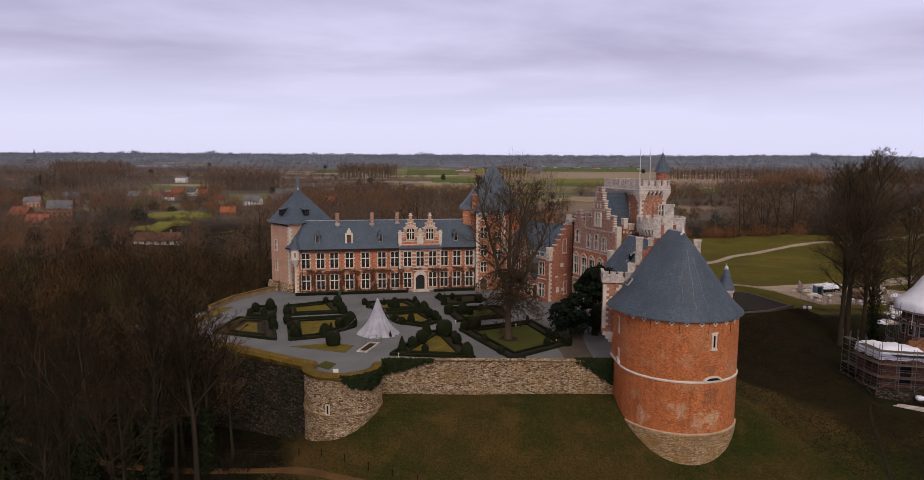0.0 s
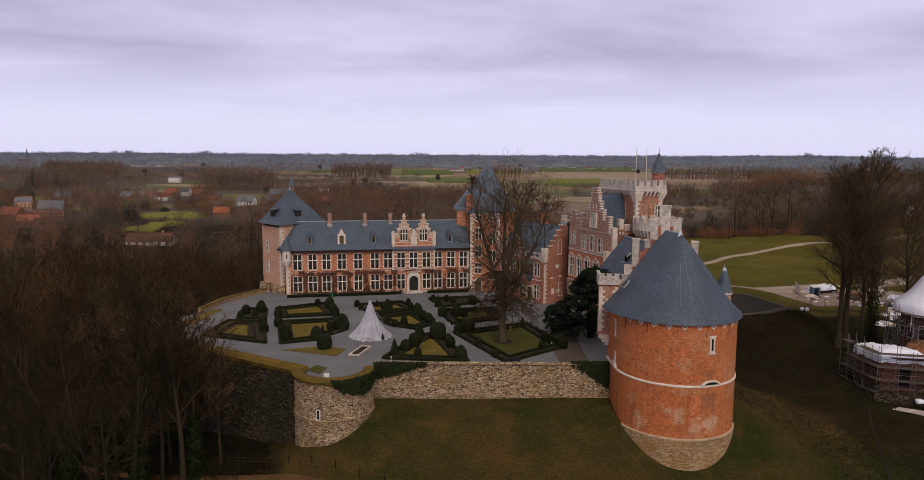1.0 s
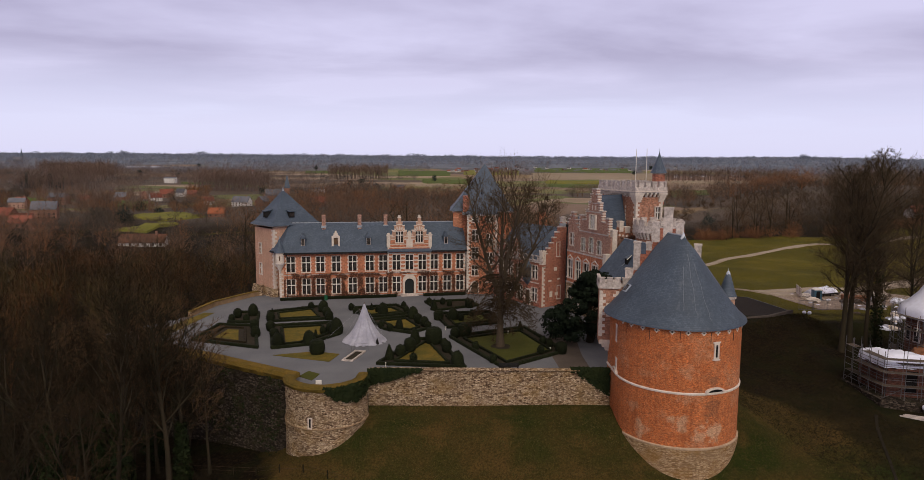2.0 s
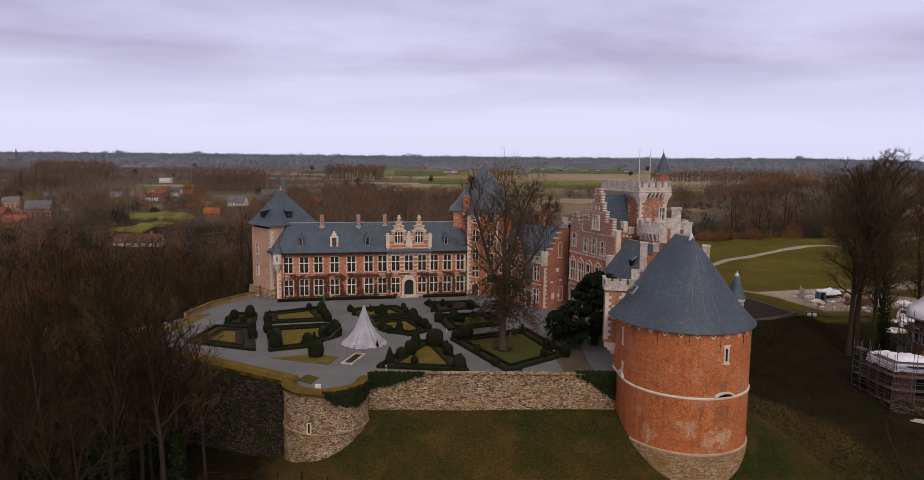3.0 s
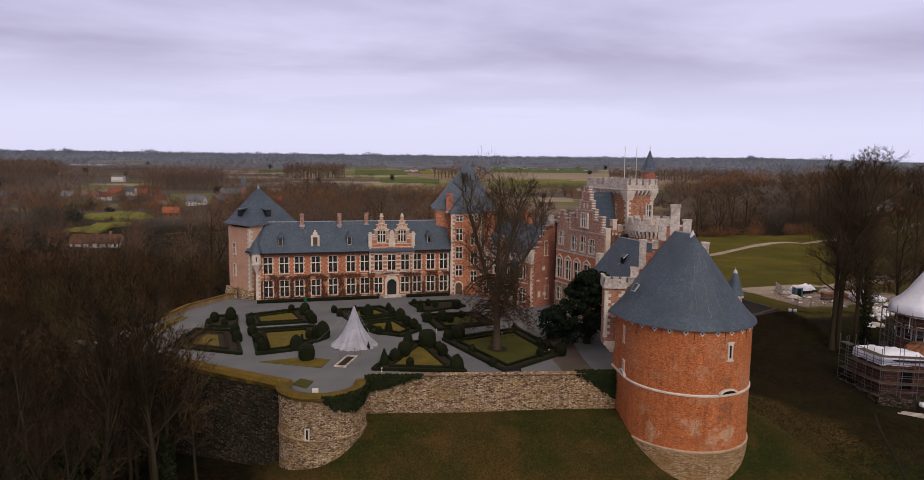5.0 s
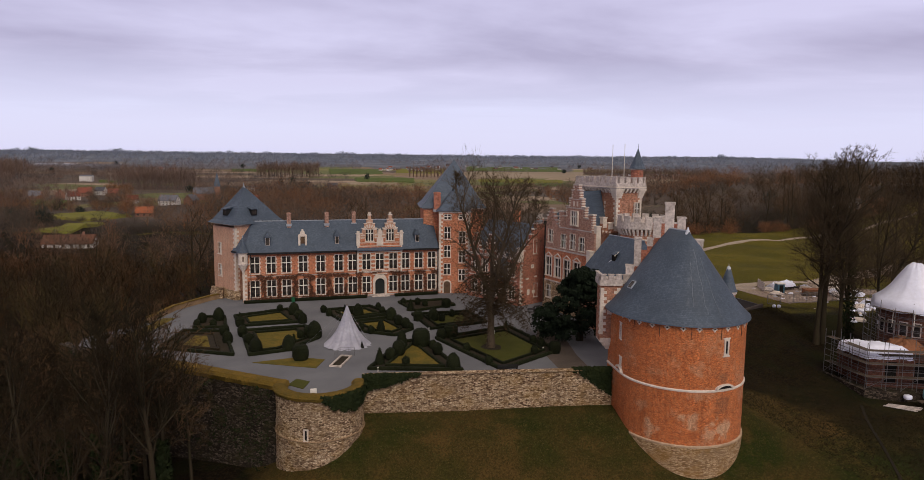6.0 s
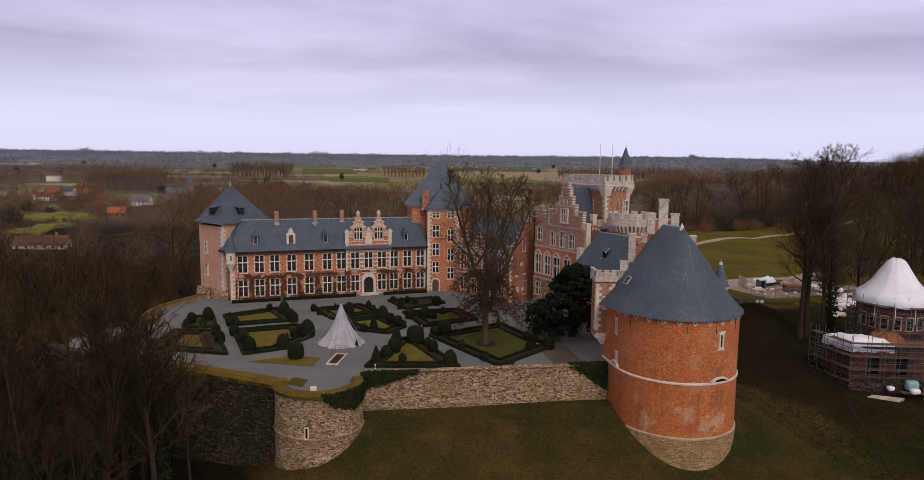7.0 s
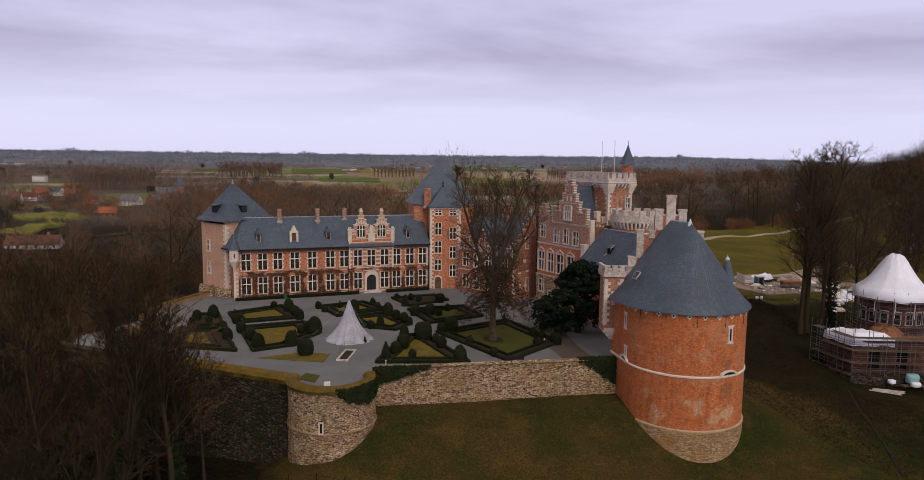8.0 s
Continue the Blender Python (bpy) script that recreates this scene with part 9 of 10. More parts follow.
def site_goods():
    rng = random.Random(3)
    for x, y, rz in ((67.8, 89.9, 10), (65.6, 90.6, -5), (70.2, 88.6, 25), (67.0, 87.9, 12)):
        z = max(height(x, y), -5.6)
        p = thing("pallet", "wooden pallet stacked with building materials", "pallet", pose(x, y, z, 0, 0, rz), "pallets on the site")
        for k in range(5):
            part("slat", Geo().box(-0.6, 0.6, -0.5 + k * 0.22, -0.36 + k * 0.22, 0.12, 0.15), PLANK, p)
        for k in range(3):
            part("runner", Geo().box(-0.6 + k * 0.55, -0.5 + k * 0.55, -0.5, 0.52, 0.0, 0.12), PLANK, p)
    specs = ((67.4, 91.6, TURQ, 1.5, 1.1, 1.3, "turquoise-wrapped bale of insulation on a pallet"), (66.6, 90.1, SHEET, 1.2, 0.9, 0.6, "slack white building-material bag"), (68.9, 90.2, ORANGE, 1.1, 0.9, 0.8, "stack of orange hollow bricks"),
             (70.0, 89.2, RED, 0.5, 0.5, 0.9, "red plastic drum beside the pallets"), (64.3, 91.9, SHEET, 0.9, 0.8, 0.5, "slack white building-material bag"), (69.2, 87.4, STONE_GREY, 1.2, 0.9, 0.8, "stack of grey concrete blocks"))
    for x, y, mat, sx, sy, sz, lab in specs:
        z = max(height(x, y), -5.6) + 0.1
        g = Geo().lathe(0, 0, [(0.0, 0), (0.62, 0), (0.7, 0.12), (0.7, 0.8), (0.6, 1.0), (0, 1.0)], 20)
        v2 = []
        for vx, vy, vz in g.v:
            k = 1 / max(abs(vx), abs(vy), 1e-6) * 0.5 * math.hypot(vx, vy) if math.hypot(vx, vy) > 1e-6 else 0
            v2.append((vx * sx * (0.65 + 0.3 * min(1.4, k * 1.4)), vy * sy * (0.65 + 0.3 * min(1.4, k * 1.4)), vz * sz + 0.06 * noise.noise((vx * 4, vy * 4, vz * 4))))
        g.v = v2
        single("material_bale", g, mat, lab, "building material", pose(x, y, z, 0, 0, rng.uniform(-20, 20)), smooth=True)
    for k in range(5):
        single("beam", Geo().box(-2.0, 2.0, -0.09, 0.09, 0, 0.12), STONE_GREY, "pale timber beam lying on the grass", "beam", pose(62.2 + k * 0.35, 90.6 + k * 0.16, height(62.2 + k * 0.35, 90.6) + 0.1, 0, 3, -25 + rng.uniform(-6, 6)), "loose beams")
    # the yard by the drive
    for x, y, rz in ((74.6, 146.4, 70), (75.4, 148.8, 72), (76.3, 151.2, 68)):
        single("hoarding_panel", Geo().box(-1.2, 1.2, -0.03, 0.03, 0, 2.0).box(-1.2, -1.12, -0.08, 0.08, -0.1, 2.05).box(1.12, 1.2, -0.08, 0.08, -0.1, 2.05), STONE_GREY, "pale grey hoarding panel round the yard", "hoarding", pose(x, y, height(x, y), 0, 0, rz), "hoarding panels")
    tr = thing("trailer", "low trailer loaded with white sheeting", "trailer", pose(80.0, 147.0, height(80.0, 147.0), 0, 0, 12))
    part("bed", Geo().box(-2.6, 2.6, -1.0, 1.0, 0.5, 0.75), DARK, tr)
    for sx in (-1.2, 1.2):
        for sy in (-0.9, 0.9):
            part("wheel", Geo().tube([(sx, sy - 0.1, 0.38), (sx, sy + 0.1, 0.38)], [0.38, 0.38], 12), DARK, tr)
    ld = Geo().lathe(0, 0, [(1.3, 0), (1.25, 0.5), (1.0, 1.0), (0.5, 1.25), (0, 1.3)], 22)
    ld.v = [(vx * 1.9 + 0.3 * noise.noise((vx * 2, vy * 2, vz)), vy * 0.75, 0.75 + vz + 0.35 * noise.noise((vx * 1.4, vy * 3, 4.0))) for vx, vy, vz in ld.v]
    part("load", ld, SHEET, tr, "crumpled white sheeting")
    st = thing("plank_stack", "stack of orange-brown planks on bearers", "building material", pose(83.0, 141.0, height(83.0, 141.0), 0, 0, -14))
    for k in range(4):
        for j in range(6):
            part("plank", Geo().box(-2.3 + 0.1 * (j % 2), 2.3 + 0.14 * (k % 2), -1.2 + j * 0.4, -0.84 + j * 0.4, 0.15 + k * 0.25, 0.37 + k * 0.25), ORANGE, st)
    for j in (-1.6, 1.6):
        part("bearer", Geo().box(j - 0.1, j + 0.1, -1.2, 1.2, 0, 0.15), PLANK, st)
    for i in range(34):
        u = rng.random()
        x, y, s = 75.5 + 14 * u + rng.gauss(0, 0.9), 119 + 14 * u + rng.gauss(0, 0.9), rng.uniform(0.25, 0.75)
        g = Geo().lathe(0, 0, [(0, 0), (s, 0), (s * 0.98, s * 0.5), (s * 0.6, s * 0.85), (0, s * 0.95)], 10)
        g.v = [(vx * 1.2 + noise.noise((vx * 2 + i, vy * 2, vz)) * s * 0.6, vy + noise.noise((vx * 2, vy * 2 + i, vz)) * s * 0.6, vz * (1 + 0.5 * noise.noise((vx * 3, vy * 3, i)))) for vx, vy, vz in g.v]
        single("rubble_bag", g, rng.choice([SHEET, SHEET, CANVAS, STONE]), "crumpled white rubble bag below the tall trees", "bag", pose(x, y, height(x, y) - 0.05, 0, 0, rng.uniform(0, 360)), "rubble bags")
    for k in range(2):
        single("ball", Geo().lathe(0, 0, [(0, 0), (0.25, 0.07), (0.36, 0.35), (0.25, 0.62), (0, 0.7)], 14), SHEET, "round white container lying on the grass", "container", pose(65.6 + k * 1.0, 127.4, height(65.6 + k, 127.4)), smooth=True)
    for x, y, mat, sx, sy, sz, lab, nm in ((76.0, 142.6, BLUE, 1.5, 1.5, 2.4, "dark blue site toilet cabin", "toilet_cabin"),):
        z = height(x, y)
        t = thing(nm, lab, "site equipment", pose(x, y, z, 0, 0, rng.uniform(-15, 15)))
        part("body", Geo().box(-sx / 2, sx / 2, -sy / 2, sy / 2, 0, sz * 0.92), mat, t)
        part("roof", Geo().box(-sx / 2 - 0.08, sx / 2 + 0.08, -sy / 2 - 0.08, sy / 2 + 0.08, sz * 0.92, sz), WHITE, t)
        part("door", Geo().box(-0.4, 0.4, -sy / 2 - 0.03, -sy / 2, 0.1, min(2.0, sz * 0.85)), DARK, t)
    for x, y, s, mat, lab in ((80.5, 150, 1.5, SHEET, "large crumpled heap of white sheeting on the site"), (84.5, 152, 1.1, SHEET, "crumpled heap of white sheeting on the site"), (77.5, 147.5, 1.5, CANVAS, "grey tarpaulin heap on the site"), (90.5, 145, 1.9, STONE, "heap of pale salvaged stone on the site"), (88, 148, 1.6, EARTHROAD, "heap of beige rubble on the site"), (86.5, 129, 1.4, SHEET, "white sheet thrown over stones"), (84, 126.5, 1.2, SHEET, "white sheet thrown over stones")):
        g = Geo().lathe(0, 0, [(s, 0), (s * 0.97, s * 0.2), (s * 0.8, s * 0.5), (s * 0.5, s * 0.72), (s * 0.2, s * 0.8), (0, s * 0.82)], 18)
        g.v = [(vx * 1.35 + noise.noise((vx * 1.3 + x, vy * 1.3, vz)) * s * 0.35, vy + noise.noise((vx, vy + y, vz)) * s * 0.3, vz * (1 + 0.5 * noise.noise((vx * 1.5, vy * 1.5, x)))) for vx, vy, vz in g.v]
        single("debris_mound", g, mat, lab, "debris", pose(x, y, height(x, y) - 0.05, 0, 0, rng.uniform(0, 360)))
    for i in range(120):
        x, y = max(73 + rng.random() * 3, rng.gauss(82, 7)), max(135.5 + rng.random() * 2, rng.gauss(142, 5))
        if i > 95:
            x, y = rng.gauss(86, 4), rng.gauss(128, 4)
        s = rng.uniform(0.15, 0.6) if i % 6 else rng.uniform(0.7, 1.5)
        g = Geo().lathe(0, 0, [(0, 0), (s, 0), (s * 0.95, s * 0.4), (s * 0.5, s * 0.7), (0, s * 0.75)], 9)
        g.v = [(vx + noise.noise((vx + i, vy, vz)) * s * 0.5, vy + noise.noise((vx, vy + i, vz)) * s * 0.5, vz) for vx, vy, vz in g.v]
        single("debris", g, rng.choice([SHEET, SHEET, STONE, STONE_GREY, CANVAS, PLANK, EARTHROAD]), "crumpled sheeting and stone debris on the site", "debris", pose(x, y, height(x, y) - 0.05, 0, 0, rng.uniform(0, 360)), "site debris")
    for i in range(9):
        x, y = 68 + i * 3.0, 131.5 + i * 0.35
        z = height(x, y)
        f = thing("mesh_fence", "grey wire mesh fence along the building site", "fence", pose(x, y, z, 0, 0, 7), "site fence panels")
        part("frame", Geo().box(-1.45, -1.4, -0.03, 0.03, 0, 1.9).box(1.4, 1.45, -0.03, 0.03, 0, 1.9).box(-1.4, 1.4, -0.03, 0.03, 1.85, 1.9).box(-1.4, 1.4, -0.03, 0.03, 0.1, 0.15), STEEL, f)
        for k in range(8):
            part("wire", Geo().box(-1.22 + k * 0.35, -1.205 + k * 0.35, -0.01, 0.01, 0.15, 1.85), STEEL, f)


site_goods()


# ---------------------------------------------------------------- the distance
HOUSES = {}


def house(x, y, rz, wall, roof, w=9.0, d=7.0, h=4.5, rh=3.5, label=""):
    key = (wall.name, roof.name, w, d, h, rh)
    m = pose(x, y, height(x, y) - 0.3, 0, 0, rz)
    if key in HOUSES:
        return copy_thing(HOUSES[key], m)
    t = thing("house", label or "small village house with a pitched roof", "house", m, "houses of the valley")
    g = Geo().box(-w / 2, w / 2, -d / 2, d / 2, -2, h)
    for s in (-1, 1):
        g.add([(s * w / 2, -d / 2, h), (s * w / 2, d / 2, h), (s * w / 2, 0, h + rh)], [(0, 1, 2)])
    part("wall", g, wall, t)
    part("roof", gable_roof(Geo(), -w / 2 - 0.3, w / 2 + 0.3, -d / 2, d / 2, h + 0.2, h + rh + 0.2, 0.4), roof, t)
    part("chimney", Geo().box(w * 0.25, w * 0.25 + 0.8, -0.4, 0.4, h + rh * 0.5, h + rh + 1.4), HOUSE_BRICK, t)
    n = max(2, int(w / 3))
    for i in range(n):
        for z in ([0.9] if h < 4 else [0.9, 3.0]):
            px = -w / 2 + w * (i + 0.5) / n
            part("window", Geo().box(px - 0.5, px + 0.5, -d / 2 - 0.04, -d / 2 + 0.05, z, z + 1.2), GLASS, t)
    HOUSES[key] = t
    return t


def valley():
    rng = random.Random(8)
    for x, y, rz, wl_, rf, w, d, h, rh in ((-570, 1382, 5, PLASTER, TILE_GREY, 22, 14, 11, 2.5), (-199, 1009, 0, PLASTER, TILE_GREY, 16, 10, 5, 1.5), (-204, 661, -12, PLASTER, TILE_GREY, 17, 9, 5, 5), (-186, 668, 75, HOUSE_BRICK, TILE_GREY, 13, 9, 4.5, 5),
                                           (-352, 842, 25, HOUSE_BRICK, TILE_RED, 15, 10, 5, 5.5), (-360, 800, -60, HOUSE_BRICK, TILE_RED, 12, 9, 4.5, 5), (-372, 770, 10, HOUSE_BRICK, TILE_GREY, 12, 9, 4, 5), (-169, 490, 12, HOUSE_BRICK, TILE_ORANGE, 11, 8, 3, 3.6),
                                           (-141, 314, 4, PLASTER, TILE_OLD, 20, 8, 2.6, 3.2), (-226, 378, 60, HOUSE_BRICK, TILE_OLD, 13, 9, 3, 4), (-387, 611, 20, PINK_WALL, TILE_GREY, 13, 9, 6.5, 3.5), (-402, 640, -10, HOUSE_BRICK, TILE_RED, 11, 9, 5, 4.5), (-396, 690, 10, HOUSE_BRICK, TILE_GREY, 17, 10, 7, 4), (-372, 696, 10, HOUSE_BRICK, TILE_RED, 9, 8, 5, 4),
                                           (-470, 560, 35, PLASTER, TILE_GREY, 14, 9, 4.5, 4), (-274, 462, 20, HOUSE_BRICK, TILE_GREY, 15, 9, 7, 5), (-281, 432, -10, HOUSE_BRICK, TILE_RED, 13, 9, 5.5, 4.5), (-262, 420, 30, PLASTER, TILE_RED, 10, 7, 3.5, 3.5), (-248, 396, 12, HOUSE_BRICK, TILE_RED, 12, 7, 3.5, 3.5), (246, 348, 35, PLASTER, TILE_GREY, 8, 6, 4.5, 2.5), (238, 350, 20, PLASTER, TILE_RED, 9, 6, 3.2, 3), (-128, 640, 0, HOUSE_BRICK, TILE_RED, 16, 9, 4.5, 4.5), (-90, 1130, 10, PLASTER, TILE_GREY, 16, 10, 4, 5), (-250, 700, 30, PLASTER, TILE_RED, 10, 8, 4, 4), (-330, 760, 40, PLASTER, TILE_RED, 12, 8, 4.5, 4.5), (-345, 870, -20, PLASTER, TILE_GREY, 13, 8, 5, 4.5), (-318, 835, 15, HOUSE_BRICK, TILE_RED, 11, 8, 4.5, 4.5)):
        house(x, y, rz, wl_, rf, w, d, h, rh)
    kinds = ((PLASTER, TILE_GREY), (PLASTER, TILE_GREY), (PLASTER, TILE_RED), (HOUSE_BRICK, TILE_GREY))
    for i in range(110):
        k, y0, n = ((0.03, 2380, 0.05), (0.39, 1980, 0.08), (-0.33, 2050, 0.04), (-0.66, 1400, 0.05), (0.03, 2300, 0.04), (0.16, 2600, 0.10), (-0.1, 2700, 0.5))[i % 7]
        y = y0 + rng.uniform(-110, 110)
        x = (k + rng.uniform(-n, n)) * y
        wl_, rf = rng.choice(kinds)
        house(x, y, rng.uniform(-40, 40), wl_, rf, *rng.choice(((9, 7, 4.5, 4), (11, 8, 5, 4), (15, 8, 5, 4))))
    # church with a dark spire
    c = thing("church", "village church with a dark slate spire", "church", pose(-188, 737, height(-188, 737), 0, 0, 15))
    part("nave", Geo().box(-14, 6, -5, 5, -2, 8), HOUSE_BRICK, c)
    part("roof", gable_roof(Geo(), -14.3, 6.3, -5, 5, 8.2, 14, 0.4), TILE_GREY, c)
    part("tower", Geo().box(6, 12, -3, 3, -2, 15), HOUSE_BRICK, c)
    part("spire", pyramid(Geo(), 5.7, 12.3, -3.3, 3.3, 15, (9, 0, 30)), SLATE, c)
    c = thing("church", "far church with a thin dark spire on the ridge", "church", pose(-1800, 2865, height(-1800, 2865), 0, 0, 20))
    part("nave", Geo().box(-26, 0, -8, 8, -4, 16), TILE_GREY, c)
    part("roof", gable_roof(Geo(), -26, 0, -8, 8, 16.2, 25, 0.4), TILE_GREY, c)
    part("tower", Geo().box(0, 9, -4.5, 4.5, -4, 30), TILE_GREY, c)
    part("spire", pyramid(Geo(), -0.3, 9.3, -4.8, 4.8, 30, (4.5, 0, 62)), SLATE, c)
    glass = thing("glasshouse", "long pale glasshouse far off in the valley", "glasshouse", pose(-1150, 2550, height(-1150, 2550), 0, 0, 8))
    part("bay", gable_roof(Geo().box(-60, 60, -10, 10, -3, 4), -60, 60, -10, 10, 4.2, 7), CANVAS, glass)

    # fields: corners of each, and its cover
    def strip(k0, k1, y0, y1, skew=0.0):
        return [(k0 * y0, y0), (k1 * y0, y0 + skew), (k1 * y1, y1 + skew), (k0 * y1, y1)]

    fields = [([(-236, 455), (-186, 448), (-178, 500), (-226, 552)], YELLOW_FIELD, "yellow-green paddock below the village"), ([(-186, 372), (-166, 372), (-168, 426), (-190, 424)], YELLOW_FIELD, "narrow green paddock between hedges"),
              ([(243, 777), (300, 777), (474, 1224), (382, 1224)], GREEN_FIELD, "green field on the valley side"), ([(310, 790), (420, 800), (720, 1250), (484, 1224)], PLOUGHED, "reddish ploughed field"),
              ([(-470, 690), (-410, 690), (-425, 790), (-520, 790)], GREEN_FIELD, "green meadow by the village"), ([(-330, 650), (-285, 640), (-320, 740), (-372, 750)], GREEN_FIELD, "green meadow behind bare poplars"),
              (strip(-0.40, -0.33, 1330, 1420), GREEN_FIELD, "green meadow round a white house"), (strip(-0.36, -0.27, 1180, 1250, 20), GREEN_FIELD, "green meadow beside a hedge"),
              (strip(0.11, 0.27, 2280, 2760), GREEN_FIELD, "long green field below the far village"), (strip(0.105, 0.31, 1690, 2240, 40), BEIGE_FIELD, "broad bare beige field"), (strip(0.13, 0.27, 1500, 1640), YELLOW_FIELD, "pale green strip of field"),
              (strip(0.13, 0.28, 1290, 1470), GREEN_FIELD, "dark green strip of field"), (strip(-0.085, 0.0, 1880, 2400), GREEN_FIELD, "green field beside a distant wood"), (strip(-0.05, 0.045, 1450, 1680), GREEN_FIELD, "green field beside a farm"),
              (strip(-0.06, 0.02, 1290, 1420), BEIGE_FIELD, "dry yellow-beige strip of field"), (strip(0.01, 0.10, 2000, 2500), YELLOW_FIELD, "yellowish field below the far village"), (strip(0.28, 0.45, 1560, 1660), BEIGE_FIELD, "pale stubble strip before a row of poplars"),
              (strip(0.30, 0.52, 1750, 2050), PLOUGHED, "brown ploughed field before the far village"), (strip(-0.62, -0.54, 1600, 1700), GREEN_FIELD, "green field among woods"), (strip(-0.22, -0.15, 2050, 2300), GREEN_FIELD, "green field among woods")]
    for poly, mat, lab in fields:
        n, far = 14, poly[0][1] > 1000
        vs = []
        for i in range(n + 1):
            for j in range(n + 1):
                u, v = i / n, j / n
                x = (poly[0][0] * (1 - u) + poly[1][0] * u) * (1 - v) + (poly[3][0] * (1 - u) + poly[2][0] * u) * v
                y = (poly[0][1] * (1 - u) + poly[1][1] * u) * (1 - v) + (poly[3][1] * (1 - u) + poly[2][1] * u) * v
                vs.append((x, y, height(x, y) + (-2.5 if i in (0, n) or j in (0, n) else 1.4 if far else 1.3)))
        g = Geo().add(vs, [(i * (n + 1) + j, (i + 1) * (n + 1) + j, (i + 1) * (n + 1) + j + 1, i * (n + 1) + j + 1) for i in range(n) for j in range(n)])
        single("field", g, mat, lab, "field", kind="structure")

    def in_field(x, y):
        for poly, _, _ in fields:
            a = [(q[0] - p[0]) * (y - p[1]) - (q[1] - p[1]) * (x - p[0]) for p, q in zip(poly, poly[1:] + poly[:1])]
            if all(v > 0 for v in a) or all(v < 0 for v in a):
                return True
        return False

    keep_off = [(-208, 490, 30), (-180, 400, 18), (-169, 490, 11), (-204, 661, 24), (-357, 815, 36), (-387, 611, 20), (-396, 690, 20), (-570, 1382, 40), (-199, 1009, 22), (-188, 737, 16), (430, 640, 20), (-141, 314, 11), (-226, 378, 8), (-274, 462, 13), (-281, 432, 12), (-262, 420, 9), (-248, 396, 9)]

    def clear(x, y):
        """Open ground: houses, their gardens, the fields, and the sight lines that the valley leaves to them."""
        if in_field(x, y) or any(math.hypot(x - a, y - b) < r for a, b, r in keep_off):
            return False
        for a, b, r in keep_off[:10]:
            if 0.74 * b < y < b and abs(x - a * y / b) < r * 0.5 and rng.random() < 0.85:
                return False
        return True

    def spot(x, y, h, w, sink=0.5):
        return (x, y, height(x, y) - sink, h, w)

    # planted poplars in straight rows
    rows = []
    for x0, y0, nx, ny, step, h0 in ((-398, 1040, 14, 7, 8, 34), (-300, 1650, 16, 5, 9, 36), (505, 1690, 40, 3, 9, 30), (-640, 1000, 12, 5, 9, 28), (-338, 560, 12, 3, 8, 23), (60, 1750, 12, 3, 9, 28), (-900, 1500, 16, 5, 10, 34), (-1150, 1900, 20, 5, 10, 34)):
        for i in range(nx):
            for j in range(ny):
                rows.append(spot(x0 + i * step + rng.uniform(-2, 2), y0 + j * step * 1.4 + rng.uniform(-2, 2), h0 * rng.uniform(0.85, 1.08), h0 * rng.uniform(0.16, 0.24)))
    woods(rows, TWIG_FAR_HAZE, "planted rows of bare poplars", 80, 0.00017, 1, low=0.28, length=0.15, limbs=3)
    woods([spot(-343 + rng.uniform(-13, 13), 925 + rng.uniform(-10, 10), rng.uniform(10, 14), rng.uniform(10, 14)) for _ in range(9)], plain("orange_willow", (0.33, 0.15, 0.055), (0.25, 0.12, 0.05), None, 0.1, 1.0, 1.0, 0.0), "orange-twigged willows by a farm", 160, 0.0002, 2)
    woods([spot(14, 190, 35.5, 17), spot(23, 194, 34, 16), spot(5, 196, 30, 15)], TWIG_WOOD, "tall bare trees rising behind the stair tower", 1700, 0.00016, 18, length=0.06, low=0.25, limbs=26)
    # woods of the valley floor
    tints = {TWIG_VALLEY_HAZE: [], TWIG_RUST: [], TWIG_DUSK: []}
    n = 0
    while n < 1500:
        y = rng.uniform(240, 900)
        x = rng.uniform(-0.78, 0.75) * y
        if x > 60 and y < 520 or wooded(x, y) < 0 or not clear(x, y):
            continue
        pick = 0.7 * noise.noise((x * 0.012, y * 0.012, 12)) + rng.uniform(-0.4, 0.4)
        mat = TWIG_RUST if pick > 0.22 else TWIG_DUSK if pick < -0.16 else TWIG_VALLEY_HAZE
        tall = rng.random() < 0.2
        h = rng.uniform(6, 13) if x < -0.28 * y else rng.uniform(8, 18)
        h *= 1.4 if tall and y > 420 else 1.0
        tints[mat].append(spot(x, y, h, h * rng.uniform(0.8, 1.25)))
        n += 1
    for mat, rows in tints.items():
        woods(rows, mat, {TWIG_VALLEY_HAZE: "bare brown woods in the valley below the castle", TWIG_RUST: "reddish bare woods in the valley", TWIG_DUSK: "grey-brown bare woods in the valley"}[mat], 200, 0.00018, 3, length=0.12)
    # scrub and tree groups beyond the meadow
    rows = [spot(x, y, h, w) for x, y, h, w in ((96 + rng.uniform(0, 150), 322 + rng.uniform(-4, 9), rng.uniform(3.5, 6.5), rng.uniform(5, 9)) for _ in range(52))]
    woods(rows, TWIG_RUST, "rounded brown scrub along the meadow's far edge", 300, 0.0002, 4, low=0.02, length=0.25)
    rows, rows2 = [], []
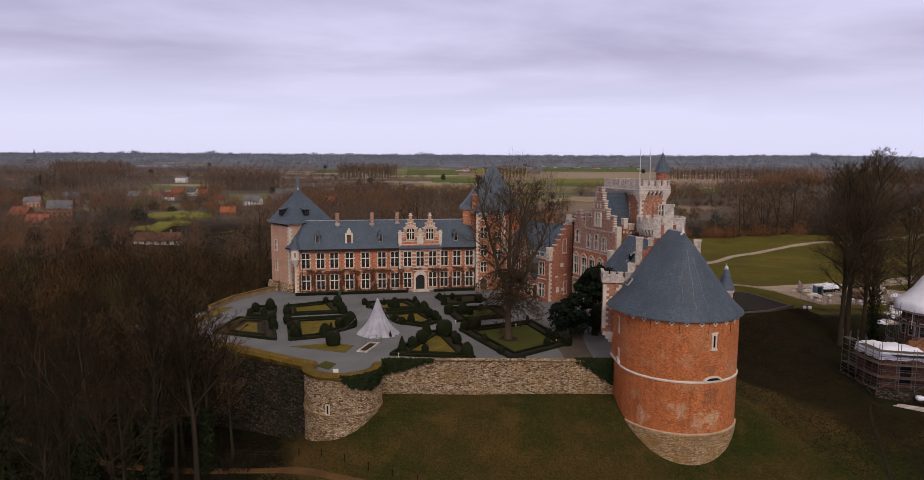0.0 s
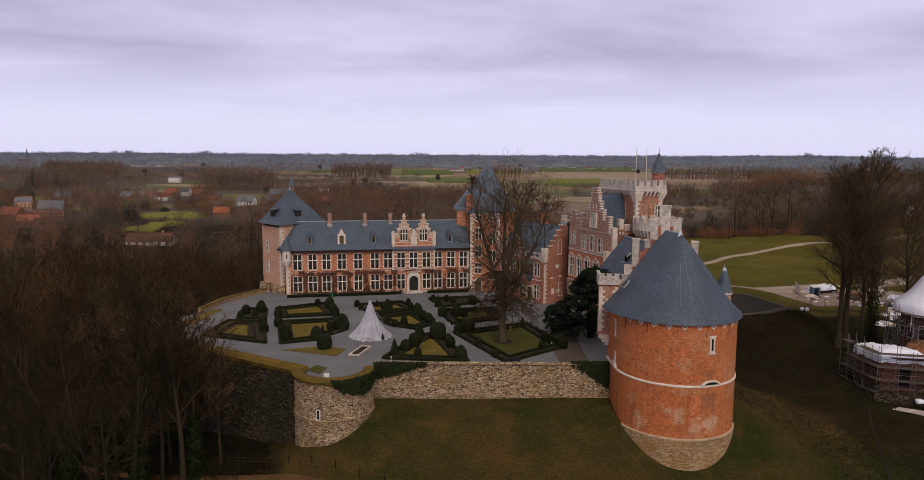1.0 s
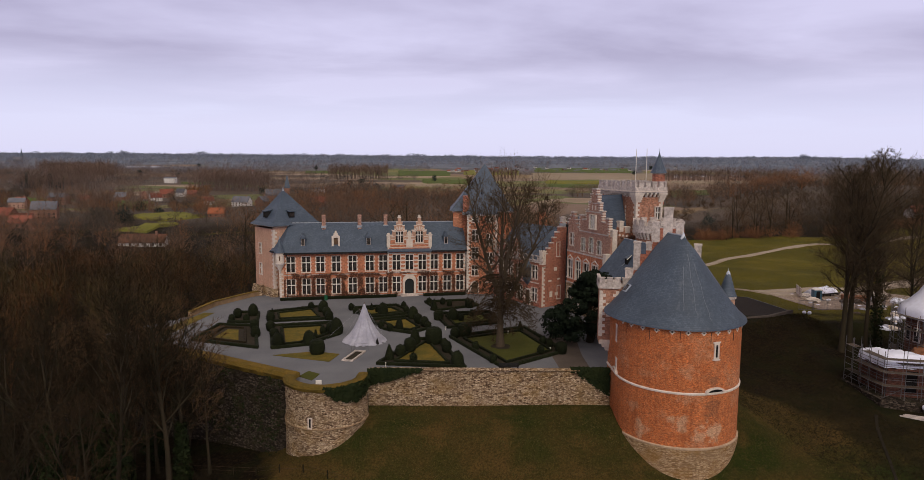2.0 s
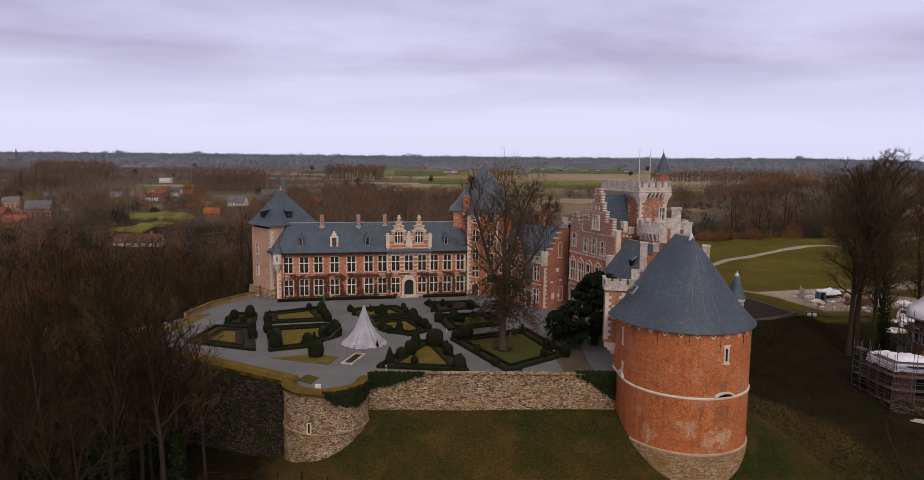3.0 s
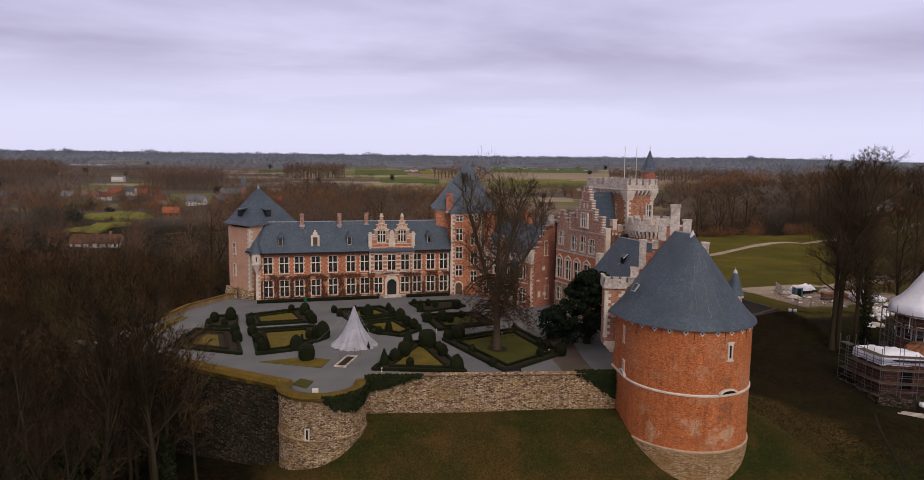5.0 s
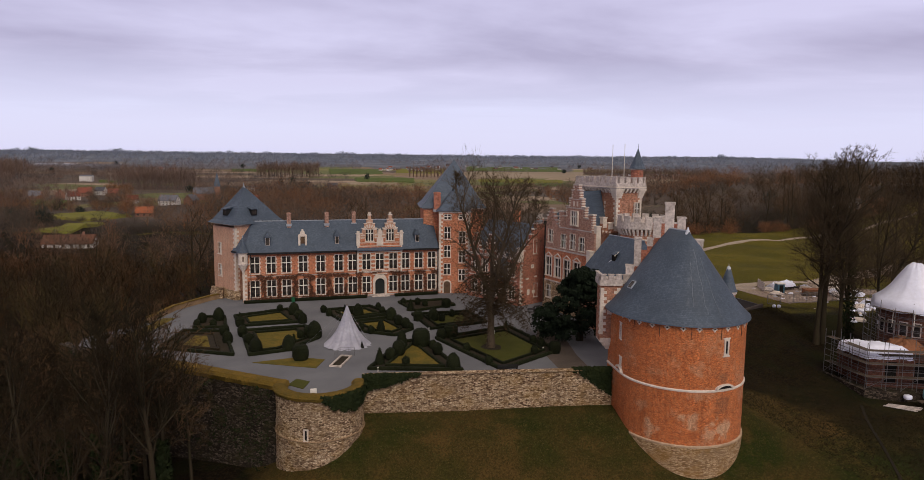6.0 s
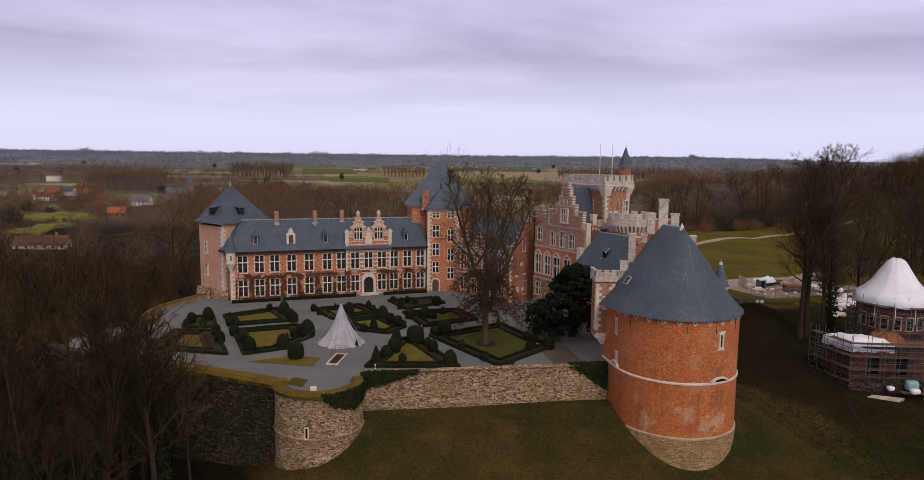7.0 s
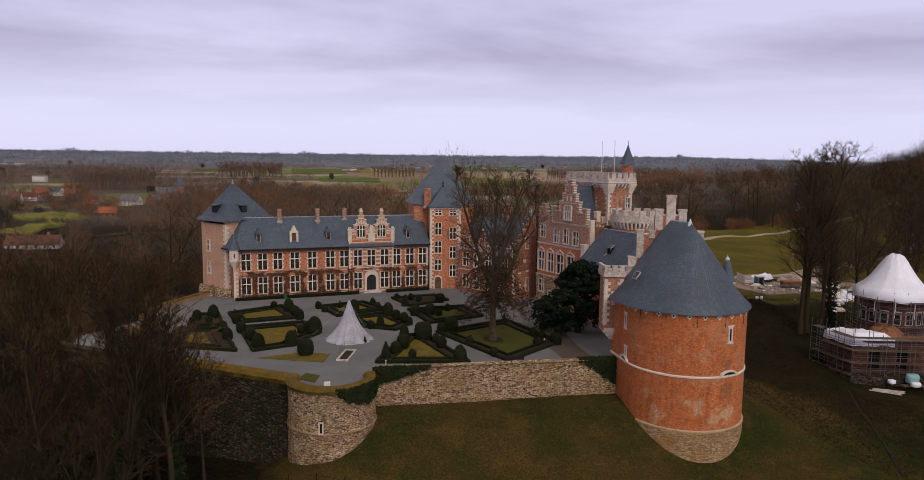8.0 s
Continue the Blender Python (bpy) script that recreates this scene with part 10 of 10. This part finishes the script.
    for _ in range(230):
        x, y = rng.uniform(84, 330), rng.uniform(336, 600)
        if in_field(x, y) or x < 0.27 * y and noise.noise((x * 0.02, y * 0.02, 6)) < 0.12:
            continue
        h = rng.uniform(3, 6) if 0.27 < x / y < 0.42 else rng.uniform(6, 11) if x / y < 0.6 else rng.uniform(10, 18)
        (rows if rng.random() < 0.6 else rows2).append(spot(x, y, h, rng.uniform(8, 13) if h > 9 else h * 1.3))
    woods(rows, TWIG_WOOD, "bare trees behind the meadow", 250, 0.00019, 5)
    woods(rows2, TWIG_DUSK, "dark bare trees behind the meadow", 250, 0.00019, 6)
    rows = [spot(-0.449 * y + rng.uniform(-24, 18), y, rng.uniform(2.5, 4.5), rng.uniform(6, 9)) for y in (rng.uniform(250, 296) for _ in range(24))]
    woods(rows, TWIG_RED, "reddish bare crowns before a long white house", 260, 0.00014, 7)
    # dense woods on the eastern hill, and on the slope west of the castle
    hill, brown = [], []
    for _ in range(360):
        y = rng.uniform(205, 480)
        x = y * rng.uniform(0.80, 1.15) - (y - 205) * 0.22 + 6
        (hill if rng.random() < 0.55 else brown).append(spot(x, y, rng.uniform(15, 21) * (0.75 + 0.8 * smooth(0.72, 0.98, x / y)), rng.uniform(9, 15)))
    for _ in range(110):
        y = rng.uniform(150, 218)
        x = -13.7 + (y - 8) * rng.uniform(0.80, 1.03)
        (hill if rng.random() < 0.5 else brown).append(spot(x, y, rng.uniform(4, 9), rng.uniform(5, 8)))
    woods(hill, TWIG, "dense dark bare woods on the hillside", 300, 0.00015, 8, length=0.06)
    woods(brown, TWIG_WOOD, "dense brown bare woods on the hillside", 300, 0.00015, 9, length=0.06)
    slope = {TWIG_DARK: [], TWIG: [], TWIG_OLIVE: [], TWIG_WOOD: [], TWIG_RED: []}
    for _ in range(260):
        y = rng.uniform(118, 250)
        x = -y * rng.uniform(0.27, 0.86)
        if x < -58 and not (x > -75 and y < 130):
            mat = rng.choices(list(slope), (0.20, 0.24, 0.18, 0.20, 0.18) if y > 160 else (0.26, 0.20, 0.34, 0.12, 0.08))[0]
            slope[mat].append(spot(x, y, rng.uniform(10, 19) * (1 - 0.35 * smooth(150, 260, y)), rng.uniform(7, 12)))
    for mat, rows in slope.items():
        woods(rows, mat, {TWIG_DARK: "dark bare woods on the castle slope", TWIG: "brown bare crowns on the castle slope", TWIG_OLIVE: "olive-brown bare crowns on the castle slope", TWIG_WOOD: "light brown bare crowns on the castle slope", TWIG_RED: "reddish bare crowns on the castle slope"}[mat], 420, 0.00018, 10, length=0.11, low=0.25, limbs=14)
    # copses between the distant fields
    rows, rows2 = [], []
    while len(rows) + len(rows2) < 4000:
        y = rng.uniform(880, 2050)
        x = rng.uniform(-0.78, 0.75) * y
        if wooded(x, y) < 0 or not clear(x, y):
            continue
        h = rng.uniform(10, 19)
        (rows if noise.noise((x * 0.006, y * 0.004, 15)) + rng.uniform(-0.2, 0.2) > -0.08 else rows2).append(spot(x, y, h, h * rng.uniform(0.75, 1.05)))
    woods(rows, TWIG_FAR_HAZE, "bare brown copses between distant fields", 70, 0.0002, 11, length=0.07, limbs=0)
    woods(rows2, TWIG_FAR_DARK_HAZE, "dark copses between distant fields", 70, 0.0002, 12, length=0.07, limbs=0)
    # the wooded hills up to the horizon
    rows, rows2, crest = [], [], []
    while len(rows) + len(rows2) < 9500:
        y = rng.uniform(1950, 4700)
        k = rng.uniform(-0.78, 0.75)
        x = k * y
        block = -0.16 < k < -0.03 and 2300 < y < 3100
        if -0.03 < k < 0.05 and 2150 < y < 2800 or 0.32 < k < 0.48 and 1900 < y < 2150:
            continue
        if not block and (wooded(x, y) < 0 or in_field(x, y)):
            continue
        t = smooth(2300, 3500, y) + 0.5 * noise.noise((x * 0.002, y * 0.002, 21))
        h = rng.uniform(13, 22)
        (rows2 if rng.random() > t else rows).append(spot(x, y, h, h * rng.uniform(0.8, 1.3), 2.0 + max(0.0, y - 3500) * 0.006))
    for _ in range(900):
        y, k = rng.uniform(4480, 4760), rng.uniform(-0.78, 0.75)
        big = noise.noise((k * 26.0, 2.0, 9)) + 0.7 * noise.noise((k * 75.0, 5.0, 9))
        if big > 0.02:
            h = 14 + 26 * big * rng.uniform(0.6, 1.1)
            crest.append(spot(k * y, y, h, h * rng.uniform(0.8, 1.4), 6.0))
    # ridge and hill crowns take the twig colours with haze in them
    woods(rows, TWIG_RIDGE_HAZE, "wooded ridge on the horizon, greyed by painted haze", 30, 0.00030, 13, length=0.11, low=0.05, limbs=0)
    woods(rows2, TWIG_HILL_HAZE, "brownish wooded hills below the horizon", 30, 0.00030, 14, length=0.11, low=0.05, limbs=0)
    woods(crest, TWIG_RIDGE_HAZE, "tree clumps standing out along the horizon", 60, 0.00026, 15, length=0.12, low=0.05, limbs=0)
    # evergreens
    rows = [spot(x, y, s * 1.15, s * 1.1) for x, y, s in ((-255, 560, 8), (-262, 548, 7), (-225, 525, 6), (-250, 900, 9), (-190, 1250, 11), (-170, 1260, 12), (150, 400, 8), (-420, 760, 8), (210, 330, 9), (240, 420, 10), (-130, 1150, 9))]
    rows += [spot(-650 + rng.uniform(-34, 34), 1090 + rng.uniform(-14, 14), rng.uniform(17, 25), rng.uniform(6, 8)) for _ in range(16)]
    rows += [spot(k * y, y, rng.uniform(10, 17), rng.uniform(9, 14)) for k, y in ((rng.uniform(-0.7, 0.7), rng.uniform(1500, 2900)) for _ in range(14))]
    rows += [spot(-213 + rng.uniform(-9, 9), 428 + rng.uniform(-6, 6), rng.uniform(6, 10), rng.uniform(7, 9)) for _ in range(8)]
    woods(rows, CONIFER, "scattered dark evergreens among bare woods", 500, 0.00026, 16, "conifer", "conifers", low=0.03, limbs=0)
    rows = []
    for (x0, y0), (x1, y1) in (((-330, 634), (-222, 634)), ((-318, 578), (-222, 592)), ((-340, 722), (-255, 705)), ((205, 684), (310, 694)), ((-192, 428), (-176, 540)), ((-194, 372), (-192, 424)), ((-235, 452), (-188, 444))):
        for i in range(70):
            u = rng.random()
            rows.append(spot(x0 + (x1 - x0) * u + rng.uniform(-1.5, 1.5), y0 + (y1 - y0) * u + rng.uniform(-1.5, 1.5), rng.uniform(2, 4), 3.2))
    woods(rows, TWIG_DUSK, "bare hedgerow along the paddocks", 40, 0.00022, 17, "hedgerow", "hedgerow", low=0.02, limbs=0)


valley()
